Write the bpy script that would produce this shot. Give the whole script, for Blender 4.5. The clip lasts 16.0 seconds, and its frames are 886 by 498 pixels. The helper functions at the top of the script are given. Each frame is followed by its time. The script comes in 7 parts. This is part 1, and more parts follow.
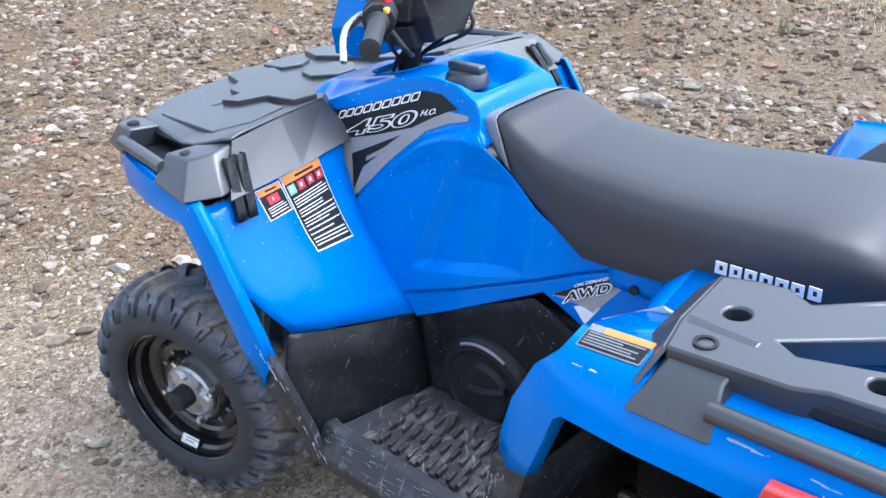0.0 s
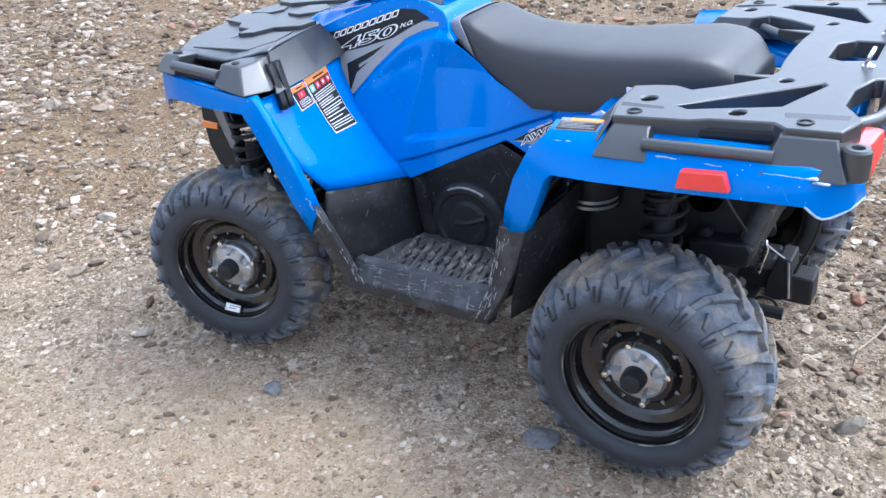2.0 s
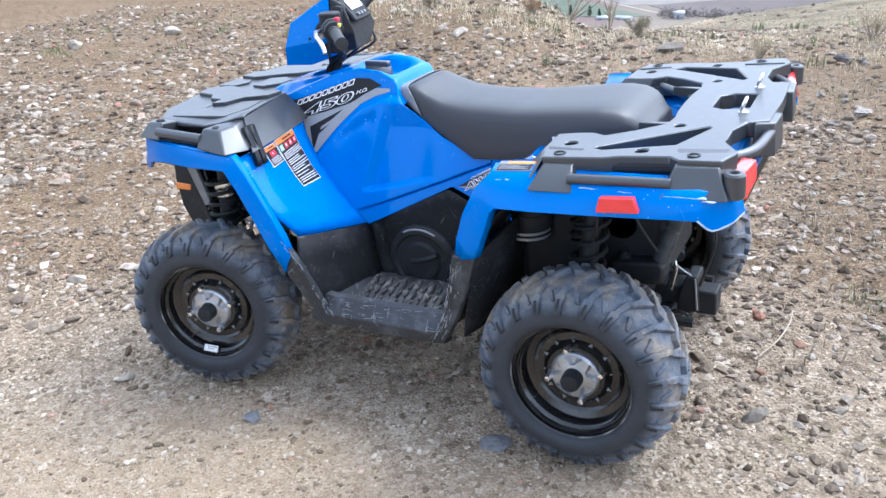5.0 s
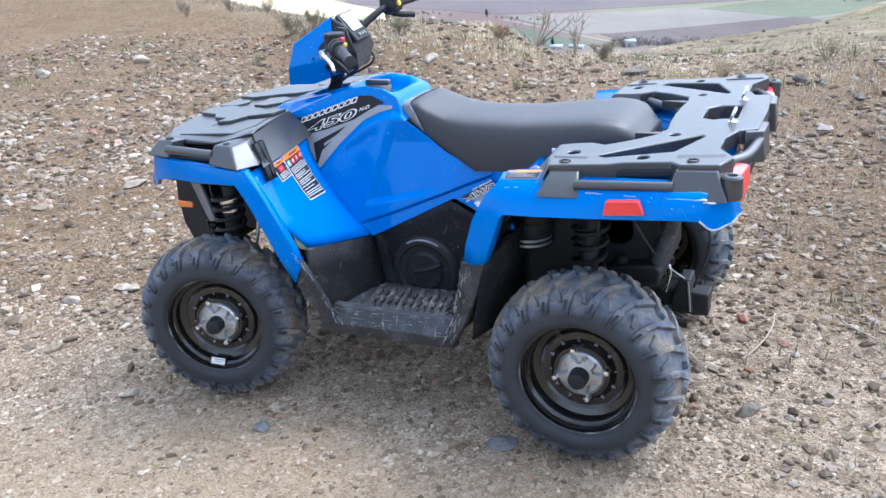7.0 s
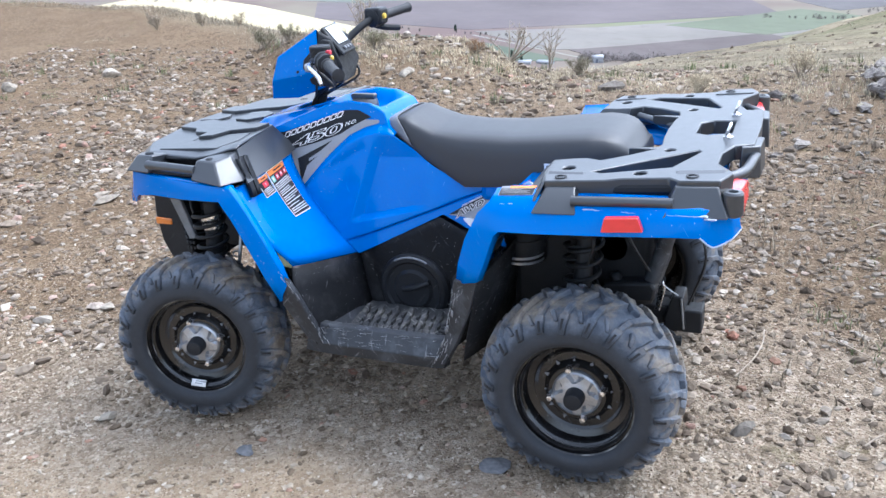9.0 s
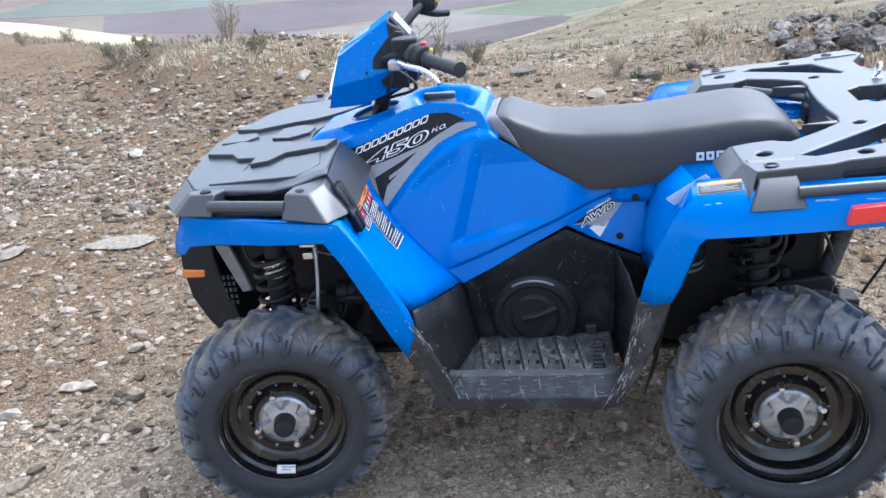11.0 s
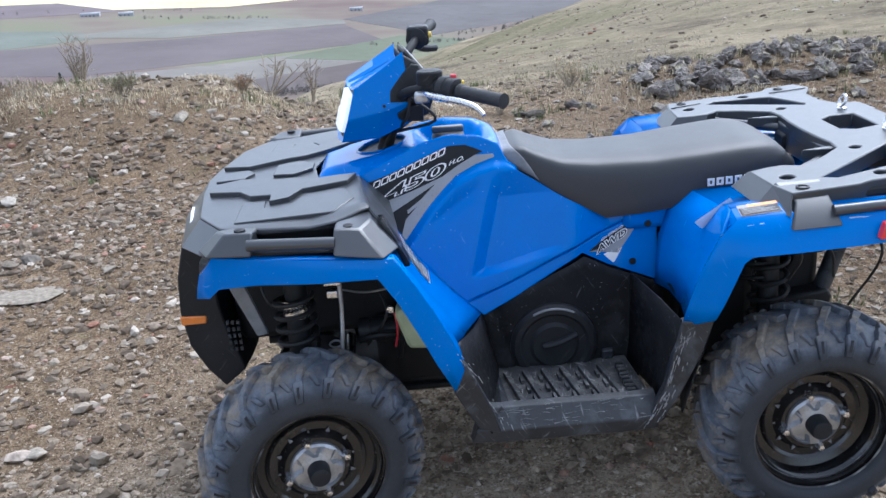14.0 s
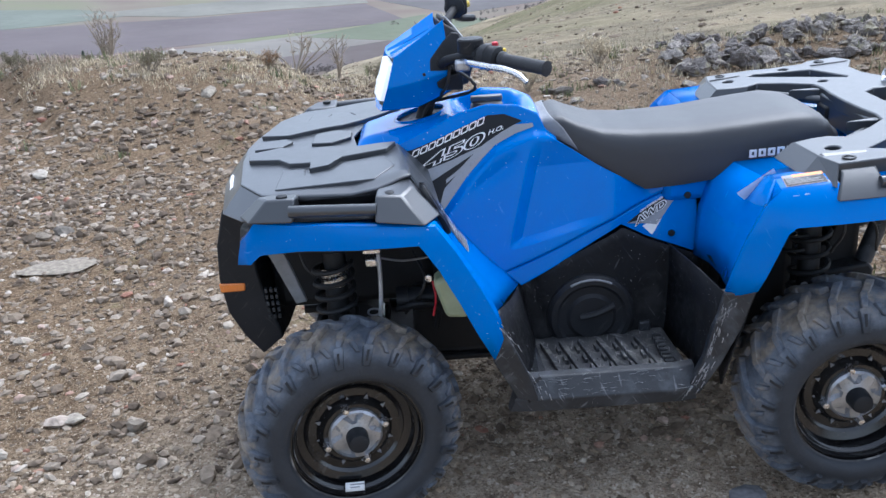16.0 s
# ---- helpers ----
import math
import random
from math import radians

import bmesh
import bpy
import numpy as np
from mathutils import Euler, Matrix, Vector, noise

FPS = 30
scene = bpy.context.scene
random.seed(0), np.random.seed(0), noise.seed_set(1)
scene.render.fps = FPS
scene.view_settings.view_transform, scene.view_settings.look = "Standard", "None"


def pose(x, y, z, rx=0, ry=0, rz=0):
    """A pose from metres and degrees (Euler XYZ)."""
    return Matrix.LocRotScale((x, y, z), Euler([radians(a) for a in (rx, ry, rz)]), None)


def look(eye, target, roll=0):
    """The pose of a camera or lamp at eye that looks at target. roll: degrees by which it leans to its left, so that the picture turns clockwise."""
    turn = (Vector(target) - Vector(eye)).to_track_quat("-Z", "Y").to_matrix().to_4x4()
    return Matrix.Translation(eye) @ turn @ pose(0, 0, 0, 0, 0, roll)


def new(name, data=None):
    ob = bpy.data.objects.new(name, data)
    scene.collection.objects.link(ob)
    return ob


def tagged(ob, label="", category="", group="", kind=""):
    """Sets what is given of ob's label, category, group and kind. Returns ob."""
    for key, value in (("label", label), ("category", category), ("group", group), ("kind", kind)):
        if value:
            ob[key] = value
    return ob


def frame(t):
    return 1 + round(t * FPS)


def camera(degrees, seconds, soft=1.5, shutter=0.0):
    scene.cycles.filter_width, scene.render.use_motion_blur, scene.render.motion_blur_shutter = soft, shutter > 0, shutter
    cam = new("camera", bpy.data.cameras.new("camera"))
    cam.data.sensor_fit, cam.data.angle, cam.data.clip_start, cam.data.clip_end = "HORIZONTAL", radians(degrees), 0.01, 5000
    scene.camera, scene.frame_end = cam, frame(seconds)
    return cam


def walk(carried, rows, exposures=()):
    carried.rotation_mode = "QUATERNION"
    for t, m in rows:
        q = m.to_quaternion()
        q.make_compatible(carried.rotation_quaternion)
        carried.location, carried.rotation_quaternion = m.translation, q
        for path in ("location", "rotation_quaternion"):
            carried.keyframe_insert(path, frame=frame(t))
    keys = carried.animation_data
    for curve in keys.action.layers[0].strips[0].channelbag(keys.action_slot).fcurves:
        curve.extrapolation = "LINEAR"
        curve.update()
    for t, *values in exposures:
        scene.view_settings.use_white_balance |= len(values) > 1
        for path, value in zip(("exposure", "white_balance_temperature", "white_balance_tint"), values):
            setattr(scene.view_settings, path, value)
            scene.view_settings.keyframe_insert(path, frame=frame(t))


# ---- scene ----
cam = camera(53.5, 16.0)
PATH = [
    (0, 0.9931, -1.3607, 1.5230, 62.117, 2.613, 42.427),
    (0.5, 1.1642, -1.5822, 1.5250, 61.733, 5.269, 41.095),
    (1, 1.2174, -1.8130, 1.5470, 64.391, 4.909, 37.191),
    (1.5, 1.2085, -2.0693, 1.5225, 60.433, 5.042, 32.092),
    (2, 1.2148, -2.1493, 1.5281, 61.860, 4.137, 31.775),
    (2.5, 1.2070, -2.1502, 1.5289, 62.213, 3.253, 31.455),
    (3, 1.2044, -2.1515, 1.5326, 62.037, 2.689, 31.800),
    (3.5, 1.2012, -2.1443, 1.5438, 62.739, 3.440, 31.615),
    (4, 1.2084, -2.1830, 1.5697, 64.923, 3.153, 29.513),
    (4.5, 1.2793, -2.3235, 1.5762, 66.194, 3.082, 27.684),
    (5, 1.3431, -2.5002, 1.5920, 66.189, 4.428, 26.782),
    (7.5, 1.2581, -2.6741, 1.5897, 68.124, 4.143, 23.737),
    (8, 1.2600, -2.6691, 1.5871, 68.241, 4.173, 23.622),
    (8.5, 1.2421, -2.6523, 1.5812, 67.701, 4.061, 22.301),
    (9, 1.1842, -2.6391, 1.5802, 68.592, 3.792, 22.019),
    (9.5, 1.0480, -2.5936, 1.5468, 66.441, 4.387, 21.799),
    (12, -0.1799, -2.3834, 1.5612, 68.794, 6.057, -0.277),
    (12.5, -0.2380, -2.4412, 1.5748, 69.911, 5.203, -1.448),
    (13, -0.2665, -2.4611, 1.5670, 69.592, 4.106, -0.732),
    (13.5, -0.2830, -2.4495, 1.5633, 68.535, 3.992, -2.077),
    (14, -0.2871, -2.4523, 1.5668, 69.022, 4.264, -2.385),
    (14.5, -0.2872, -2.4465, 1.5673, 69.413, 4.396, -2.562),
    (15, -0.2830, -2.4497, 1.5671, 69.340, 4.622, -2.878),
    (15.5, -0.2860, -2.4517, 1.5662, 68.978, 4.709, -2.955),
    (16, -0.3393, -2.4600, 1.5415, 67.874, 4.234, -0.991),
]
WHITE_K, LATE_K, TINT = 5400, 5430, 9
EXPOSURES = [(t, e + (0.23 if t < 6 else 0.26), WHITE_K if t < 11 else LATE_K, TINT) for t, e in ((0.0, 1.56), (3.5, 1.68), (5.0, 1.70), (7.5, 1.46), (8.0, 1.42), (9.5, 1.52), (12.0, 1.26), (12.5, 0.98), (13.0, 0.74), (13.5, 0.98), (14.5, 1.05), (16.0, 1.05))]
walk(cam, [(t, pose(x, y, z, rx, ry, rz)) for t, x, y, z, rx, ry, rz in PATH], EXPOSURES)

# ---- sky and sun: bright thin cloud, the sun behind it beyond the quad bike ----
SUN_HEIGHT, SUN_TURN = 58.0, 38.0
world = bpy.data.worlds.new("sky")
scene.world = world
world.use_nodes = True
wt = world.node_tree
sky = wt.nodes.new("ShaderNodeTexSky")
sky.sky_type, sky.sun_disc = "NISHITA", False
sky.sun_elevation, sky.sun_rotation = radians(SUN_HEIGHT), radians(SUN_TURN)
sky.dust_density, sky.ozone_density, sky.air_density = 4.0, 1.0, 1.0
# thin cloud whitens the sky
pale = wt.nodes.new("ShaderNodeHueSaturation")
pale.inputs["Saturation"].default_value = 0.36
wt.links.new(sky.outputs[0], pale.inputs["Color"])
wt.links.new(pale.outputs[0], wt.nodes["Background"].inputs[0])
wt.nodes["Background"].inputs[1].default_value = 0.15
sun = new("sun", bpy.data.lights.new("sun", "SUN"))
sun.data.energy, sun.data.angle, sun.data.color = 0.29, radians(46), (1.0, 0.95, 0.88)
sx, sy = math.sin(radians(SUN_TURN)) * math.cos(radians(SUN_HEIGHT)), math.cos(radians(SUN_TURN)) * math.cos(radians(SUN_HEIGHT))
sun.matrix_world = look((sx * 20, sy * 20, math.sin(radians(SUN_HEIGHT)) * 20), (0, 0, 0))


# ---- materials ----
def material(name, colour, rough=0.5, metal=0.0, vary=0.25, scale=8.0, bump=0.0, bump_scale=60.0, spots=None, spot_scale=40.0, spot_size=0.12, coat=0.0, second=None, island=0.0, spec=0.5, scratch=None, scratch_at=0.64, patch=None, patch_scale=5.0, patch_at=0.5, gloss=1.0):
    """Principled surface with two scales of variation, fine relief and, if wanted, specks or scuffs of a second colour."""
    m = bpy.data.materials.new(name)
    m.use_nodes = True
    nt = m.node_tree
    n, l = nt.nodes, nt.links
    p = n["Principled BSDF"]
    p.inputs["Roughness"].default_value, p.inputs["Metallic"].default_value = rough, metal
    p.inputs["Specular IOR Level"].default_value = spec
    p.inputs["Coat Weight"].default_value = coat
    p.inputs["Coat Roughness"].default_value = 0.12
    co = n.new("ShaderNodeTexCoord")

    def tex(sc, detail=6.0, kind="ShaderNodeTexNoise"):
        t = n.new(kind)
        t.inputs["Scale"].default_value = sc
        if kind == "ShaderNodeTexNoise":
            t.inputs["Detail"].default_value = detail
            t.inputs["Roughness"].default_value = 0.6
        l.new(co.outputs["Object"], t.inputs["Vector"])
        return t

    def mix(a, b, fac, blend="MIX"):
        x = n.new("ShaderNodeMix")
        x.data_type, x.blend_type = "RGBA", blend
        for sock, v in ((x.inputs[6], a), (x.inputs[7], b), (x.inputs[0], fac)):
            if isinstance(v, (int, float)):
                sock.default_value = v
            elif isinstance(v, tuple):
                sock.default_value = (*v, 1.0)
            else:
                l.new(v, sock)
        return x.outputs[2]

    def ramp(sock, lo, hi, a=0.0, b=1.0):
        r = n.new("ShaderNodeMapRange")
        r.inputs["From Min"].default_value, r.inputs["From Max"].default_value = lo, hi
        r.inputs["To Min"].default_value, r.inputs["To Max"].default_value = a, b
        l.new(sock, r.inputs["Value"])
        return r.outputs[0]

    low, high = tuple(c * (1 - vary) for c in colour), tuple(min(1.0, c * (1 + vary)) for c in colour)
    big, fine = tex(scale), tex(scale * 9)
    col = mix(low, high, ramp(big.outputs["Fac"], 0.3, 0.7))
    col = mix(col, second or tuple(c * (1 - vary) for c in colour), ramp(fine.outputs["Fac"], 0.52, 0.75, 0.0, 0.6))
    if island:
        geo = n.new("ShaderNodeNewGeometry")
        hsv = n.new("ShaderNodeHueSaturation")
        l.new(ramp(geo.outputs["Random Per Island"], 0.0, 1.0, 1 - island, 1 + island), hsv.inputs["Value"])
        l.new(col, hsv.inputs["Color"])
        col = hsv.outputs[0]
    if spots:
        v = tex(spot_scale, kind="ShaderNodeTexVoronoi")
        cloud = tex(scale * 0.7)
        near = ramp(v.outputs["Distance"], spot_size, spot_size * 0.7)
        where = ramp(cloud.outputs["Fac"], 0.46, 0.56)
        mul = n.new("ShaderNodeMath")
        mul.operation = "MULTIPLY"
        l.new(near, mul.inputs[0])
        l.new(where, mul.inputs[1])
        col = mix(col, spots, mul.outputs[0])
    if patch:
        col = mix(col, patch, ramp(tex(patch_scale, 9.0).outputs["Fac"], patch_at, patch_at + 0.14, 0.0, 0.85))
    if scratch:
        bent = n.new("ShaderNodeMix")
        bent.data_type, bent.blend_type = "RGBA", "ADD"
        bent.inputs[0].default_value = 0.014
        l.new(co.outputs["Object"], bent.inputs[6])
        l.new(tex(9.0, 3.0).outputs["Color"], bent.inputs[7])
        for turn, stretch in (((0.5, 0.9, 0.4), (14, 14, 190)), ((1.2, 0.5, 0.9), (150, 16, 11))):
            mp = n.new("ShaderNodeMapping")
            mp.vector_type = "TEXTURE"
            mp.inputs["Rotation"].default_value = turn
            mp.inputs["Scale"].default_value = tuple(1 / q for q in stretch)
            l.new(bent.outputs[2], mp.inputs["Vector"])
            t = n.new("ShaderNodeTexNoise")
            t.inputs["Scale"].default_value, t.inputs["Detail"].default_value = 1.0, 4.0
            l.new(mp.outputs[0], t.inputs["Vector"])
            col = mix(col, scratch, ramp(t.outputs["Fac"], scratch_at, scratch_at + 0.07, 0.0, 0.6))
    l.new(col, p.inputs["Base Color"])
    l.new(ramp(fine.outputs["Fac"], 0.3, 0.7, max(0.03, rough - 0.09 * gloss), min(1.0, rough + 0.12 * gloss)), p.inputs["Roughness"])
    if bump:
        b = n.new("ShaderNodeBump")
        b.inputs["Strength"].default_value, b.inputs["Distance"].default_value = 1.0, bump
        l.new(tex(bump_scale, 8.0).outputs["Fac"], b.inputs["Height"])
        l.new(b.outputs[0], p.inputs["Normal"])
    return m


BLUE = material("blue_plastic", (0.0, 0.150, 0.560), 0.16, vary=0.05, scale=3.0, spots=(0.42, 0.52, 0.66), spot_scale=62.0, spot_size=0.085, bump=0.0002, bump_scale=25, spec=0.26, scratch=(0.10, 0.30, 0.74), scratch_at=0.70, gloss=0.35)
BLUE_WORN = material("scuffed_blue_plastic", (0.40, 0.48, 0.60), 0.45, vary=0.2, scale=20.0, second=(0.08, 0.22, 0.55))
BLACK = material("black_plastic", (0.017, 0.018, 0.0205), 0.44, spec=0.22, vary=0.3, scale=5.0, second=(0.022, 0.022, 0.023), bump=0.0006, bump_scale=220, spots=(0.24, 0.23, 0.21), spot_scale=70.0, spot_size=0.07, scratch=(0.06, 0.059, 0.057), scratch_at=0.66)
RACK = material("dark_grey_rack_plastic", (0.033, 0.036, 0.041), 0.33, vary=0.10, scale=4.0, second=(0.038, 0.041, 0.046), bump=0.00012, bump_scale=420, spec=0.85, spots=(0.14, 0.137, 0.13), spot_scale=85.0, spot_size=0.045, scratch=(0.060, 0.062, 0.065), scratch_at=0.71, gloss=0.2)
TREAD = material("dust_caked_footboard", (0.030, 0.031, 0.034), 0.75, vary=0.4, scale=12.0, second=(0.10, 0.098, 0.094), bump=0.0015, bump_scale=120, spots=(0.34, 0.33, 0.31), spot_scale=110.0, spot_size=0.12, scratch=(0.30, 0.29, 0.28), scratch_at=0.62, patch=(0.13, 0.125, 0.115), patch_scale=18.0, patch_at=0.52)
FLECKED = material("flecked_black_plastic", (0.012, 0.0125, 0.014), 0.55, spec=0.10, vary=0.3, scale=6.0, second=(0.021, 0.021, 0.022), bump=0.0006, bump_scale=200, spots=(0.42, 0.41, 0.39), spot_scale=80.0, spot_size=0.095, scratch=(0.10, 0.10, 0.10), scratch_at=0.66, patch=(0.028, 0.028, 0.029), patch_scale=10.0, patch_at=0.52)
SCRAPE = material("pale_scraped_plastic", (0.30, 0.305, 0.315), 0.6, vary=0.35, scale=30.0, second=(0.12, 0.12, 0.125))
DUSTY = material("dusty_black_plastic", (0.018, 0.020, 0.024), 0.52, vary=0.4, scale=9.0, second=(0.030, 0.032, 0.036), bump=0.001, bump_scale=90, spots=(0.34, 0.33, 0.31), spot_scale=90.0, spot_size=0.09, scratch=(0.20, 0.205, 0.215), scratch_at=0.65, patch=(0.055, 0.060, 0.068), patch_scale=14.0, patch_at=0.5)
DARK = material("black_painted_steel", (0.013, 0.0135, 0.015), 0.55, metal=0.0, vary=0.3, scale=12.0, second=(0.030, 0.028, 0.025), bump=0.0005, bump_scale=80, spec=0.35)
def tyre_material():
    """Rubber, dark on the wall, with dust tinted blue for reflected sky and dried mud over the shoulder and crown."""
    m = material("dusty_tyre_rubber", (0.022, 0.025, 0.031), 0.68, vary=0.25, scale=7.0, second=(0.042, 0.045, 0.052), bump=0.0012, bump_scale=110)
    n, l = m.node_tree.nodes, m.node_tree.links
    p = n["Principled BSDF"]
    co = n.new("ShaderNodeTexCoord")

    def noise_at(scale, detail=8.0):
        t = n.new("ShaderNodeTexNoise")
        t.inputs["Scale"].default_value, t.inputs["Detail"].default_value, t.inputs["Roughness"].default_value = scale, detail, 0.68
        l.new(co.outputs["Object"], t.inputs["Vector"])
        return t.outputs["Fac"]

    def span(sock, lo, hi, a=0.0, b=1.0):
        r = n.new("ShaderNodeMapRange")
        r.interpolation_type = "SMOOTHSTEP"
        for key, v in (("From Min", lo), ("From Max", hi), ("To Min", a), ("To Max", b)):
            r.inputs[key].default_value = v
        l.new(sock, r.inputs["Value"])
        return r.outputs[0]

    def calc(op, a, b):
        q = n.new("ShaderNodeMath")
        q.operation = op
        for sock, v in zip(q.inputs, (a, b)):
            if isinstance(v, (int, float)):
                sock.default_value = v
            else:
                l.new(v, sock)
        return q.outputs[0]

    def mix(a, b, fac):
        x = n.new("ShaderNodeMix")
        x.data_type = "RGBA"
        for sock, v in ((x.inputs[6], a), (x.inputs[7], b)):
            if isinstance(v, tuple):
                sock.default_value = (*v, 1.0)
            else:
                l.new(v, sock)
        l.new(fac, x.inputs[0])
        return x.outputs[2]

    # distance from the axle, 1 at the crown
    xyz = n.new("ShaderNodeSeparateXYZ")
    l.new(co.outputs["Generated"], xyz.inputs[0])
    dx, dz = calc("SUBTRACT", xyz.outputs[0], 0.5), calc("SUBTRACT", xyz.outputs[2], 0.5)
    r = calc("MULTIPLY", calc("SQRT", calc("ADD", calc("MULTIPLY", dx, dx), calc("MULTIPLY", dz, dz)), 0.0), 2.0)
    edge = calc("ADD", r, calc("MULTIPLY", calc("SUBTRACT", noise_at(13.0), 0.5), 0.22))
    rubber = p.inputs["Base Color"].links[0].from_socket
    # dust colour, its blue tint painted in for the reflected sky
    dust = mix((0.062, 0.076, 0.102), (0.150, 0.168, 0.200), span(noise_at(22.0), 0.36, 0.66))
    mud = mix((0.17, 0.140, 0.108), (0.30, 0.258, 0.205), span(noise_at(38.0), 0.35, 0.68))
    crown = calc("MULTIPLY", span(edge, 0.83, 0.97), span(noise_at(9.0), 0.42, 0.60))
    crust = mix(dust, mud, crown)
    l.new(mix(rubber, crust, calc("MULTIPLY", span(edge, 0.77, 0.91), 0.92)), p.inputs["Base Color"])
    return m


RUBBER = tyre_material()
RIM = material("black_enamelled_rim", (0.007, 0.007, 0.0078), 0.18, vary=0.4, scale=9.0, second=(0.03, 0.03, 0.029), coat=0.4, patch=(0.09, 0.088, 0.084), patch_scale=16.0, patch_at=0.62)
RIM_EDGE = material("scraped_dusty_rim_edge", (0.020, 0.020, 0.021), 0.4, vary=0.4, scale=12.0, second=(0.10, 0.098, 0.094), patch=(0.36, 0.345, 0.32), patch_scale=9.0, patch_at=0.55)
ALU = material("cast_aluminium", (0.44, 0.45, 0.47), 0.38, metal=0.85, vary=0.2, scale=20.0, second=(0.25, 0.25, 0.26), bump=0.0006, bump_scale=150)
CHROME = material("bright_zinc_steel", (0.75, 0.75, 0.77), 0.22, metal=1.0, vary=0.1, scale=30.0)
SEAT = material("grey_seat_vinyl", (0.030, 0.031, 0.035), 0.45, vary=0.04, scale=4.0, second=(0.034, 0.035, 0.039), bump=0.00015, bump_scale=620, spots=(0.2, 0.19, 0.18), spot_scale=16.0, spot_size=0.03, gloss=0.15)
APRON = material("pale_grey_seat_apron", (0.19, 0.195, 0.205), 0.42, vary=0.25, scale=14.0, bump=0.0008, bump_scale=120)
GRIP = material("black_grip_rubber", (0.02, 0.02, 0.022), 0.6, vary=0.2, scale=30.0, bump=0.0008, bump_scale=300)
RED = material("red_reflector", (0.72, 0.035, 0.035), 0.18, vary=0.08, scale=30.0, coat=0.6)
AMBER = material("amber_lens", (0.75, 0.22, 0.03), 0.2, vary=0.1, scale=40.0, coat=0.6)
LENS = material("clear_lamp_lens", (0.80, 0.83, 0.86), 0.10, vary=0.06, scale=30.0, coat=0.8)
DECAL_BLACK = material("black_decal", (0.011, 0.012, 0.015), 0.42, vary=0.1, scale=20.0, spec=0.25)
DECAL_GREY = material("grey_decal", (0.27, 0.28, 0.30), 0.32, vary=0.08, scale=20.0, coat=0.2)
WHITE = material("white_print", (0.80, 0.80, 0.80), 0.4, vary=0.05, scale=20.0)
ORANGE = material("orange_print", (0.80, 0.26, 0.05), 0.4, vary=0.06, scale=20.0)
YELLOW = material("yellow_plastic", (0.75, 0.52, 0.06), 0.4, vary=0.06, scale=30.0)
LABEL_RED = material("red_print", (0.55, 0.03, 0.05), 0.4, vary=0.08, scale=30.0)
LABEL_GREEN = material("green_print", (0.25, 0.5, 0.42), 0.4, vary=0.08, scale=30.0)
LAMP_ON = material("lit_headlamp", (0.9, 0.92, 0.95), 0.2, vary=0.03, scale=20.0)
LAMP_ON.node_tree.nodes["Principled BSDF"].inputs["Emission Color"].default_value = (0.95, 0.97, 1.0, 1.0)
LAMP_ON.node_tree.nodes["Principled BSDF"].inputs["Emission Strength"].default_value = 0.25
COOLANT = material("translucent_coolant_bottle", (0.42, 0.46, 0.28), 0.45, vary=0.12, scale=20.0)
WIRE = material("black_cable", (0.015, 0.015, 0.016), 0.5, vary=0.2, scale=30.0)


# ---- building helpers ----
def part(name, bm, mat, parent, label="", smooth=35.0, bevel=0.0, segs=2, subdiv=0, solid=0.0):
    """Links a bmesh as one mesh object under a thing or a part."""
    me = bpy.data.meshes.new(name)
    bmesh.ops.remove_doubles(bm, verts=bm.verts, dist=0.00005)
    bmesh.ops.recalc_face_normals(bm, faces=bm.faces)
    bm.to_mesh(me)
    bm.free()
    ob = new(name, me)
    me.materials.append(mat)
    for p in me.polygons:
        p.use_smooth = smooth > 0
    if subdiv:
        m = ob.modifiers.new("round", "SUBSURF")
        m.levels = m.render_levels = subdiv
        m.boundary_smooth = "PRESERVE_CORNERS"
    if solid:
        m = ob.modifiers.new("thick", "SOLIDIFY")
        m.thickness, m.offset = solid, 0.0
    if bevel:
        m = ob.modifiers.new("bevel", "BEVEL")
        m.width, m.segments, m.limit_method, m.angle_limit = bevel, segs, "ANGLE", radians(32)
    if smooth > 0 and not subdiv:
        me.set_sharp_from_angle(angle=radians(smooth))
    ob.parent = parent
    if label:
        tagged(ob, label)
    return ob


def thing(name, label, category, group="", at=None):
    ob = new(name)
    ob.empty_display_size = 0.1
    if at:
        ob.matrix_basis = at
    return tagged(ob, label, category, group)


def loft(rows, closed=False, caps=False):
    """A skin over rows of points; every row has as many points."""
    bm = bmesh.new()
    vs = [[bm.verts.new(p) for p in row] for row in rows]
    n = len(rows[0])
    for a, b in zip(vs, vs[1:]):
        for i in range(n if closed else n - 1):
            bm.faces.new((a[i], a[(i + 1) % n], b[(i + 1) % n], b[i]))
    if caps:
        bm.faces.new(vs[0])
        bm.faces.new(vs[-1][::-1])
    return bm


def prism(poly, a, b, axis="z", taper=1.0):
    """A polygon of pairs drawn out along an axis from a to b; the far end may be smaller."""
    cx, cy = sum(p[0] for p in poly) / len(poly), sum(p[1] for p in poly) / len(poly)
    put = {"z": lambda u, v, w: (u, v, w), "y": lambda u, v, w: (u, w, v), "x": lambda u, v, w: (w, u, v)}[axis]
    return loft([[put(u, v, a) for u, v in poly], [put(cx + (u - cx) * taper, cy + (v - cy) * taper, b) for u, v in poly]], True, True)


def box(x0, x1, y0, y1, z0, z1):
    return prism([(x0, y0), (x1, y0), (x1, y1), (x0, y1)], z0, z1)


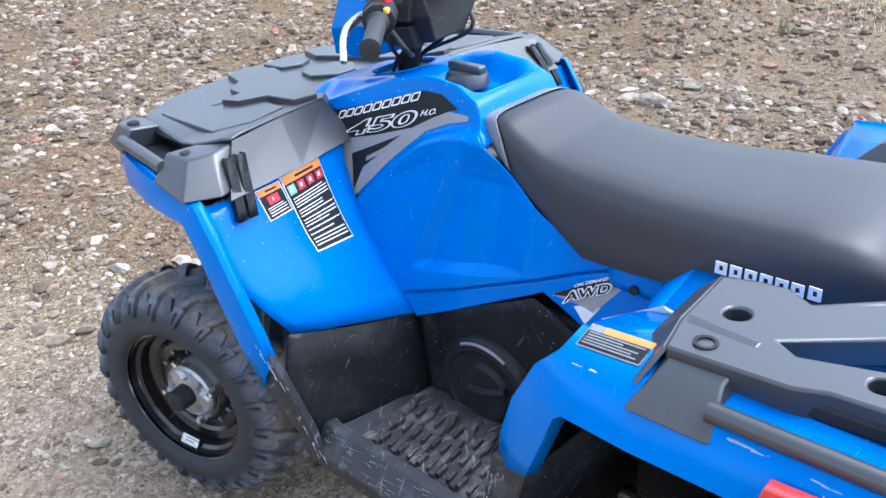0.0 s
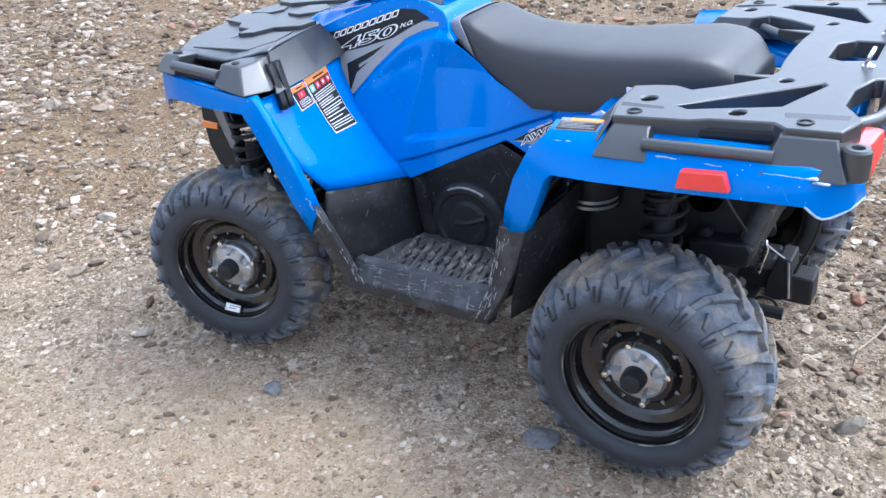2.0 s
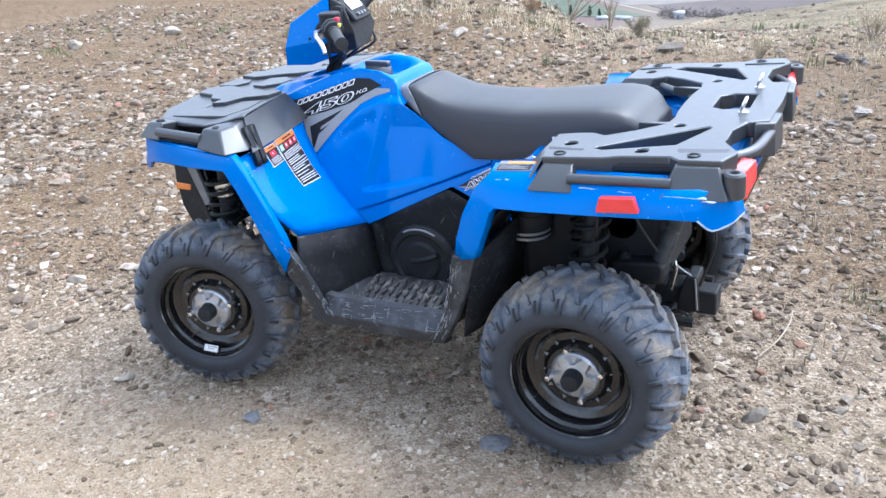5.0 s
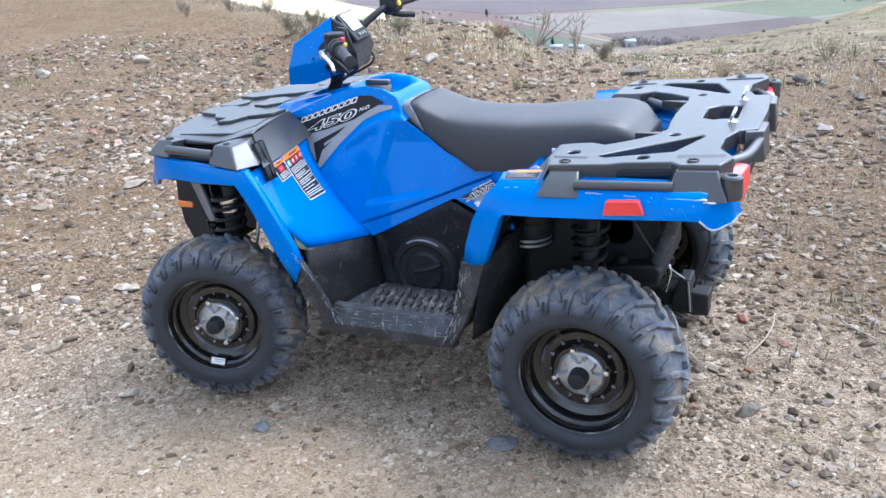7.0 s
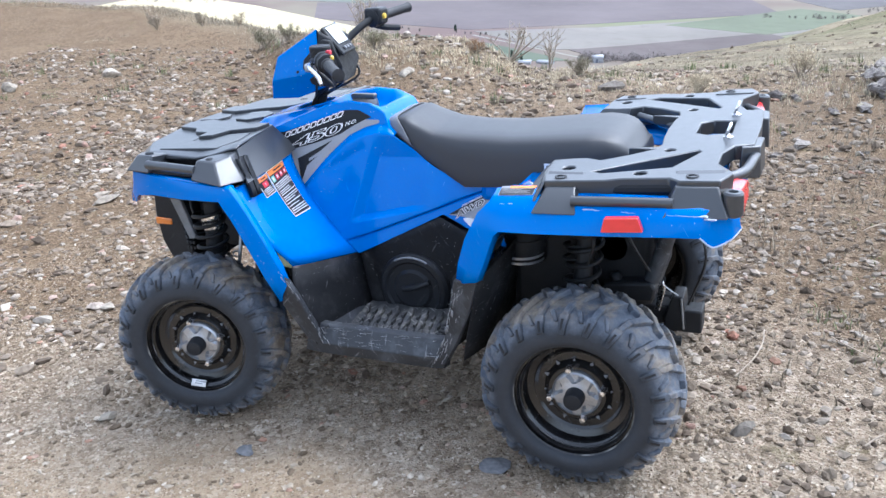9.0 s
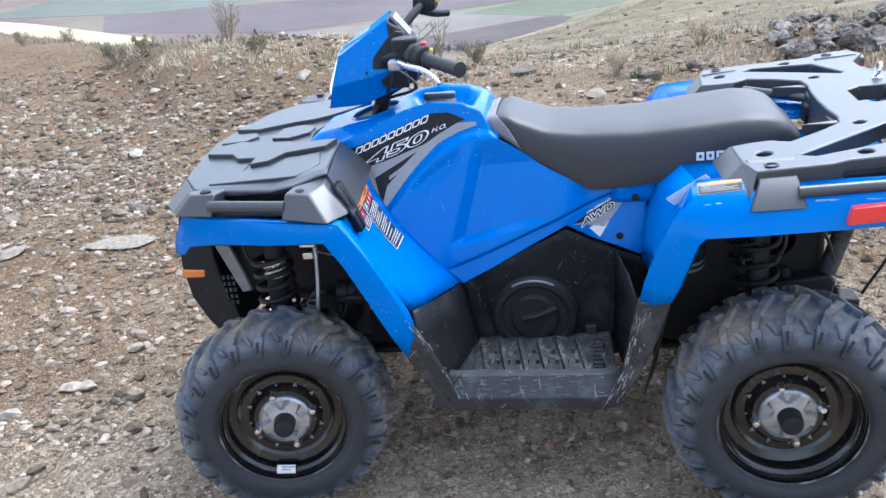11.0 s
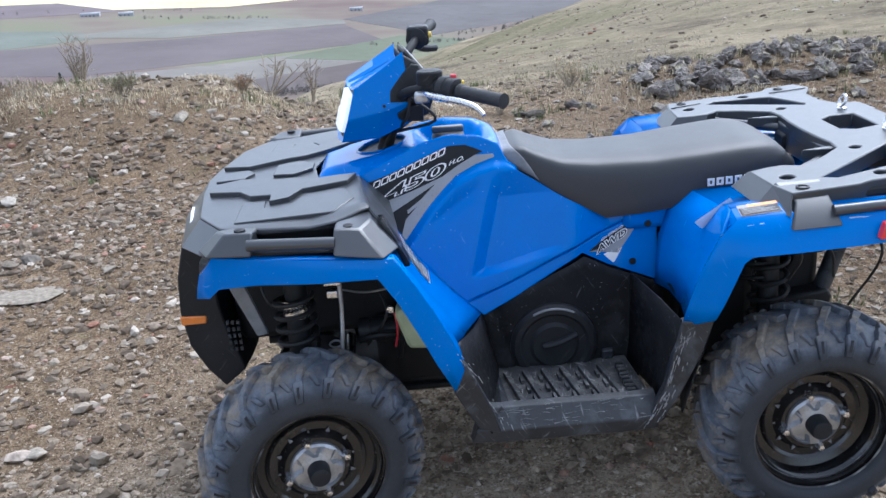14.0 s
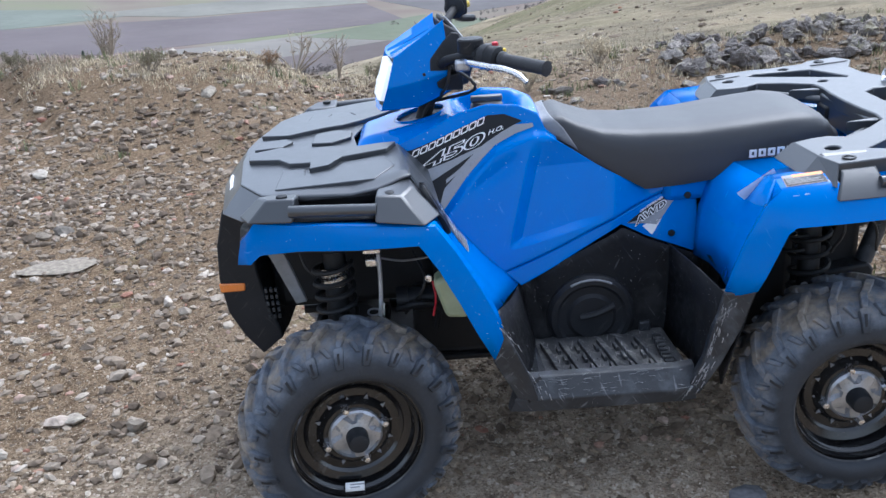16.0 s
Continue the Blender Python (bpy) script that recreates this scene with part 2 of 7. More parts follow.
def join(*bms):
    """Several bmeshes of one part become one."""
    out = bmesh.new()
    for b in bms:
        me = bpy.data.meshes.new("tmp")
        b.to_mesh(me)
        b.free()
        out.from_mesh(me)
        bpy.data.meshes.remove(me)
    return out


def curve_points(pts, n=6):
    """A smooth line through points."""
    p = [Vector(q) for q in pts]
    p = [2 * p[0] - p[1]] + p + [2 * p[-1] - p[-2]]
    out = []
    for a, b, c, d in zip(p, p[1:], p[2:], p[3:]):
        for k in range(n):
            t = k / n
            out.append(0.5 * ((2 * b) + (c - a) * t + (2 * a - 5 * b + 4 * c - d) * t * t + (3 * b - a - 3 * c + d) * t ** 3))
    return out + [p[-2]]


def tube(pts, r, segs=12, smooth_n=0, radii=None, caps=True):
    """A round bar along points."""
    pts = curve_points(pts, smooth_n) if smooth_n else [Vector(p) for p in pts]
    radii = radii or [r] * len(pts)
    rows, side = [], None
    for i, p in enumerate(pts):
        d = (pts[min(i + 1, len(pts) - 1)] - pts[max(i - 1, 0)]).normalized()
        if side is None:
            side = d.orthogonal().normalized()
        side = (side - d * side.dot(d)).normalized()
        up = d.cross(side)
        rows.append([p + (side * math.cos(a) + up * math.sin(a)) * radii[i] for a in (2 * math.pi * k / segs for k in range(segs))])
    return loft(rows, True, caps)


def turned(profile, segs=48, at=(0, 0, 0), axis="y"):
    """A turned shape: pairs of (place along the axis, radius)."""
    put = {"y": lambda w, c, s: (at[0] + c, at[1] + w, at[2] + s), "z": lambda w, c, s: (at[0] + c, at[1] + s, at[2] + w), "x": lambda w, c, s: (at[0] + w, at[1] + c, at[2] + s)}[axis]
    return loft([[put(w, r * math.cos(a), r * math.sin(a)) for a in (2 * math.pi * k / segs for k in range(segs))] for w, r in profile], True)


def lerp(x, table):
    """A value between the knots of a table."""
    if x <= table[0][0]:
        return table[0][1]
    for (a, va), (b, vb) in zip(table, table[1:]):
        if x <= b:
            return va + (vb - va) * (x - a) / (b - a)
    return table[-1][1]


def ramp(x, a, b):
    return min(1.0, max(0.0, (x - a) / (b - a)))


def step(x, a, b):
    t = min(1.0, max(0.0, (x - a) / (b - a)))
    return t * t * (3 - 2 * t)


def plate(outline, holes, z_top, thick):
    """A flat plate with holes through it; z_top(x, y) gives its upper face."""
    bm = bmesh.new()
    for loop in [outline] + holes:
        vs = [bm.verts.new((x, y, 0)) for x, y in loop]
        for a, b in zip(vs, vs[1:] + vs[:1]):
            bm.edges.new((a, b))
    bmesh.ops.triangle_fill(bm, use_beauty=True, use_dissolve=False, edges=bm.edges[:])
    bmesh.ops.recalc_face_normals(bm, faces=bm.faces)
    if bm.faces and sum(f.normal.z for f in bm.faces) < 0:
        bmesh.ops.reverse_faces(bm, faces=bm.faces)
    low = bmesh.ops.extrude_face_region(bm, geom=bm.faces[:])
    top = {v for v in low["geom"] if isinstance(v, bmesh.types.BMVert)}
    for v in bm.verts:
        v.co.z = z_top(v.co.x, v.co.y) - (0 if v in top else thick)
    return bm


def ring(x, y, r, n=14):
    return [(x + r * math.cos(2 * math.pi * k / n), y + r * math.sin(2 * math.pi * k / n)) for k in range(n)]


def letters(text, size, mat, parent, m, label="", name="lettering", bend=None, fat=0.0):
    """Words in the built-in font as a thin mesh."""
    cu = bpy.data.curves.new("text", "FONT")
    cu.body, cu.size, cu.extrude, cu.align_x, cu.align_y = text, size, 0.0006, "CENTER", "CENTER"
    cu.offset = fat
    tmp = new("text", cu)
    me = bpy.data.meshes.new_from_object(tmp.evaluated_get(bpy.context.evaluated_depsgraph_get()))
    bpy.data.objects.remove(tmp)
    me.transform(m)
    if bend:
        for v in me.vertices:
            v.co = bend(v.co)
    me.name = name
    me.materials.clear()
    me.materials.append(mat)
    ob = new(name, me)
    ob.parent = parent
    if label:
        tagged(ob, label)
    return ob


# ---- the land: a gravel shelf on a hillside, a spur beyond it and a farmed valley far below ----
CENTRE_Y, EYE_Z = -2.5, 1.57
BROW = [(-180, 60), (-90, 55), (-60, 36), (-43, 23), (-31.4, 14.8), (-29.6, 13.0), (-26, 10.2), (-17.8, 9.2), (-10, 8.6), (0, 8.3), (12, 8.6), (19.8, 9.7), (25.6, 11.1), (40, 16), (60, 30), (90, 55), (180, 60)]
CREST = [(-180, -4), (-70, -7), (-45, -13), (-30, -19), (-14, -18), (-9.5, -12), (-7.8, -10.45), (-4.6, -9.8), (-1, -8.92), (2.8, -7.87), (7.2, -6.9), (11.4, -5.8), (13.1, -5.3), (20, -3.6), (30, -1.8), (45, 0), (90, 2), (180, -4)]
CREST_FAR = 135.0


def valley(x, y):
    return -166.0 - 0.06 * x


def land(x, y):
    d = math.hypot(x, y - CENTRE_Y)
    b = math.degrees(math.atan2(x, y - CENTRE_Y))
    r = lerp(b, BROW)
    near = 0.020 * noise.noise((x * 0.55, y * 0.55, 0.3)) + 0.012 * noise.noise((x * 1.7, y * 1.7, 4.0)) + 0.008 * noise.noise((x * 5.0, y * 5.0, 7.0)) + 0.004 * noise.noise((x * 14, y * 14, 2.0))
    near += 0.14 * step(b, -31.0, -25.0) * (1 - step(b, -15.0, -9.0)) * step(d, r - 3.6, r - 0.3) * (1 - step(d, r + 3.0, r + 14.0))
    near += 0.07 * math.exp(-((x - 2.95) / 1.15) ** 2 - ((y - 5.65) / 0.5) ** 2)
    if d <= r:
        return near * (1 + 0.12 * d) - 0.05 * step(d, r - 1.2, r)
    crest = EYE_Z + CREST_FAR * math.tan(radians(lerp(b, CREST)))
    if d < CREST_FAR:
        f = (d - r) / (CREST_FAR - r)
        z = crest * f - 0.05 + near * 2 + (noise.noise((x * 0.08, y * 0.08, 9.0)) * 1.6 + noise.noise((x * 0.3, y * 0.3, 5.0)) * 0.35) * min(1.0, 2 * f) * (1 - f * f)
    else:
        z = crest - (d - CREST_FAR) * 0.42
    return max(z, valley(x, y))


def ground_material():
    m = bpy.data.materials.new("gravel_and_dry_hill_soil")
    m.use_nodes = True
    nt = m.node_tree
    n, l = nt.nodes, nt.links
    p = n["Principled BSDF"]
    p.inputs["Roughness"].default_value = 0.95
    p.inputs["Specular IOR Level"].default_value = 0.06
    geo = n.new("ShaderNodeNewGeometry")

    def tex(sc, detail=8.0, kind="ShaderNodeTexNoise", rough=0.65):
        t = n.new(kind)
        t.inputs["Scale"].default_value = sc
        if kind == "ShaderNodeTexNoise":
            t.inputs["Detail"].default_value, t.inputs["Roughness"].default_value = detail, rough
        l.new(geo.outputs["Position"], t.inputs["Vector"])
        return t

    def ramp(sock, stops):
        r = n.new("ShaderNodeValToRGB")
        while len(r.color_ramp.elements) < len(stops):
            r.color_ramp.elements.new(0.5)
        for e, (at, c) in zip(r.color_ramp.elements, stops):
            e.position, e.color = at, (*c, 1) if isinstance(c, tuple) else (c, c, c, 1)
        l.new(sock, r.inputs[0])
        return r.outputs[0]

    def mix(a, b, fac, blend="MIX"):
        x = n.new("ShaderNodeMix")
        x.data_type, x.blend_type = "RGBA", blend
        for sock, v in ((x.inputs[6], a), (x.inputs[7], b), (x.inputs[0], fac)):
            if isinstance(v, (int, float)):
                sock.default_value = v
            elif isinstance(v, tuple):
                sock.default_value = (*v, 1.0)
            else:
                l.new(v, sock)
        return x.outputs[2]

    def span(sock, lo, hi):
        r = n.new("ShaderNodeMapRange")
        r.inputs["From Min"].default_value, r.inputs["From Max"].default_value = lo, hi
        l.new(sock, r.inputs["Value"])
        return r.outputs[0]

    # soil: pale dust, brown damp patches, grit of many colours
    soil = ramp(tex(0.9, 6).outputs["Fac"], [(0.34, (0.20, 0.165, 0.13)), (0.5, (0.34, 0.292, 0.235)), (0.66, (0.46, 0.405, 0.335))])
    soil = mix(soil, (0.165, 0.130, 0.098), span(tex(6.0, 8, rough=0.7).outputs["Fac"], 0.52, 0.72))
    grit = tex(95.0, kind="ShaderNodeTexVoronoi")
    hue = ramp(grit.outputs["Color"], [(0.15, (0.15, 0.118, 0.09)), (0.45, (0.30, 0.25, 0.195)), (0.7, (0.46, 0.405, 0.335)), (0.92, (0.66, 0.615, 0.55))])
    soil = mix(soil, hue, span(tex(16.0, 6).outputs["Fac"], 0.36, 0.60))
    chips = tex(38.0, kind="ShaderNodeTexVoronoi")
    chip_hue = ramp(chips.outputs["Color"], [(0.2, (0.13, 0.105, 0.082)), (0.5, (0.26, 0.22, 0.175)), (0.75, (0.38, 0.335, 0.28)), (0.95, (0.62, 0.57, 0.50))])
    soil = mix(soil, chip_hue, span(tex(11.0, 6).outputs["Fac"], 0.47, 0.60))
    # pale dust of the wheel track where vehicles stand, browner earth beyond
    pos = n.new("ShaderNodeSeparateXYZ")
    l.new(geo.outputs["Position"], pos.inputs[0])
    wander = n.new("ShaderNodeMath")
    wander.operation = "MULTIPLY_ADD"
    wander.inputs[1].default_value, wander.inputs[2].default_value = 2.2, -1.1
    l.new(tex(0.8, 5).outputs["Fac"], wander.inputs[0])
    place = n.new("ShaderNodeMath")
    l.new(pos.outputs[1], place.inputs[0])
    l.new(wander.outputs[0], place.inputs[1])
    ahead = n.new("ShaderNodeMath")
    ahead.inputs[1].default_value = 0.5
    l.new(pos.outputs[0], ahead.inputs[0])
    ahead_min = n.new("ShaderNodeMath")
    ahead_min.operation = "MINIMUM"
    ahead_min.inputs[1].default_value = 0.0
    l.new(ahead.outputs[0], ahead_min.inputs[0])
    slant = n.new("ShaderNodeMath")
    slant.operation = "MULTIPLY_ADD"
    slant.inputs[1].default_value = -0.7
    l.new(ahead_min.outputs[0], slant.inputs[0])
    l.new(place.outputs[0], slant.inputs[2])
    place = slant
    soil = mix(soil, mix(soil, (0.58, 0.525, 0.465), 1.0, "MULTIPLY"), span(place.outputs[0], 0.0, 0.9))
    soil = mix(soil, mix(soil, (0.345, 0.272, 0.188), 0.62), span(place.outputs[0], -0.35, -0.75))
    # withered grass on the slope beyond the brow
    dry = ramp(tex(0.35, 10, rough=0.75).outputs["Fac"], [(0.36, (0.136, 0.111, 0.078)), (0.47, (0.231, 0.192, 0.132)), (0.58, (0.354, 0.293, 0.201)), (0.70, (0.190, 0.150, 0.105))])
    dry = mix(dry, (0.184, 0.169, 0.095), span(tex(0.045, 5).outputs["Fac"], 0.50, 0.60))
    dry = mix(dry, (0.490, 0.410, 0.287), span(tex(7.0, 8, rough=0.8).outputs["Fac"], 0.56, 0.68))
    dry = mix(dry, (0.408, 0.338, 0.232), span(tex(0.12, 6, rough=0.7).outputs["Fac"], 0.54, 0.66))
    dry = mix(dry, (0.088, 0.069, 0.049), span(tex(1.5, 9, rough=0.8).outputs["Fac"], 0.56, 0.66))
    dry = mix(dry, (0.109, 0.086, 0.061), span(tex(19.0, 8, rough=0.8).outputs["Fac"], 0.57, 0.68))
    # darker brown earth ahead of the quad bike
    front = n.new("ShaderNodeMath")
    l.new(pos.outputs[0], front.inputs[0])
    l.new(wander.outputs[0], front.inputs[1])
    soil = mix(soil, mix(soil, (0.85, 0.81, 0.75), 1.0, "MULTIPLY"), span(front.outputs[0], -0.8, -1.9))
    # dark crumbs and painted shade of small hollows, pale specks, faint green of low weeds
    soil = mix(soil, (0.055, 0.044, 0.034), span(tex(45.0, 8, rough=0.78).outputs["Fac"], 0.565, 0.70))
    soil = mix(soil, (0.080, 0.062, 0.046), span(tex(14.0, 8, rough=0.8).outputs["Fac"], 0.585, 0.72))
    soil = mix(soil, (0.58, 0.515, 0.42), span(tex(70.0, 6, rough=0.7).outputs["Fac"], 0.635, 0.70))
    soil = mix(soil, (0.150, 0.152, 0.072), span(tex(2.3, 8, rough=0.75).outputs["Fac"], 0.60, 0.76))
    soil = mix(soil, (1.02, 0.965, 0.89), 1.0, "MULTIPLY")
    dry = mix(dry, mix(dry, (0.77, 0.775, 0.755), 1.0, "MULTIPLY"), span(pos.outputs[0], -7.0, -1.0))
    # trampled, darker soil with litter behind the quad bike
    east = n.new("ShaderNodeMath")
    l.new(pos.outputs[0], east.inputs[0])
    l.new(wander.outputs[0], east.inputs[1])
    soil = mix(soil, mix(soil, (0.74, 0.71, 0.67), 1.0, "MULTIPLY"), span(east.outputs[0], 0.5, 1.6))
    # the shelf runs on farther ahead of the quad bike
    west = n.new("ShaderNodeMath")
    west.operation = "ADD"
    west.inputs[1].default_value = 3.0
    l.new(pos.outputs[0], west.inputs[0])
    least = n.new("ShaderNodeMath")
    least.operation = "MINIMUM"
    least.inputs[1].default_value = 0.0
    l.new(west.outputs[0], least.inputs[0])
    brow = n.new("ShaderNodeMath")
    brow.operation = "MULTIPLY_ADD"
    brow.inputs[1].default_value = 0.75
    l.new(least.outputs[0], brow.inputs[0])
    l.new(pos.outputs[1], brow.inputs[2])
    col = mix(soil, dry, span(brow.outputs[0], 5.2, 7.4))
    # the valley floor below
    plough = ramp(tex(0.0016, 4).outputs["Fac"], [(0.38, (0.15, 0.11, 0.10)), (0.5, (0.19, 0.165, 0.13)), (0.62, (0.17, 0.18, 0.11))])
    col = mix(col, plough, span(pos.outputs[2], -35.0, -80.0))
    l.new(col, p.inputs["Base Color"])
    b = n.new("ShaderNodeBump")
    b.inputs["Strength"].default_value, b.inputs["Distance"].default_value = 1.0, 0.014
    h = mix(tex(60.0, 8, rough=0.75).outputs["Fac"], grit.outputs["Distance"], 0.45)
    l.new(h, b.inputs["Height"])
    l.new(b.outputs[0], p.inputs["Normal"])
    return m


def make_ground():
    """One sheet out to the horizon, in rings that are close together near the track."""
    radii, r = [0.15], 0.15
    while r < 4600:
        r += max(0.035, min(0.045, r * 0.03)) if r < 11 else (r - 10) * 0.05 + 0.05
        radii.append(r)
    turns = []
    b = -180.0
    while b < 180.0:
        turns.append(b)
        b += 0.45 if -75 <= b < 65 else 2.5
    pts = [(0.0, CENTRE_Y, land(0, CENTRE_Y))]
    for r in radii:
        for b in turns:
            x, y = r * math.sin(radians(b)), CENTRE_Y + r * math.cos(radians(b))
            pts.append((x, y, land(x, y)))
    k = len(turns)
    faces = [(0, 1 + (i + 1) % k, 1 + i) for i in range(k)]
    for j in range(len(radii) - 1):
        a, c = 1 + j * k, 1 + (j + 1) * k
        faces += [(a + i, a + (i + 1) % k, c + (i + 1) % k, c + i) for i in range(k)]
    me = bpy.data.meshes.new("ground")
    me.from_pydata(pts, [], faces)
    me.shade_smooth()
    me.materials.append(ground_material())
    return tagged(new("ground", me), "stony brown gravel shelf sloping into dry hillside", "ground", kind="structure")


ground = make_ground()


def field(name, label, colour, corners, lift=0.6, second=None):
    """A field on the valley floor: a slab of earth or crop, a little proud of the land."""
    rows = [[(x, y, valley(x, y) + lift) for x, y in corners], [(x, y, valley(x, y) - 1.5) for x, y in corners]]
    bm = loft(rows, True)
    bm.faces.ensure_lookup_table()
    bm.verts.ensure_lookup_table()
    bm.faces.new([bm.verts[i] for i in range(len(corners))])
    mat = material(name + "_soil", colour, 0.95, vary=0.16, scale=0.006, second=second, spec=0.1)
    ob = part(name, bm, mat, None, smooth=0)
    return tagged(ob, label, "field", kind="structure")


# ---- the quad bike ----
quad = thing("quad_bike", "blue and black utility quad bike with muddy tyres, parked on gravel", "quad bike")


def tyre_profile(w, R):
    """Half section from the tread's middle to the bead: (place along the axle, radius)."""
    return [(0, R - 0.011), (0.32 * w, R - 0.013), (0.58 * w, R - 0.020), (0.78 * w, R - 0.033), (0.92 * w, R - 0.052), (1.00 * w, R - 0.074), (1.025 * w, R - 0.092), (1.00 * w, R - 0.106), (0.94 * w, R - 0.114), (0.86 * w, R - 0.117)]


def make_wheel(x, y, w, s, R=0.288, hub=0.05, tag=False, steer=0.0):
    """A wheel with its axle along y; s tells the outer side; hub: how deep the hub cap lies behind the outer wall."""
    z = 0.285
    half = tyre_profile(w, R)

    def out(k):
        return y + s * k

    rb = R - 0.116
    # rim: rolled lip, deep drop barrel, dished centre
    prof = [(out(w * 0.86), rb - 0.002), (out(w * 0.90), rb + 0.006), (out(w * 0.88), rb + 0.010), (out(w * 0.80), rb + 0.004), (out(w * 0.80), rb - 0.008), (out(w * 0.66), rb - 0.012), (out(w * 0.60), rb - 0.020), (out(w * 0.36), rb - 0.024), (out(w * 0.30), rb - 0.042), (out(w - hub - 0.016), rb - 0.046), (out(w - hub - 0.022), rb - 0.054), (out(w - hub - 0.022), rb - 0.074), (out(w - hub - 0.004), rb - 0.090), (out(w - hub - 0.004), 0.030)]
    back = [(out(w - hub - 0.05), rb - 0.036), (out(-w * 0.82), rb - 0.012), (out(-w * 0.86), rb + 0.008), (out(w * 0.80), rb + 0.003)]
    wheel = part("wheel", join(turned(prof, 56, (x, 0, z)), turned(back, 40, (x, 0, z))), RIM, quad, "black steel wheel with muddy lugged tyre")
    # tyre carcass
    full = [(-a, r) for a, r in half[::-1]] + half[1:]
    part("tyre", turned([(y + a, r) for a, r in full], 72, (x, 0, z)), RUBBER, wheel, "dusty black rubber tyre")
    # scraped edge of the rim
    lip = [(out(w * 0.855), rb - 0.004), (out(w * 0.90), rb + 0.0035), (out(w * 0.915), rb + 0.008), (out(w * 0.895), rb + 0.0115)]
    part("rim_edge", turned(lip, 72, (x, 0, z)), RIM_EDGE, wheel, "scraped dusty rim edge")
    part("rim_bead", turned([(out(w * 0.655), rb - 0.0135), (out(w * 0.68), rb - 0.0105), (out(w * 0.70), rb - 0.0115)], 64, (x, 0, z)), RIM_EDGE, wheel, "dusty ring inside the rim")
    # lugs wrap from the middle over the shoulder to the wall
    bm, slots = bmesh.new(), bmesh.new()
    n = 22
    length = [0.0]
    for (a, ra), (b, rb2) in zip(half, half[1:]):
        length.append(length[-1] + math.hypot(b - a, rb2 - ra))

    def at(dist):
        for i in range(len(half) - 1):
            if dist <= length[i + 1] or i == len(half) - 2:
                f = (dist - length[i]) / (length[i + 1] - length[i])
                a, b = half[i], half[i + 1]
                tx, tr = b[0] - a[0], b[1] - a[1]
                ln = math.hypot(tx, tr)
                return a[0] + tx * f, a[1] + tr * f, -tr / ln, tx / ln

    rnd = random.Random(int(x * 100) + 7)

    def lug(side, turn0, d0, d1, width, skew, high, low, into=None, slim=0.80):
        into = into or bm
        rows = []
        for k in range(5):
            f = k / 4
            px, pr, nx, nr = at(d0 + (d1 - d0) * f)
            h = high + (low - high) * f
            turn = turn0 + skew * f
            wd = width * (1.0 - 0.18 * f) / R / 2
            row = []
            for da, up in ((-wd, -0.004), (-wd * slim, h), (wd * slim, h), (wd, -0.004)):
                ax, rr = px + nx * up, pr + nr * up
                row.append((x + rr * math.cos(turn + da), y + side * ax, z + rr * math.sin(turn + da)))
            rows.append(row)
        vs = [[into.verts.new(p) for p in row] for row in rows]
        for a, b in zip(vs, vs[1:]):
            for i in range(3):
                into.faces.new((a[i], a[i + 1], b[i + 1], b[i]))
        into.faces.new(vs[0])
        into.faces.new(vs[-1][::-1])

    for side in (-1, 1):
        for i in range(n):
            t0 = 2 * math.pi * (i + (0.5 if side > 0 else 0)) / n
            j = rnd.uniform(-0.006, 0.006)
            # long bar from the middle, shoulder block, dark strip as its slot's shade, short tie between
            lug(side, t0 + j, -0.008, w * 0.46, 0.030, 0.15, 0.0150, 0.0140, slim=0.78)
            lug(side, t0 + 0.150 + j, w * 0.40, w * 0.80, 0.025, 0.06, 0.0140, 0.0125, slim=0.74)
            lug(side, t0 + 0.208 + j * 2, w * 0.80, w * 1.0 + 0.022 + j, 0.034, 0.03, 0.0130, 0.0085, slim=0.80)
            lug(side, t0 + 0.216 + j * 2, w * 0.90, w * 1.0 + 0.014, 0.0085, 0.02, 0.0136, 0.0106, slots, 0.9)
            lug(side, t0 + 0.075 + j, w * 0.66, w * 0.93, 0.020, -0.05, 0.0105, 0.0060, slim=0.7)
    tagged(part("slot_shade", slots, DARK, wheel, smooth=0), "dark raised strips coloured as shade in the shoulder blocks' slots", kind="stuff")
    part("tread", bm, RUBBER, wheel, "dusty, mud-caked rubber tread lugs", smooth=0, bevel=0.0016, segs=1)
    # hub: vented disc, star cap, black centre, four nuts
    h = out(w - hub)
    cap = [(-0.006, 0.070), (0.004, 0.069), (0.009, 0.064), (0.010, 0.0625), (0.0105, 0.054), (0.0115, 0.046), (0.013, 0.0385), (0.0135, 0.037), (0.016, 0.026)]
    rows = []
    for a, r in cap:
        row = []
        for k in range(81):
            t = 2 * math.pi * k / 80
            off = (t / (math.pi * 0.4) + 0.2) % 1.0 - 0.5
            pit = 0.0385 <= r <= 0.0625 and abs(off) < 0.10 + 0.22 * (r - 0.0385) / 0.024
            row.append((x + r * math.cos(t), h + s * (a - (0.011 if pit else 0.0)), z + r * math.sin(t)))
        rows.append(row)
    part("hub_cap", loft(rows), ALU, wheel, "silver cast hub cap with five sunken facets", smooth=25)
    part("centre_cap", turned([(h + s * 0.012, 0.029), (h + s * 0.046, 0.027), (h + s * 0.053, 0.024), (h + s * 0.055, 0.018), (h + s * 0.055, 0.0001)], 28, (x, 0, z)), BLACK, wheel, "black rubber centre cap")
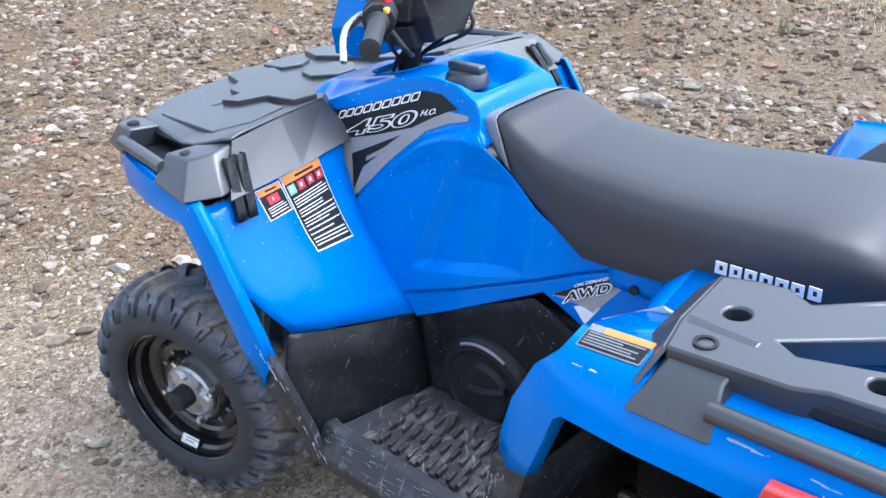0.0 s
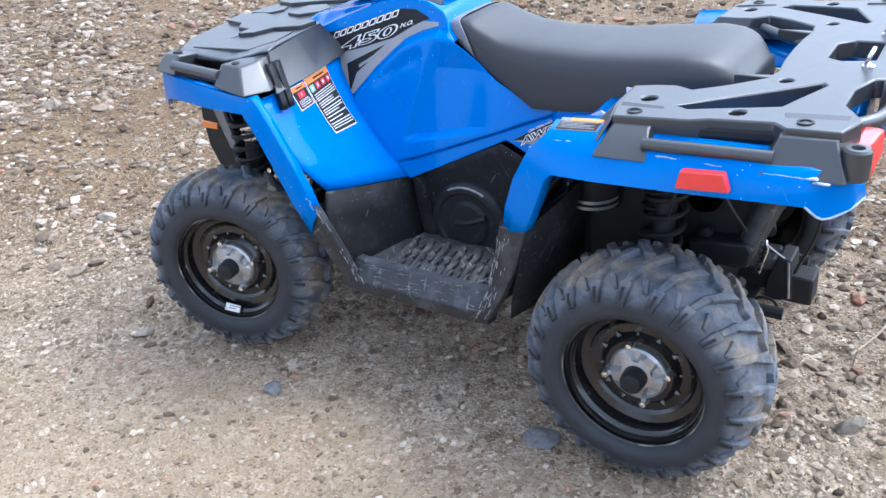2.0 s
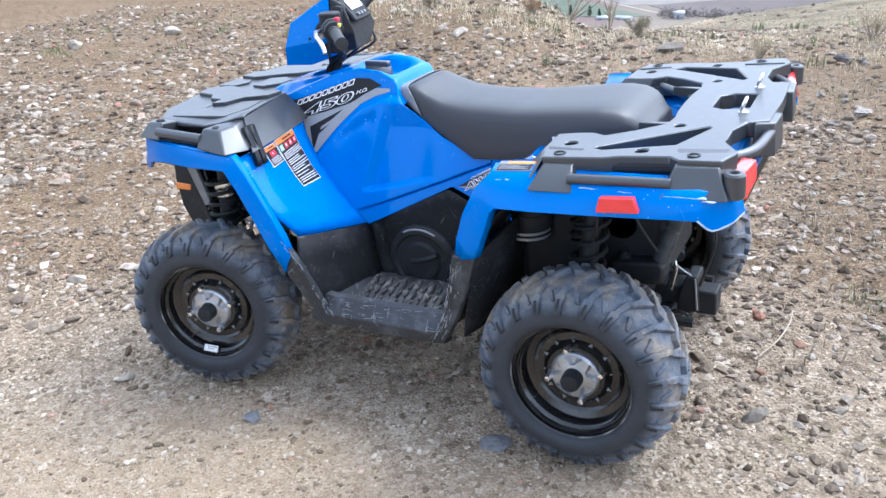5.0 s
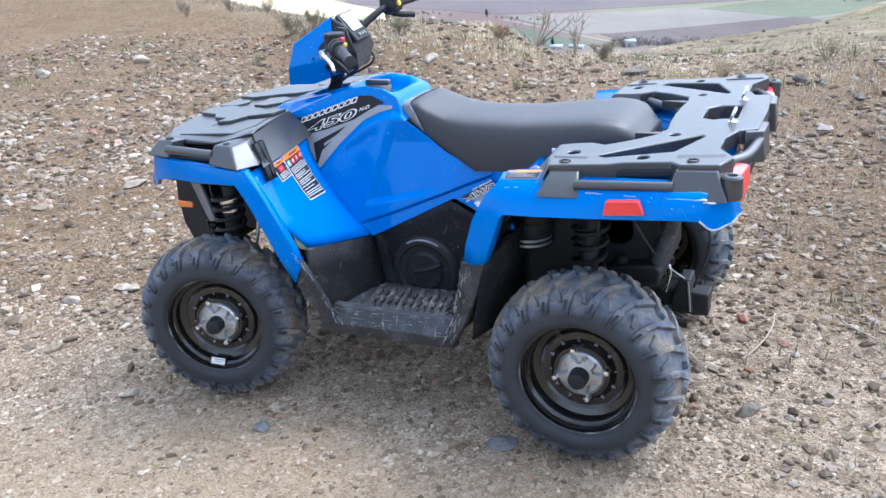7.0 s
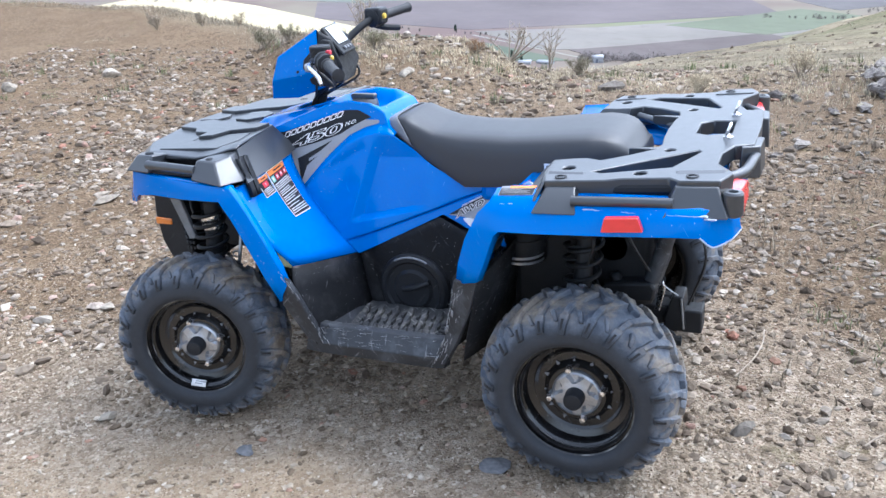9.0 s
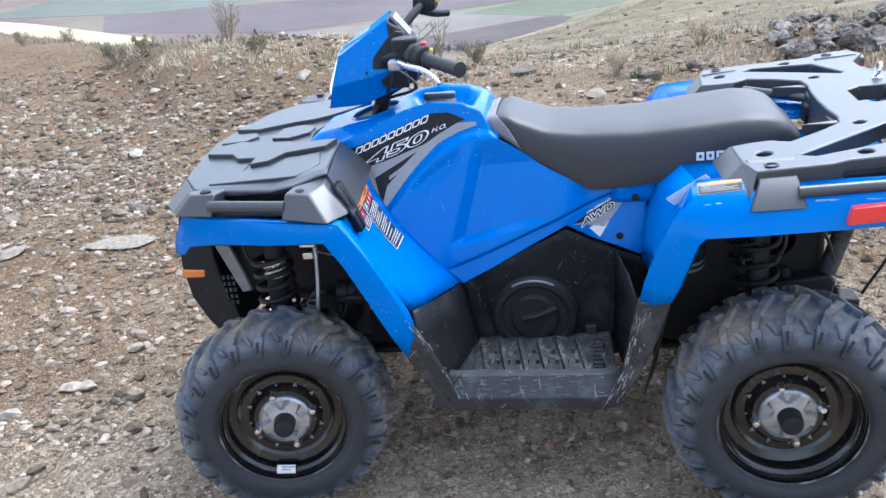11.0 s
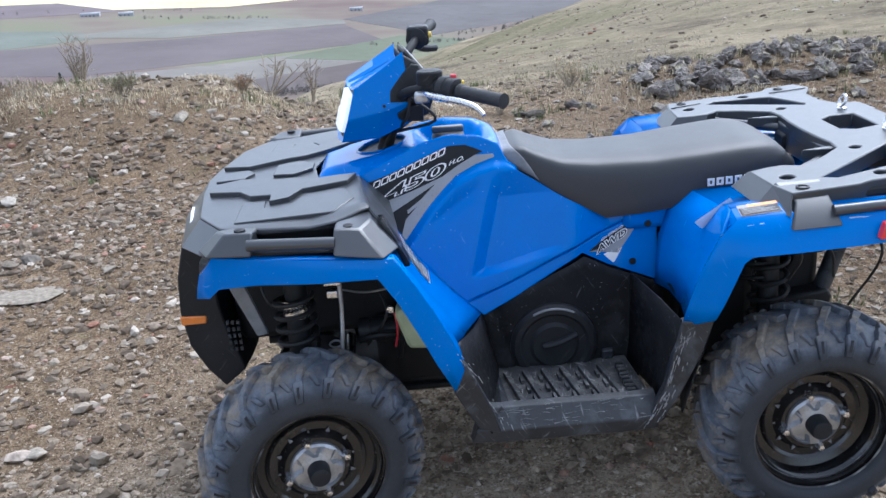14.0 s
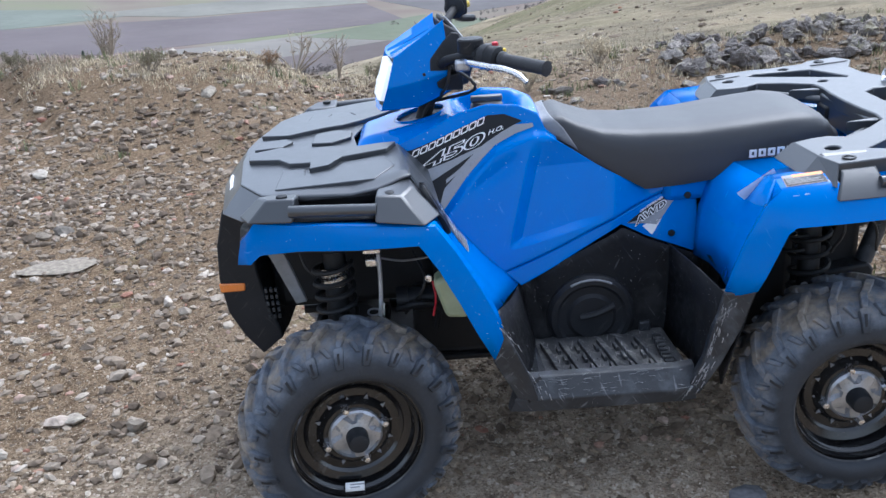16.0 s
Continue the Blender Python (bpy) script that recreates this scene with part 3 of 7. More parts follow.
    for k in range(4):
        a = k * math.pi / 2 + 0.25
        px, pz = x + 0.078 * math.cos(a), z + 0.078 * math.sin(a)
        part("lug_nut", turned([(h - s * 0.006, 0.012), (h + s * 0.010, 0.0105), (h + s * 0.018, 0.008), (h + s * 0.020, 0.0001)], 6, (px, 0, pz)), CHROME, wheel, "zinc-plated lug nut")
    # pale plates imitate bright ground seen through the vents
    for k in range(12):
        a = k * math.pi / 6 + 0.1
        px, pz = x + 0.094 * math.cos(a), z + 0.094 * math.sin(a)
        d = 0.0115 if k % 3 else 0.006
        tri = [(px + d * math.cos(a), pz + d * math.sin(a)), (px + d * math.cos(a + 2.3), pz + d * math.sin(a + 2.3)), (px + d * math.cos(a - 2.3), pz + d * math.sin(a - 2.3))]
        part("vent_hole", prism(tri, out(w - hub - 0.019), out(w - hub - 0.0165), "y"), APRON, wheel)
    if tag:
        a = -1.72
        c, d = math.cos(a), math.sin(a)
        rows = []
        for v in (-0.010, 0.010):
            row = []
            for k in range(5):
                u = (k - 2) * 0.0125
                r = 0.148 + v
                row.append((x + r * c - u * d, out(w * 0.60) + s * (0.004 + (v + 0.01) * 0.55), z + r * d + u * c))
            rows.append(row)
        part("rim_label", loft(rows), WHITE, wheel, "white paper label with grey print bars", solid=0.001)
        for lo, hi in ((0.15, 0.3), (0.45, 0.6)):
            bar = [[Vector(rows[0][k]).lerp(Vector(rows[1][k]), f) + Vector((0, s * 0.0012, 0)) for k in range(1, 5 if lo < 0.3 else 4)] for f in (lo, hi)]
            part("print_bar", loft(bar), DECAL_GREY, wheel, solid=0.0006)
    if steer:
        wheel.matrix_basis = Matrix.Translation((x, y, z)) @ pose(0, 0, 0, 0, 0, steer) @ Matrix.Translation((-x, -y, -z))
    return wheel


FRONT_X, REAR_X, STEER = -0.634, 0.649, 14.0
for s in (-1, 1):
    make_wheel(FRONT_X, s * 0.510, 0.100, s, hub=0.048, tag=s < 0, steer=STEER)
    make_wheel(REAR_X, s * 0.488, 0.122, s, hub=0.064)

# -- body sides: y as a function of place along and height --
SHROUD = [(-0.50, 0.60), (-0.40, 0.685), (-0.369, 0.723), (-0.288, 0.816), (-0.205, 0.890), (-0.142, 0.917), (-0.10, 0.928), (-0.06, 0.925), (0.4, 0.79)]


def side_y(x, z):
    w = 0.125 + (0.955 - z) * 0.26 + 0.035 * step(-x, 0.20, 0.43) - 0.030 * step(x, 0.08, 0.22)
    # the shroud stands proud below a curved edge
    w += 0.020 * step(lerp(x, SHROUD) - z, -0.002, 0.022) * step(-x, -0.10, 0.10)
    # slanting fold, ledge and lower strip
    fold = x + 0.102 + (0.83 - z) * 0.286
    ledge = z - (0.627 + 0.21 * (x + 0.162))
    inside = step(-x, -0.10, 0.02)
    w -= 0.021 * ramp(fold, -0.026, 0.006) * ramp(ledge, -0.004, 0.012) * inside * ramp(0.90 - z, 0.0, 0.07)
    # soft groove ahead of the fold, along the shroud
    ahead = z - (0.858 + 0.59 * (x + 0.149))
    w -= 0.006 * math.exp(-(ahead / 0.020) ** 2) * step(x, -0.30, -0.24) * (1 - step(x, -0.17, -0.13))
    strip = z - (0.560 + 0.37 * (x + 0.2))
    w -= 0.008 * ramp(0.004 - strip, 0.0, 0.004) * step(x, -0.22, -0.16) + 0.008 * math.exp(-(strip / 0.0035) ** 2) * step(x, -0.22, -0.16)
    return w


TOP = [(-0.50, 0.905), (-0.43, 0.935), (-0.30, 0.985), (-0.22, 1.000), (-0.14, 0.992), (-0.085, 0.966), (-0.066, 0.918), (0.06, 0.828), (0.19, 0.750), (0.345, 0.752)]
BOTTOM = [(-0.50, 0.80), (-0.43, 0.79), (-0.385, 0.775), (-0.33, 0.695), (-0.245, 0.600), (-0.159, 0.520), (0.128, 0.655), (0.20, 0.612), (0.345, 0.555)]


def side_panel(s):
    rows = []
    xs = [-0.50 + 0.845 * k / 270 for k in range(271)]
    for x in xs:
        zt, zb = lerp(x, TOP), lerp(x, BOTTOM)
        rows.append([(x, s * side_y(x, zb + (zt - zb) * k / 150), zb + (zt - zb) * k / 150) for k in range(151)])
    return part("side_panel", loft(rows), BLUE, quad, "glossy blue plastic side panel", smooth=32, solid=0.004)


for s in (-1, 1):
    side_panel(s)


def on_side(x, z, s, lift=0.004):
    return Vector((x, s * (side_y(x, z) + lift), z))


def side_decal(name, poly, mat, s, label, lift=0.004, parent=None, n=10):
    """A thin sticker that follows the body side: a four-cornered patch in (along, height)."""
    (ax, az), (bx, bz), (cx, cz), (dx, dz) = poly
    rows = []
    for i in range(n + 1):
        u = i / n
        row = []
        for j in range(n + 1):
            v = j / n
            x = (ax * (1 - u) + bx * u) * (1 - v) + (dx * (1 - u) + cx * u) * v
            z = (az * (1 - u) + bz * u) * (1 - v) + (dz * (1 - u) + cz * u) * v
            row.append(on_side(x, z, s, lift))
        rows.append(row)
    return part(name, loft(rows), mat, parent or quad, label, smooth=50)


def slanted_bar(x0, z0, x1, z1, high, s, lift):
    """A print stroke along the body side."""
    d = Vector((x1 - x0, 0, z1 - z0))
    n = Vector((-d.z, 0, d.x)).normalized() * high / 2
    pts = []
    for k in range(4):
        p = Vector((x0, 0, z0)) + d * k / 3
        pts.append([on_side(p.x + n.x, p.z + n.z, s, lift), on_side(p.x - n.x, p.z - n.z, s, lift)])
    return loft(pts)


def side_strip(top, bottom, mat, s, label, lift, n=24, m=6):
    """A sticker between an upper and a lower line along the body side."""
    rows = []
    for i in range(n + 1):
        u = i / n
        ta, ba = lerp(u * (len(top) - 1), list(enumerate(p[0] for p in top))), lerp(u * (len(top) - 1), list(enumerate(p[1] for p in top)))
        tb, bb = lerp(u * (len(bottom) - 1), list(enumerate(p[0] for p in bottom))), lerp(u * (len(bottom) - 1), list(enumerate(p[1] for p in bottom)))
        rows.append([on_side(ta + (tb - ta) * k / m, ba + (bb - ba) * k / m, s, lift) for k in range(m + 1)])
    return part("side_decal", loft(rows), mat, quad, label, smooth=50)


for s in (-1, 1):
    mid = [(-0.480, 0.845), (-0.41, 0.850), (-0.33, 0.869), (-0.243, 0.896), (-0.19, 0.926), (-0.15, 0.945), (-0.129, 0.952)]
    side_strip([(-0.480, 0.900), (-0.43, 0.908), (-0.36, 0.929), (-0.29, 0.952), (-0.221, 0.974), (-0.175, 0.974), (-0.131, 0.955)], mid, DECAL_BLACK, s, "black sticker with white print", 0.0035, 36, 8)
    side_strip(mid[:-1] + [(-0.100, 0.945)], [(-0.410, 0.690), (-0.366, 0.733), (-0.288, 0.822), (-0.245, 0.862), (-0.205, 0.896), (-0.150, 0.921), (-0.098, 0.936)], DECAL_GREY, s, "grey sticker along the black one", 0.0035, 48, 20)
    side_strip([(-0.384, 0.822), (-0.325, 0.850), (-0.267, 0.878)], [(-0.370, 0.745), (-0.352, 0.798), (-0.285, 0.858)], DECAL_BLACK, s, "dark wedge sticker", 0.0042)
    side_strip([(-0.345, 0.822), (-0.305, 0.846), (-0.268, 0.877)], [(-0.345, 0.812), (-0.303, 0.838), (-0.268, 0.875)], DECAL_GREY, s, "thin grey line", 0.0055, 6, 2)
    # maker's model word: nine plain slanted outlines
    blocks = []
    for k in range(9):
        cx, cz = -0.432 + k * 0.0226, 0.8885 + (k * 0.0226) * 0.335
        q = [(cx, cz), (cx + 0.0165, cz + 0.0055), (cx + 0.0225, cz + 0.0215), (cx + 0.006, cz + 0.016)]
        for (x0, z0), (x1, z1) in zip(q, q[1:] + q[:1]):
            blocks.append(slanted_bar(x0, z0, x1, z1, 0.0030, s, 0.0065))
    tagged(part("model_word", join(*blocks), WHITE, quad), "row of plain white slanted outlines", kind="stuff")
    # number and letters lean with the sticker
    for text, size, wide, px, pz, mat2, lift, fat in (("450", 0.046, 2.45, -0.316, 0.894, WHITE, 0.0065, 0.0026), ("450", 0.046, 2.45, -0.316, 0.894, DECAL_BLACK, 0.0080, 0.0002), ("H.O.", 0.018, 1.25, -0.200, 0.935, WHITE, 0.0065, 0.0004)):
        def bend(c, px=px, pz=pz, s=s, lift=lift, wide=wide):
            u, v = c.x * wide * -s, c.y
            return on_side(px + u * 0.965 + v * 0.45 * -s, pz + u * 0.285 + v * 0.98, s, lift + (0.0006 if c.z > 0 else 0))
        letters(text, size, mat2, quad, Matrix.Identity(4), "white outlined number print" if text == "450" else "small white print", bend=bend, fat=fat)
    # lower sticker with its letters
    side_strip([(0.147, 0.656), (0.23, 0.702), (0.302, 0.734)], [(0.147, 0.654), (0.232, 0.640), (0.300, 0.726)], DECAL_GREY, s, "grey wedge sticker", 0.003, 10)
    side_strip([(0.190, 0.640), (0.215, 0.650), (0.245, 0.655)], [(0.212, 0.618), (0.218, 0.614), (0.224, 0.622)], WHITE, s, "pale tip of the sticker", 0.003, 6)
    side_strip([(0.147, 0.656), (0.23, 0.702), (0.302, 0.734)], [(0.150, 0.655), (0.205, 0.660), (0.288, 0.722)], DECAL_BLACK, s, "black wedge sticker with white letters", 0.004, 10)
    for text, size, wide, px, pz, lift, mat2, fat in (("AWD", 0.027, 1.45, 0.216, 0.676, 0.0055, WHITE, 0.0026), ("AWD", 0.027, 1.45, 0.216, 0.676, 0.007, DECAL_BLACK, 0.0002), ("ON DEMAND", 0.0095, 1.25, 0.218, 0.6965, 0.0055, WHITE, 0.0002)):
        def bend2(c, px=px, pz=pz, s=s, lift=lift, wide=wide):
            u, v = -s * (c.x * wide - s * 0.2 * c.y), c.y
            return on_side(px + u * 0.90 - v * 0.15, pz + u * 0.46 + v * 0.87, s, lift + (0.0006 if c.z > 0 else 0))
        letters(text, size, mat2, quad, Matrix.Identity(4), "white block letters", bend=bend2, fat=fat)
    for px, pz in ((0.315, 0.720), (0.271, 0.614)):
        p = on_side(px, pz, s, 0.004)
        p.y = s * max(abs(p.y), 0.173)
        part("panel_bolt", turned([(p.y, 0.010), (p.y + s * 0.004, 0.009), (p.y + s * 0.005, 0.0001)], 12, (px, 0, pz)), DARK, quad, "black panel bolt")


def top_cover():
    """Tank cover between the two sides: a nose into the rack, an open well for the steering stem, a dished middle."""
    rows = []
    for k in range(71):
        x = -0.592 + 0.552 * k / 70
        edge = lerp(x, TOP)
        crown = lerp(x, [(-0.592, 0.868), (-0.582, 0.912), (-0.565, 0.928), (-0.50, 0.944), (-0.43, 0.957), (-0.34, 0.974), (-0.30, 0.985)])
        w = min(side_y(x, edge), lerp(x, [(-0.535, 0.146), (-0.475, 0.185), (-0.455, 0.5)]))
        row = []
        for j in range(41):
            v = -1 + 2 * j / 40
            zt = crown + (edge - crown) * step(abs(v), 0.6, 1.0) if x < -0.30 else edge
            dish = -0.050 * (1 - step(abs(v), 0.45, 0.95)) * step(x, -0.335, -0.265) * (1 - step(x, -0.16, -0.09)) + 0.012 * (1 - v * v) * step(x, -0.16, -0.06)
            row.append((x, w * v, zt + dish))
        rows.append(row)

    def inside(x, y, grow=1.0):
        return ((x + 0.405) / (0.066 * grow)) ** 2 + (y / (0.074 * grow)) ** 2 < 1

    bm = loft(rows)
    bmesh.ops.delete(bm, geom=[f for f in bm.faces if inside(*f.calc_center_median()[:2])], context="FACES")
    cover = part("tank_cover", bm, BLUE, quad, "glossy blue plastic tank cover", smooth=60, solid=0.004)

    def lip(a, r, dz):
        x, y = -0.405 + 0.066 * r * math.cos(a), 0.074 * r * math.sin(a)
        return (x, y, lerp(x, [(-0.50, 0.944), (-0.43, 0.957), (-0.34, 0.974)]) + dz - 0.010 * step(x, -0.335, -0.30))

    turns = [2 * math.pi * k / 40 for k in range(40)]
    part("well_lip", loft([[lip(a, r, dz) for a in turns] for r, dz in ((1.14, 0.002), (1.08, 0.006), (1.03, 0.005), (1.01, -0.012))], True), BLUE, cover, "rolled blue lip round the steering stem", smooth=60)
    part("steering_well", loft([[lip(a, r, dz) for a in turns] for r, dz in ((1.04, -0.006), (0.96, -0.05), (0.85, -0.10), (0.3, -0.12))], True, True), BLACK, quad, "black opening round the steering stem")
    cap = part("fuel_cap", turned([(0, 0.048), (0.022, 0.046), (0.030, 0.040), (0.032, 0.0001)], 32, (-0.215, 0, 0.956), "z"), RACK, quad, "dark grey screw fuel cap")
    part("cap_grip", box(-0.26, -0.17, -0.013, 0.013, 0.984, 1.002), RACK, cap, bevel=0.005)
    return cover


top_cover()


def seat_half(x):
    """Half width, top height and lower edge of the seat at a place along it."""
    top = lerp(x, [(-0.07, 0.945), (-0.02, 0.957), (0.02, 0.938), (0.09, 0.913), (0.18, 0.905), (0.34, 0.904), (0.5, 0.918), (0.60, 0.926), (0.655, 0.922), (0.695, 0.905), (0.722, 0.868)])
    low = lerp(x, [(-0.07, 0.905), (0.0, 0.870), (0.06, 0.828), (0.20, 0.745), (0.30, 0.753), (0.44, 0.772), (0.57, 0.784), (0.70, 0.79), (0.745, 0.80)])
    wide = lerp(x, [(-0.07, 0.115), (0.0, 0.142), (0.1, 0.16), (0.25, 0.175), (0.45, 0.195), (0.6, 0.20), (0.68, 0.185), (0.722, 0.15)])
    return wide, top, low


def make_seat():
    rows = []
    prof = [(0.0, 1.0), (0.35, 1.0), (0.62, 0.985), (0.80, 0.945), (0.90, 0.87), (0.945, 0.74), (0.965, 0.55), (0.985, 0.3), (1.0, 0.10), (0.99, 0.0)]
    for k in range(45):
        x = -0.07 + 0.792 * k / 44
        w, t, b = seat_half(x)
        half = [(x, w * u, b + (t - b) * v) for u, v in prof]
        rows.append([(px, -py, pz) for px, py, pz in half[::-1]] + half[1:])
    w, t, b = seat_half(0.722)
    for k in range(1, 4):
        f = k / 3
        rows.append([(0.722 + 0.02 * math.sin(f * 1.57), p[1] * (1 - 0.25 * f * f), b + (p[2] - b) * (1 - 0.45 * f * f)) for p in rows[-1 if k == 1 else -1]])
    seat = part("seat", loft(rows), SEAT, quad, "long dark grey vinyl seat", smooth=60)
    # pale apron wrapped over the nose
    rows = []
    for k in range(10):
        x = -0.076 + 0.080 * k / 9
        half = []
        for u, v in prof[:-1]:
            px = -0.076 + (x + 0.076) * (0.32 + 0.68 * (1 - v)) + 0.024 * (1 - v) * (k / 9)
            w, t, b = seat_half(max(-0.07, px))
            half.append((px, (w + 0.004) * u, b + (t + 0.004 - b) * v))
        rows.append([(px, -py, pz) for px, py, pz in half[::-1]] + half[1:])
    part("seat_apron", loft(rows), APRON, seat, "pale worn plastic apron at the seat nose", smooth=60, solid=0.002)
    for s in (-1, 1):
        bars = []
        for k in range(7):
            x0, z0 = 0.470 + k * 0.0245, 0.822 + k * 0.0012
            y0 = s * (seat_half(x0)[0] * 0.995 + 0.004)
            lo, hi = min(y0 - 0.002 * s, y0 + 0.001 * s), max(y0 - 0.002 * s, y0 + 0.001 * s)
            for u0, u1, v0, v1 in ((0, 0.019, 0, 0.0055), (0, 0.019, 0.0155, 0.021), (0, 0.006, 0.0055, 0.0155), (0.013, 0.019, 0.0055, 0.0155)):
                bars.append(box(x0 + u0, x0 + u1, lo, hi, z0 + v0, z0 + v1))
        tagged(part("maker_mark", join(*bars), WHITE, seat), "white printed mark of plain blocks", kind="stuff")
    return seat


make_seat()

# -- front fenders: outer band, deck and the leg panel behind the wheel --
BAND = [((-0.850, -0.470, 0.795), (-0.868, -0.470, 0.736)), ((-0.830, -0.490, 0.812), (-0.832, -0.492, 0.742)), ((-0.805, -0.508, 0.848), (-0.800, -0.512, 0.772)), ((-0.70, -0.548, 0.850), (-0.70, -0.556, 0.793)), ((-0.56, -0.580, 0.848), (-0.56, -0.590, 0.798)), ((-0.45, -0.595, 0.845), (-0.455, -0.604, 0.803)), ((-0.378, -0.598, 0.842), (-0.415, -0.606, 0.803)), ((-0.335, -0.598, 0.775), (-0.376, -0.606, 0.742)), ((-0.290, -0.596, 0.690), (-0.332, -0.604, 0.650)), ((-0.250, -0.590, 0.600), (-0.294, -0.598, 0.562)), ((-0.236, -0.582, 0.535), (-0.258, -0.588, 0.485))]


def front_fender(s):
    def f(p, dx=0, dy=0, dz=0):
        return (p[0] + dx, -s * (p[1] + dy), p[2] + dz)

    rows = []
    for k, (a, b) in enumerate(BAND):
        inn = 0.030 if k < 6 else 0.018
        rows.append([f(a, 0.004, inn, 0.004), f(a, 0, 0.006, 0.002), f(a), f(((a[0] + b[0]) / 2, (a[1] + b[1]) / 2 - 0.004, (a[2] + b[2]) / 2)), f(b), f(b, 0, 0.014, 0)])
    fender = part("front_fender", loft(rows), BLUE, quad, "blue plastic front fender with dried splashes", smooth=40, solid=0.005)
    deck = [[f(a, 0, 0.012, 0), f((min(a[0] + 0.02, -0.43), a[1] * 0.75, a[2] - 0.002)), f((min(a[0] + 0.04, -0.45), a[1] * 0.45, a[2] - 0.004))] for a, b in BAND[2:6]]
    part("fender_deck", loft(deck), BLUE, fender, solid=0.005)
    # leg panel: from the band inwards to the body side
    outer = [(-0.388, -0.588, 0.830), (-0.352, -0.588, 0.765), (-0.318, -0.586, 0.710), (-0.279, -0.560, 0.648), (-0.250, -0.508, 0.568)]
    inner = [(-0.404, -0.203, 0.848), (-0.387, -0.215, 0.800), (-0.332, -0.232, 0.705), (-0.248, -0.240, 0.608), (-0.165, -0.240, 0.522)]
    rows = []
    for k in range(13):
        u = k / 12
        row = []
        for j in range(10):
            v = j / 9
            o = Vector([lerp(v * 4, [(i, outer[i][c]) for i in range(5)]) for c in range(3)])
            q = Vector([lerp(v * 4, [(i, inner[i][c]) for i in range(5)]) for c in range(3)])
            p = o.lerp(q, u)
            p.x += 0.012 * math.sin(u * math.pi) * (1 - v) + 0.004 * math.exp(-((u - 0.22) / 0.07) ** 2)
            row.append(f(p))
        rows.append(row)
    panel = part("leg_panel", loft(rows), BLUE, fender, "blue plastic leg shield", smooth=50, solid=0.004)

    def at(u, v, lift):
        j, k = min(8, int(v * 9)), min(11, int(u * 12))
        a, b, c, d = Vector(rows[k][j]), Vector(rows[k + 1][j]), Vector(rows[k + 1][j + 1]), Vector(rows[k][j + 1])
        fu, fv = u * 12 - k, v * 9 - j
        n = (b - a).cross(d - a).normalized() * (1 if s > 0 else -1)
        if n.x < 0:
            n = -n
        return (a.lerp(b, fu)).lerp(d.lerp(c, fu), fv) + n * lift

    def patch(u0, u1, v0, v1, lift, n=5):
        return loft([[at(u0 + (u1 - u0) * i / n + 0.13 * (v0 + (v1 - v0) * j / n - 0.05), v0 + (v1 - v0) * j / n, lift) for j in range(n + 1)] for i in range(n + 1)])

    for name, u0, u1, v0, v1, dots in (("warning_label", 0.335, 0.485, 0.045, 0.28, 1), ("warning_label", 0.505, 0.785, 0.03, 0.565, 4)):
        lab = part(name, patch(u0, u1, v0, v1, 0.004), DECAL_BLACK, fender, "black warning sticker with orange heading")
        part("label_edge", patch(u0 - 0.006, u1 + 0.006, v0 - 0.008, v1 + 0.008, 0.0032), WHITE, fender, "thin white sticker border")
        hv = v0 + (v1 - v0) * (0.22 if dots == 1 else 0.13)
        part("label_heading", patch(u0, u1, v0, hv, 0.0052), ORANGE, fender, "orange sticker heading")
        part("heading_print", patch(u0 + (u1 - u0) * 0.3, u0 + (u1 - u0) * 0.8, v0 + (hv - v0) * 0.35, v0 + (hv - v0) * 0.65, 0.0058), DECAL_BLACK, fender)
        for d in range(dots):
            du = (u1 - u0) / dots
            a0 = u0 + du * d
            lo = hv + 0.018
            hi = lo + (0.085 if dots > 1 else 0.07)
            m0, m1 = (0.14, 0.86) if dots > 1 else (0.25, 0.75)
            sign = part("label_sign", patch(a0 + du * m0, a0 + du * m1, lo, hi, 0.0053, 3), LABEL_GREEN if d == 0 and dots > 1 else LABEL_RED, fender, "small printed warning sign")
            part("sign_mark", patch(a0 + du * (m0 + 0.2), a0 + du * (m1 - 0.25), lo + 0.02, hi - 0.025, 0.0058, 2), WHITE, fender)
        lines = []
        v = hv + (0.135 if dots > 1 else 0.105)
        rnd = random.Random(5)
        while v < v1 - 0.015:
            lines.append(patch(u0 + 0.014, u1 - 0.014 - rnd.choice((0, 0, 0.02, 0.06)) * (u1 - u0) * 4, v, v + 0.0065, 0.0053, 3))
            v += 0.0185 if rnd.random() > 0.2 else 0.027
        part("label_print", join(*lines), WHITE, fender, "rows of tiny white print")
    # black liner under the fender
    rows = [[(x, s * 0.20, 0.815), (x, s * y, 0.808), (x - 0.01, s * (y + 0.008), z)] for x, y, z in ((-0.86, 0.42, 0.742), (-0.80, 0.485, 0.765), (-0.70, 0.525, 0.778), (-0.56, 0.560, 0.785), (-0.44, 0.575, 0.79))]
    part("arch_liner", loft(rows), BLACK, fender, "black plastic arch liner", solid=0.003)
    return fender


for s in (-1, 1):
    front_fender(s)


# -- front rack: wide moulded lid, sloping skirt, end blocks and a bar at each side --
CROSS = [((-0.908, 0.0), (-0.898, 0.11)), ((-0.88, 0.0), (-0.862, 0.332)), ((-0.80, 0.0), (-0.790, 0.443)), ((-0.775, 0.0), (-0.766, 0.457)), ((-0.60, 0.0), (-0.60, 0.486)), ((-0.590, 0.06), (-0.560, 0.4925)), ((-0.575, 0.150), (-0.509, 0.498)), ((-0.505, 0.155), (-0.468, 0.484)), ((-0.464, 0.195), (-0.427, 0.463))]
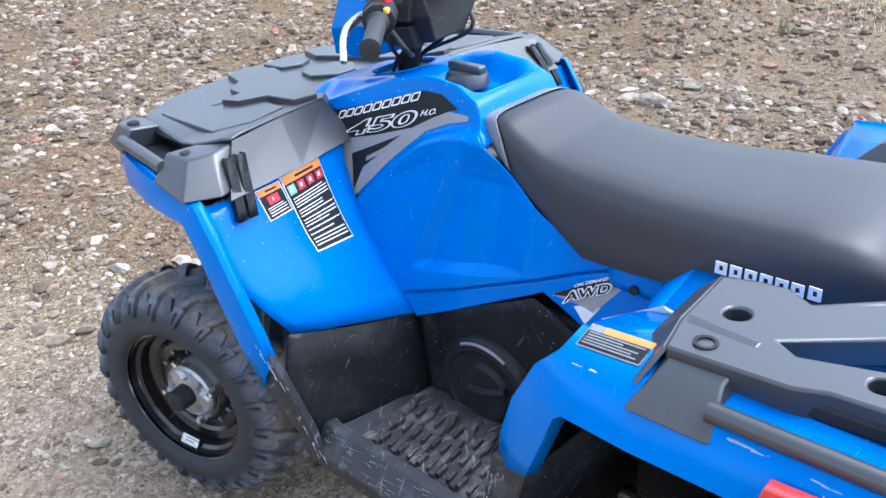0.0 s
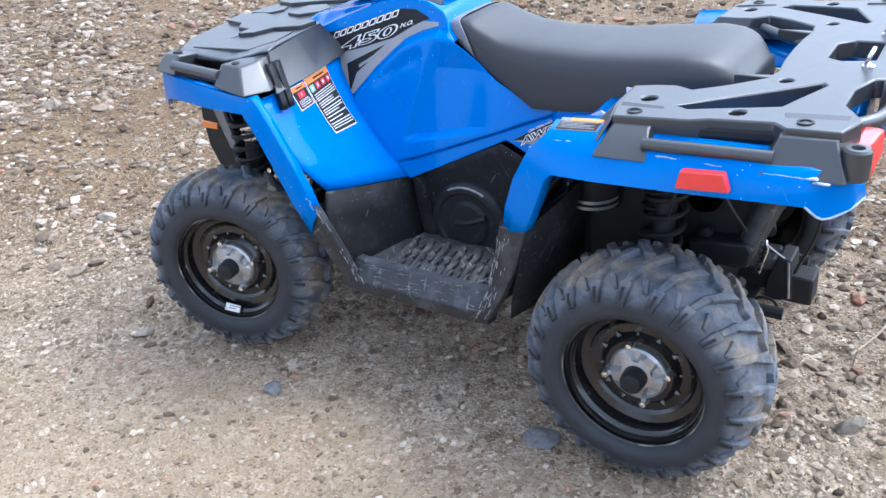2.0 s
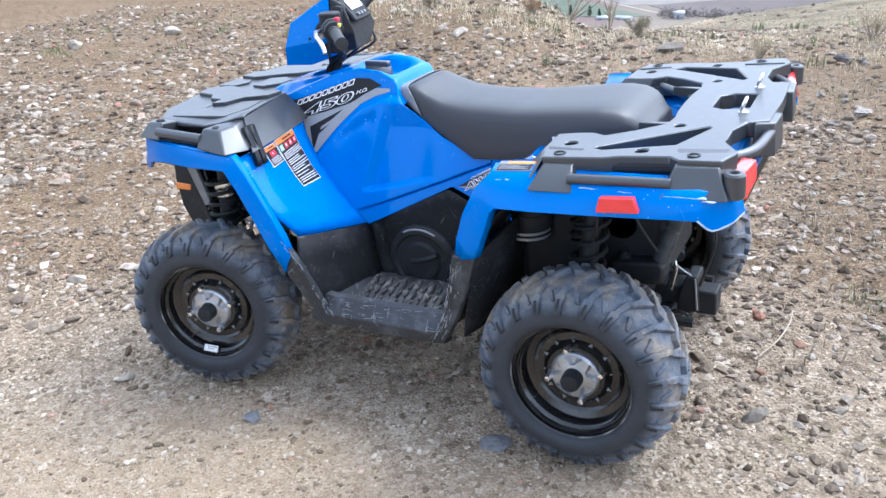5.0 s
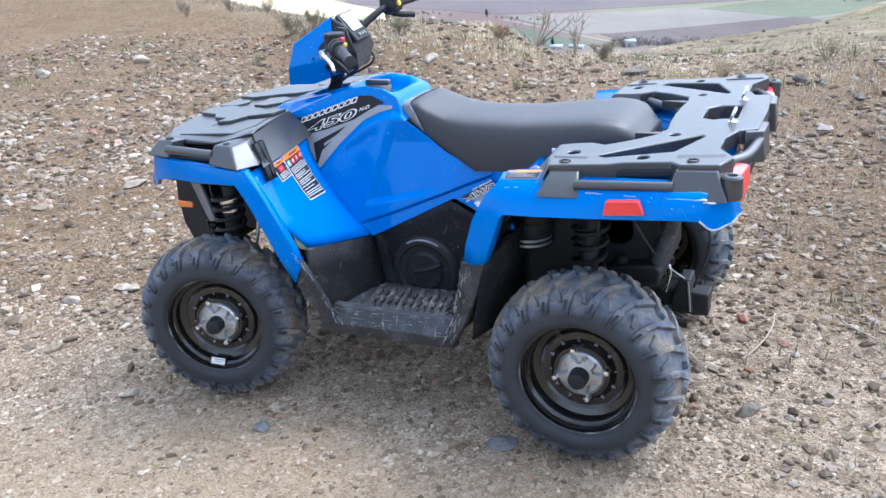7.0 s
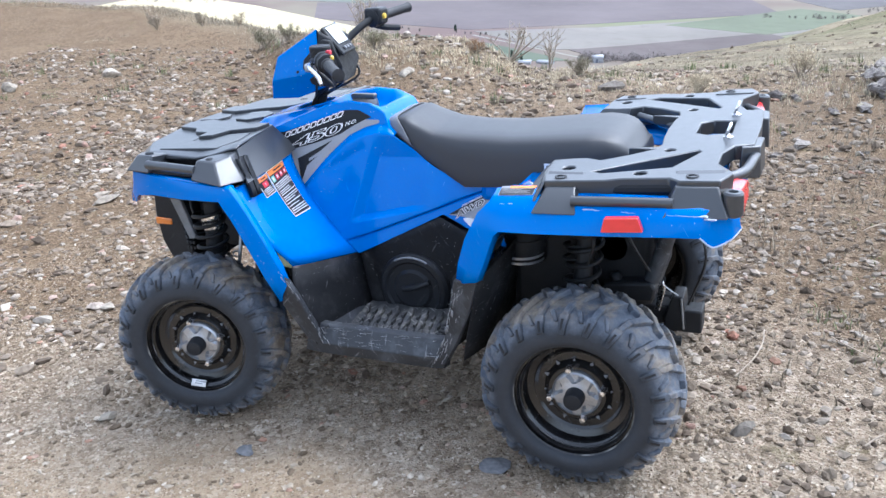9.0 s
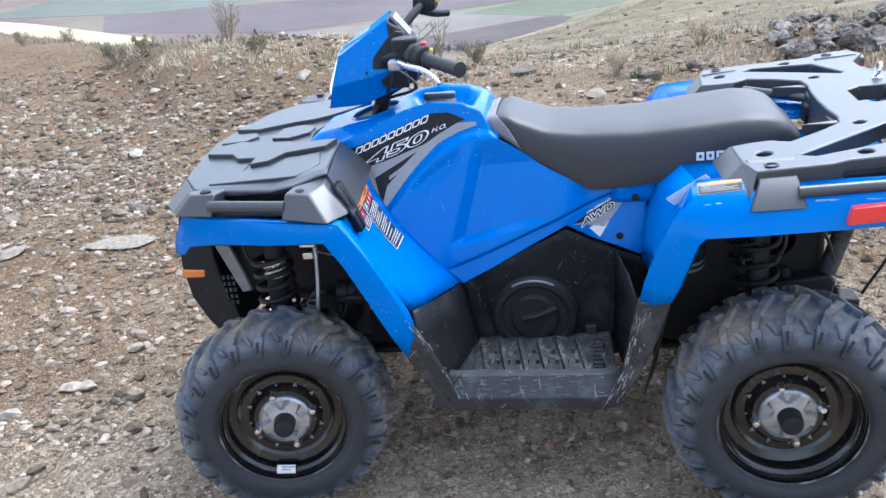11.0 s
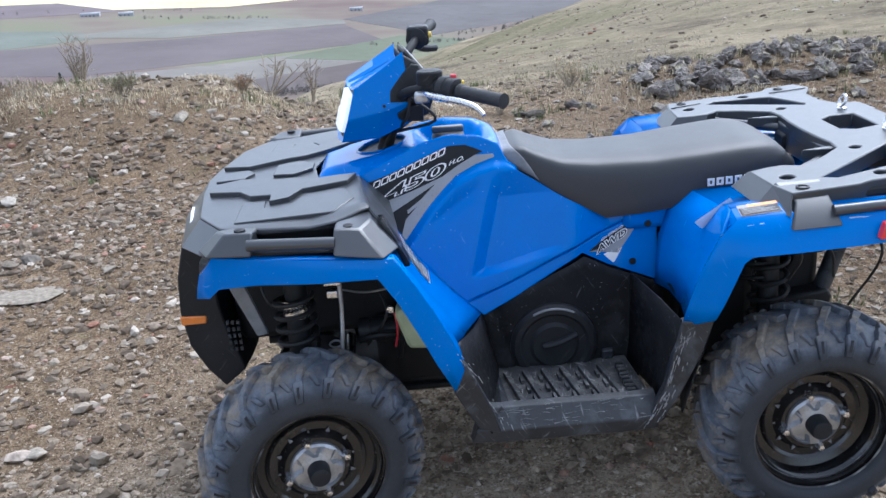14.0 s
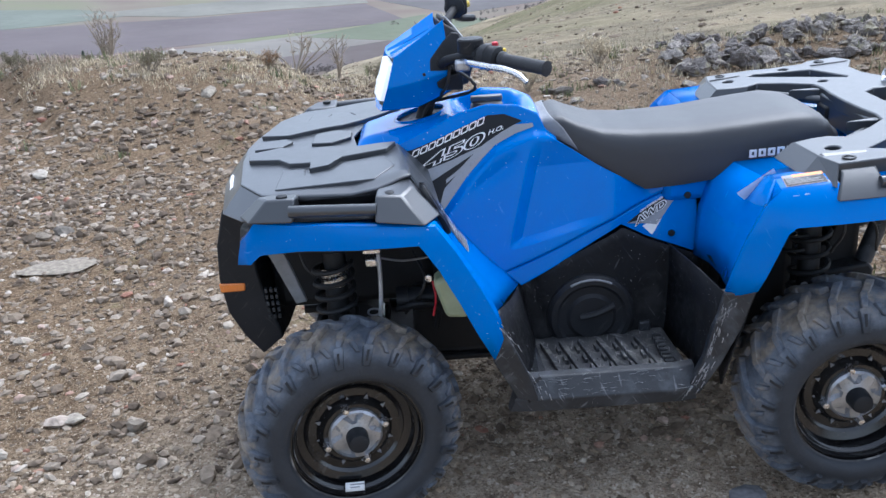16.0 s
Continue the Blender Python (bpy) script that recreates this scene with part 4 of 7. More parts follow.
# raised and sunken fields of the lid: outline on one half, height, width of the step
FIELDS = [
    ([(-0.872, 0.161), (-0.785, 0.189), (-0.750, 0.239), (-0.694, 0.250), (-0.690, 0.304), (-0.641, 0.292), (-0.614, 0.232), (-0.492, 0.252), (-0.470, 0.205), (-0.520, 0.172), (-0.588, 0.150), (-0.640, 0.118), (-0.694, 0.110), (-0.800, 0.066), (-0.882, 0.095)], 0.015),
    ([(-0.765, 0.258), (-0.704, 0.270), (-0.700, 0.326), (-0.632, 0.314), (-0.606, 0.252), (-0.500, 0.274), (-0.468, 0.385), (-0.515, 0.448), (-0.762, 0.418)], 0.006),
    ([(-0.878, 0.045), (-0.800, 0.045), (-0.775, 0.0), (-0.800, -0.045), (-0.878, -0.045)], 0.010),
    ([(-0.715, 0.052), (-0.655, 0.070), (-0.605, 0.030), (-0.605, -0.030), (-0.655, -0.070), (-0.715, -0.052)], 0.012),
]


def lid_z(x, y):
    y = abs(y)
    return lerp(x, [(-0.95, 0.886), (-0.80, 0.893), (-0.57, 0.905), (-0.45, 0.930)]) + 0.006 * (1 - min(1, y / 0.45)) - 0.010 * step(y, 0.43, 0.50)


def front_rack():
    rows = []
    for k in range(49):
        f = k / 48 * 8
        i = min(7, int(f))
        q = f - i
        a = [CROSS[i][0][c] * (1 - q) + CROSS[i + 1][0][c] * q for c in (0, 1)]
        b = [CROSS[i][1][c] * (1 - q) + CROSS[i + 1][1][c] * q for c in (0, 1)]
        half = [(a[0] + (b[0] - a[0]) * v / 40, a[1] + (b[1] - a[1]) * v / 40) for v in range(41)]
        rows.append([(x, y, lid_z(x, y)) for x, y in half])
    tops = join(loft(rows), loft([[(x, -y, z) for x, y, z in row] for row in rows]))
    rack = part("front_rack", tops, RACK, quad, "dark grey moulded plastic front rack", smooth=30, solid=0.006)
    for poly, high in FIELDS:
        for s in ((-1, 1) if min(p[1] for p in poly) > 0 else (1,)):
            part("raised_field", plate([(x, s * y) for x, y in poly], [], lambda x, y: lid_z(x, y) + high, high + 0.006), RACK, rack, smooth=25, bevel=0.0022)

    def at(x, y, s, dz=0.0):
        return (x, s * y, lid_z(x, y) + dz)

    for s in (-1, 1):
        # nose, rear face and recess walls under the lid's edge
        top = [at(*CROSS[0][0], s, -0.002), at(*CROSS[0][1], s, -0.002), at(*CROSS[1][1], s, -0.002), at(*CROSS[2][1], s, -0.002), at(*CROSS[3][1], s, -0.002)]
        low = [(-0.962, 0.0, 0.832), (-0.952, s * 0.13, 0.834), (-0.905, s * 0.385, 0.838), (-0.838, s * 0.478, 0.846), (-0.80, s * 0.50, 0.850)]
        part("rack_nose", loft([top, low]), RACK, rack, smooth=0, solid=0.005)
        top = [at(*CROSS[6][0], s, -0.002), at(*CROSS[7][0], s, -0.002), at(*CROSS[8][0], s, -0.002), (-0.4455, s * 0.329, lid_z(-0.4455, 0.329) - 0.002), at(*CROSS[8][1], s, -0.002)]
        low = [(-0.57, s * 0.145, 0.86), (-0.49, s * 0.148, 0.862), (-0.394, s * 0.178, 0.852), (-0.376, s * 0.340, 0.842), (-0.358, s * 0.530, 0.838)]
        part("rack_skirt", loft([top, low]), RACK, rack, "sloping rear face of the rack", smooth=0, solid=0.005)
        # black wall and floor carry the painted shade of the bar recess
        wall = [CROSS[3][1], (-0.68, 0.4805), CROSS[4][1], CROSS[5][1], CROSS[6][1]]
        part("recess_shade", loft([[at(x, y, s, -0.004) for x, y in wall], [(x, s * (y - 0.004), 0.892) for x, y in wall], [(x, s * (y - 0.020), 0.862) for x, y in wall], [(x, s * (y + 0.066), 0.860) for x, y in wall]]), BLACK, rack, "black sheet coloured as the shade behind the bar", solid=0.004)
        # end blocks that hold the bar
        blocks = (([(-0.704, 0.557, 0.860), (-0.815, 0.530, 0.856), (-0.850, 0.460, 0.852), (-0.80, 0.42, 0.856), (-0.70, 0.44, 0.860)], [(-0.697, 0.532, 0.912), (-0.765, 0.520, 0.909), (-0.792, 0.470, 0.903), (-0.776, 0.452, 0.898), (-0.697, 0.462, 0.902)]),
                  ([(-0.511, 0.601, 0.862), (-0.397, 0.612, 0.850), (-0.362, 0.540, 0.848), (-0.395, 0.45, 0.850), (-0.52, 0.46, 0.862)], [(-0.507, 0.562, 0.914), (-0.448, 0.556, 0.908), (-0.424, 0.508, 0.914), (-0.430, 0.448, 0.921), (-0.507, 0.478, 0.908)]))
        for lo, hi in blocks:
            blk = part("rack_block", loft([[(x, s * y, z) for x, y, z in lo], [(x, s * y, z) for x, y, z in hi]], True, True), RACK, rack, "chamfered rack end block", bevel=0.005)
            cx, cy, cz = (sum(p[c] for p in hi[:2]) / 2 for c in range(3))
            part("bolt", turned([(cz - 0.004, 0.014), (cz + 0.002, 0.013), (cz + 0.004, 0.008), (cz + 0.004, 0.0001)], 12, (cx, s * (cy - 0.022), 0), "z"), BLACK, rack, "black disc at a rack bolt")
        part("rack_bar", tube([(-0.71, s * 0.545, 0.886), (-0.505, s * 0.575, 0.886)], 0.014, 14), RACK, rack, "round plastic tie-down bar")
        # latch strap down the rear face
        latch = [(-0.404, s * 0.478, 0.905), (-0.378, s * 0.492, 0.860), (-0.356, s * 0.502, 0.815), (-0.350, s * 0.505, 0.795)]
        for dy in (-0.013, 0.013):
            part("latch", loft([[(x - 0.006, y + s * (dy - 0.008), z) for x, y, z in latch], [(x + 0.006, y + s * (dy - 0.008), z) for x, y, z in latch], [(x + 0.006, y + s * (dy + 0.008), z) for x, y, z in latch], [(x - 0.006, y + s * (dy + 0.008), z) for x, y, z in latch]]), BLACK, rack, "black rubber latch strap", solid=0.005)
    return rack


front_rack()

# -- headlight pod, handlebar and controls --
def make_pod():
    # half outlines from the lamp face back to the dash: underside, lower edge, crease, ridge, valley
    sec = [[(-0.172, 0.0, 0.998), (-0.166, 0.085, 1.003), (-0.147, 0.114, 1.066), (-0.120, 0.104, 1.146), (-0.128, 0.062, 1.143), (-0.130, 0.0, 1.142)],
           [(-0.070, 0.0, 0.998), (-0.065, 0.104, 1.008), (-0.055, 0.130, 1.084), (-0.042, 0.100, 1.193), (-0.048, 0.060, 1.176), (-0.050, 0.0, 1.172)],
           [(0.030, 0.0, 1.030), (0.030, 0.088, 1.040), (0.026, 0.120, 1.100), (0.020, 0.088, 1.231), (0.016, 0.058, 1.206), (0.014, 0.0, 1.200)]]
    rows = [half + [(x, -y, z) for x, y, z in half[-2:0:-1]] for half in sec]
    pod = part("headlight_pod", loft(rows, True, False), BLUE, quad, "angular blue headlight pod", smooth=14, bevel=0.003, solid=0.0)
    face = rows[0]
    cx, cz = -0.147, 1.072
    lamp = [(-0.158, 0.050, 1.022), (-0.148, 0.082, 1.068), (-0.130, 0.076, 1.124), (-0.131, 0.0, 1.128)]
    lamp = [(-0.163, 0.0, 1.018)] + lamp
    lamp = lamp + [(x, -y, z) for x, y, z in lamp[-2:0:-1]]
    part("lamp_rim", loft([[(x, y, z) for x, y, z in face], [(x + 0.010, y * 0.86, cz + (z - cz) * 0.88) for x, y, z in face]], True), BLUE, pod, "blue lamp surround", smooth=20)
    part("lamp_bowl", loft([[(x + 0.010, y * 0.87, cz + (z - cz) * 0.89) for x, y, z in face], [(x + 0.030, y * 0.6, cz + (z - cz) * 0.7) for x, y, z in face]], True, True), BLACK, pod, "black lamp bowl", smooth=20)
    glass = [[(x + 0.012, y, z) for x, y, z in lamp], [(x - 0.004, y * 0.97, cz + (z - cz) * 0.97) for x, y, z in lamp], [(x - 0.010, y * 0.6, cz + (z - cz) * 0.6) for x, y, z in lamp]]
    part("headlight", loft(glass, True, True), LAMP_ON, pod, "lit clear headlight", smooth=50)

    def wall(x, z):
        """Half width of the pod's side at a place along and a height."""
        f = step(x, -0.147, 0.026) * 0.6 + 0.4
        low, crease, top = 0.088 + 0.01 * f, 0.114 + 0.010 * f, 0.100 - 0.012 * step(x, -0.04, 0.02)
        zc, zt = 1.094 + 0.19 * x * 0.5, 1.216 + 0.6 * min(x, 0.02)
        return low + (crease - low) * min(1, (z - 1.02) / (zc - 1.02)) if z < zc else crease + (top - crease) * min(1, (z - zc) / (zt - zc))

    for s in (-1, 1):
        for poly in ([(-0.030, 1.104), (-0.026, 1.134), (0.014, 1.176), (0.040, 1.196), (0.062, 1.190), (0.062, 1.100), (0.022, 1.103)], [(-0.012, 1.072), (0.018, 1.088), (0.062, 1.090), (0.062, 1.040), (0.012, 1.046), (-0.008, 1.056)]):
            outer = [(x, s * (wall(min(x, 0.03), z) + 0.0035 - 0.4 * max(0, x - 0.03)), z) for x, z in poly]
            part("pod_cheek", loft([outer, [(x, y - s * 0.035, z) for x, y, z in outer]], True, True), BLACK, pod, "black cheek panel", bevel=0.003)
        part("pod_screw", turned([(s * 0.124, 0.0045), (s * 0.130, 0.004), (s * 0.131, 0.0001)], 8, (-0.046, 0, 1.098)), BLACK, pod, "small black screw")
        # light rib along each ridge of the top
        part("pod_rib", loft([[(-0.122, s * 0.020, 1.143), (-0.122, s * 0.034, 1.149), (-0.122, s * 0.048, 1.143)], [(0.010, s * 0.016, 1.201), (0.010, s * 0.030, 1.210), (0.010, s * 0.046, 1.203)]]), BLUE, pod, smooth=15)
    # dash behind: housing, tilted instrument panel with its glass and buttons
    hull = [[(0.018, 0.112, 1.105), (0.018, 0.084, 1.222), (0.018, -0.084, 1.222), (0.018, -0.112, 1.105), (0.022, -0.080, 1.040), (0.022, 0.080, 1.040)],
            [(0.100, 0.088, 1.110), (0.060, 0.074, 1.196), (0.060, -0.074, 1.196), (0.100, -0.088, 1.110), (0.085, -0.060, 1.048), (0.085, 0.060, 1.048)]]
    part("dash", loft(hull, True, True), BLACK, pod, "black dash housing", smooth=20, bevel=0.006)
    panel = part("instrument_panel", loft([[(0.024, 0.070, 1.222), (0.024, -0.070, 1.222), (0.092, -0.066, 1.136), (0.092, 0.066, 1.136)], [(0.030, 0.066, 1.232), (0.030, -0.066, 1.232), (0.099, -0.062, 1.143), (0.099, 0.062, 1.143)]], True, True), BLACK, pod, "black instrument panel", bevel=0.004)
    part("gauge", loft([[(0.037, 0.050, 1.2265), (0.037, -0.050, 1.2265), (0.078, -0.046, 1.1735), (0.078, 0.046, 1.1735)], [(0.038, 0.048, 1.2285), (0.038, -0.048, 1.2285), (0.079, -0.044, 1.1755), (0.079, 0.044, 1.1755)]], True, True), LENS, pod, "pale instrument glass", bevel=0.002)
    for y in (-0.024, 0.0, 0.024):
        part("panel_button", turned([(0, 0.007), (0.004, 0.006), (0.005, 0.0001)], 12, (0, 0, 0), "z"), APRON, pod, "grey rubber button").matrix_local = pose(0.090, y, 1.158, 0, 52, 0)
    pod.matrix_basis = Matrix.Translation((-0.355, 0, 0)) @ pose(0, 0, 0, 0, 0, STEER * 0.6)
    return pod


make_pod()


def make_bar():
    pts = [(-0.250, 0.385, 1.228), (-0.285, 0.235, 1.215), (-0.340, 0.13, 1.150), (-0.352, 0.06, 1.075), (-0.352, 0.0, 1.070), (-0.345, -0.06, 1.073), (-0.325, -0.13, 1.128), (-0.225, -0.225, 1.150), (-0.105, -0.365, 1.140)]
    bar = part("handlebar", tube(pts, 0.0125, 14, 5), DARK, quad, "black steel handlebar turned to one side")
    for end, into in (((-0.088, -0.385, 1.138), (-0.185, -0.272, 1.147)), ((-0.232, 0.450, 1.232), (-0.268, 0.300, 1.222))):
        e, i = Vector(end), Vector(into)
        part("grip", tube([i, i.lerp(e, 0.04), i.lerp(e, 0.08), i.lerp(e, 0.95), e, e.lerp(i, -0.01)], 0.017, 18, 0, [0.021, 0.021, 0.0165, 0.0165, 0.019, 0.012]), GRIP, bar, "black rubber grip")
        d = (e - i).normalized()
        c = i - d * 0.035
        part("switch_box", tube([c - d * 0.034, c - d * 0.028, c - d * 0.004, c, c + d * 0.026, c + d * 0.030], 0.030, 10, 0, [0.024, 0.032, 0.034, 0.031, 0.031, 0.024]), BLACK, bar, "black switch housing", smooth=40)
    # brake lever, master cylinder, switch buttons, throttle
    lever = [(-0.275, -0.205, 1.136), (-0.262, -0.250, 1.140), (-0.225, -0.310, 1.140), (-0.185, -0.355, 1.138), (-0.155, -0.385, 1.128), (-0.138, -0.402, 1.112)]
    part("brake_lever", tube(lever, 0.010, 10, 4, [0.0095 - 0.00018 * q for q in range(21)]), CHROME, bar, "bare aluminium brake lever")
    part("lever_perch", box(-0.30, -0.262, -0.225, -0.190, 1.115, 1.142), ALU, bar, "cast lever perch", bevel=0.006)
    part("brake_reservoir", join(turned([(0, 0.0001), (0, 0.034), (0.030, 0.034), (0.034, 0.031), (0.036, 0.0001)], 24, (-0.257, -0.185, 1.158), "z"), tube([(-0.265, -0.18, 1.150), (-0.235, -0.215, 1.152)], 0.02, 12)), BLACK, bar, "black brake fluid reservoir")
    part("kill_switch", box(-0.205, -0.190, -0.245, -0.228, 1.172, 1.186), LABEL_RED, bar, "red stop switch", bevel=0.003)
    part("light_switch", box(-0.186, -0.172, -0.262, -0.250, 1.160, 1.172), YELLOW, bar, "yellow light switch", bevel=0.003)
    part("throttle_lever", tube([(-0.285, 0.26, 1.195), (-0.258, 0.30, 1.180), (-0.225, 0.345, 1.172)], 0.011, 10, 4), BLACK, bar, "black thumb throttle")
    part("throttle_box", box(-0.310, -0.244, 0.235, 0.305, 1.196, 1.254), BLACK, bar, "black throttle housing", bevel=0.010)
    part("mode_button", turned([(0, 0.010), (0.008, 0.009), (0.009, 0.0001)], 14, (-0.244, 0.262, 1.225), "x"), YELLOW, bar, "yellow drive button")
    stem = part("steering_stem", tube([(-0.415, 0, 0.90), (-0.352, 0, 1.075)], 0.022, 14), DARK, quad, "black steering stem")
    part("bar_clamp", box(-0.385, -0.325, -0.055, 0.055, 1.050, 1.095), BLACK, quad, "black handlebar clamp", bevel=0.008)
    for k, (y0, y1) in enumerate(((-0.12, -0.03), (-0.07, -0.045), (0.02, 0.04), (0.09, 0.03), (-0.15, 0.01))):
        part("control_cable", tube([(-0.31, y0, 1.12), (-0.33 + 0.02 * k, y0 * 0.9, 1.05), (-0.385, y1, 0.985), (-0.41, y1 * 0.8, 0.91)], 0.0045, 8, 5), WIRE, quad, "thin black control cable")
    return bar


make_bar()

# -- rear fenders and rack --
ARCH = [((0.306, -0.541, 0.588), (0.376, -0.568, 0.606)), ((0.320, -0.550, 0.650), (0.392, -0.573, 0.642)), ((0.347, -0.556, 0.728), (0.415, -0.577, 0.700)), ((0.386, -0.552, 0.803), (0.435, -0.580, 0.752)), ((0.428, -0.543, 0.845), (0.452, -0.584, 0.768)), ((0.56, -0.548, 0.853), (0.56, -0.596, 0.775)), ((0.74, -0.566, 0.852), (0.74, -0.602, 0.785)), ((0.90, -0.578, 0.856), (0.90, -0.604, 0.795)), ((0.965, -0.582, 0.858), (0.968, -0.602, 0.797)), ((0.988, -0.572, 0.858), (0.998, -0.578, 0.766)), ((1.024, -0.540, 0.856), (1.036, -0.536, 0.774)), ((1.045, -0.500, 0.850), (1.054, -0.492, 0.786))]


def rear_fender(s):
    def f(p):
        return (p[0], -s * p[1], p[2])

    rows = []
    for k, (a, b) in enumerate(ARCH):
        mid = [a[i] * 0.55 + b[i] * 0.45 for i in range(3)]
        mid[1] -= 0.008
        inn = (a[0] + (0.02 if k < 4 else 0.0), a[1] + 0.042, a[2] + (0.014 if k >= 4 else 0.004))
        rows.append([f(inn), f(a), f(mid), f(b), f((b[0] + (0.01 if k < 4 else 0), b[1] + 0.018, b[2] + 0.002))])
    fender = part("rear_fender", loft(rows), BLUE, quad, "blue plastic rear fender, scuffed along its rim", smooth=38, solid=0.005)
    deck = [[f((a[0], a[1] + 0.040, a[2] + 0.013)), f((a[0] + (0.018 if k < 1 else 0), -0.42, a[2] - 0.002)), f((a[0] + (0.028 if k < 1 else 0), -0.34, a[2] - 0.030)), f((a[0], -0.16, a[2] - 0.036))] for k, (a, b) in enumerate(ARCH[4:])]
    part("fender_deck", loft(deck), BLUE, fender, smooth=40, solid=0.005)
    # forward face: blue shield between the arch and the seat base
    cols = [[(0.316, -0.540, 0.596), (0.332, -0.546, 0.660), (0.360, -0.545, 0.735), (0.398, -0.535, 0.806), (0.428, -0.503, 0.858)],
            [(0.335, -0.430, 0.588), (0.350, -0.430, 0.650), (0.375, -0.430, 0.725), (0.416, -0.425, 0.790), (0.446, -0.420, 0.843)],
            [(0.338, -0.320, 0.578), (0.350, -0.320, 0.640), (0.372, -0.325, 0.705), (0.412, -0.335, 0.765), (0.456, -0.340, 0.815)],
            [(0.325, -0.215, 0.560), (0.335, -0.195, 0.620), (0.345, -0.180, 0.690), (0.372, -0.168, 0.760), (0.428, -0.160, 0.809)]]
    rows = [[f(Vector(cols[k // 5][q]).lerp(Vector(cols[min(3, k // 5 + 1)][q]), k % 5 / 5)) for k in range(16)] for q in range(5)]
    part("fender_shield", loft(rows), BLUE, fender, smooth=50, solid=0.004)
    # red side reflector
    rp = [(0.741, 0.836), (0.823, 0.842), (0.836, 0.806), (0.732, 0.798)]
    part("side_reflector", prism([(x, z) for x, z in rp], s * 0.598, s * 0.6185, "y"), RED, fender, "red side reflector", bevel=0.002)
    # thin scuffs along the rim
    rnd = random.Random(3)
    for k in range(34):
        x = rnd.uniform(0.60, 1.0) if k < 24 else rnd.uniform(0.44, 0.62)
        w, h = rnd.uniform(0.006, 0.030), rnd.uniform(0.0006, 0.0024)
        y = s * (lerp(x, [(0.44, 0.554), (0.56, 0.5605), (0.74, 0.577), (0.9, 0.588), (0.985, 0.592)]))
        z = 0.8385 + (x - 0.74) * 0.02 + rnd.uniform(-0.003, 0.005)
        poly = [(x + w * math.cos(a) * rnd.uniform(0.5, 1.1), z + h * math.sin(a) * rnd.uniform(0.4, 1.3)) for a in (j * 0.7 for j in range(9))]
        part("scuff", prism(poly, y - s * 0.010, y + s * 0.0012, "y"), BLUE_WORN, fender)
    # sticker on the fender's front corner, its heading along the inner edge
    ca, cb, cc, cd = (Vector(p) for p in ((0.440, -0.497, 0.8655), (0.536, -0.493, 0.8700), (0.536, -0.537, 0.8595), (0.440, -0.537, 0.8525)))

    def deck(u, v, lift):
        p = ca.lerp(cb, u).lerp(cd.lerp(cc, u), v)
        return f((p.x, p.y, p.z + lift))

    def sheet(u0, u1, v0, v1, lift):
        quads = ((u0, v0), (u1, v0), (u1, v1), (u0, v1))
        return loft([[deck(u, v, lift) for u, v in quads], [deck(u, v, lift - 0.0008) for u, v in quads]], True, True)

    if s < 0:
        part("warning_label", sheet(0, 1, 0, 1, 0.0), APRON, fender, "worn pale-edged warning sticker")
        part("label_field", sheet(0.02, 0.98, 0.30, 0.95, 0.0009), DECAL_BLACK, fender, "black field of small print")
        part("label_heading", sheet(0.25, 1.0, 0.02, 0.28, 0.0010), ORANGE, fender, "orange sticker heading")
        part("label_print", join(*[sheet(0.05, (0.93, 0.62, 0.88, 0.80, 0.90)[k], 0.36 + 0.115 * k, 0.41 + 0.115 * k, 0.0018) for k in range(5)]), APRON, fender, "rows of tiny pale print")
        # narrow sticker on the slope toward the seat
        d = [Vector(p) for p in ((0.386, -0.378, 0.779), (0.404, -0.372, 0.763), (0.492, -0.346, 0.816), (0.480, -0.362, 0.830))]
        n = Vector((-0.50, -0.12, 0.85)) * 0.013
        part("warning_label", loft([[f(p + n) for p in d], [f(p + n * 0.4) for p in d]], True, True), WHITE, fender, "narrow worn warning sticker with red edge")
        edge = [d[3].lerp(d[2], 0.05), d[0].lerp(d[1], 0.05), d[0].lerp(d[1], 0.38), d[3].lerp(d[2], 0.30)]
        part("label_heading", loft([[f(p + n * 1.12) for p in edge], [f(p + n * 0.95) for p in edge]], True, True), LABEL_RED, fender, "faded red sticker edge")
        edge = [d[0].lerp(d[3], 0.30).lerp(d[1].lerp(d[2], 0.30), 0.52), d[0].lerp(d[3], 0.06).lerp(d[1].lerp(d[2], 0.06), 0.50), d[0].lerp(d[3], 0.06).lerp(d[1].lerp(d[2], 0.06), 0.90), d[0].lerp(d[3], 0.30).lerp(d[1].lerp(d[2], 0.30), 0.90)]
        part("label_field", loft([[f(p + n * 1.12) for p in edge], [f(p + n * 0.95) for p in edge]], True, True), LABEL_RED, fender)
    # chafed pale rim of the rear corner
    part("scuff", tube([f(b) for a, b in ARCH[-4:]], 0.0026, 8, 3), BLUE_WORN, fender, "chafed pale rim of the rear corner")
    # wheel arch liner
    rows = []
    for k in range(15):
        a = radians(20 + 130 * k / 14)
        rx, rz = REAR_X + 0.36 * math.cos(a), 0.36 + 0.46 * math.sin(a)
        rows.append([(rx, s * 0.26, min(rz, 0.79)), (rx, s * 0.52, min(rz, 0.80))])
    part("arch_liner", loft(rows[8:]), BLACK, fender, solid=0.003)
    # tail lamp at the rear corner
    t = [(0.36, 0.818), (0.50, 0.812), (0.535, 0.848), (0.525, 0.884), (0.38, 0.884)]
    part("tail_lamp", loft([[(1.020, s * y, z) for y, z in t], [(1.060 - 0.02 * (y > 0.5), s * (y - 0.006), 0.845 + (z - 0.845) * 0.86) for y, z in t]], True, True), RED, fender, "red tail lamp", bevel=0.006)
    return fender


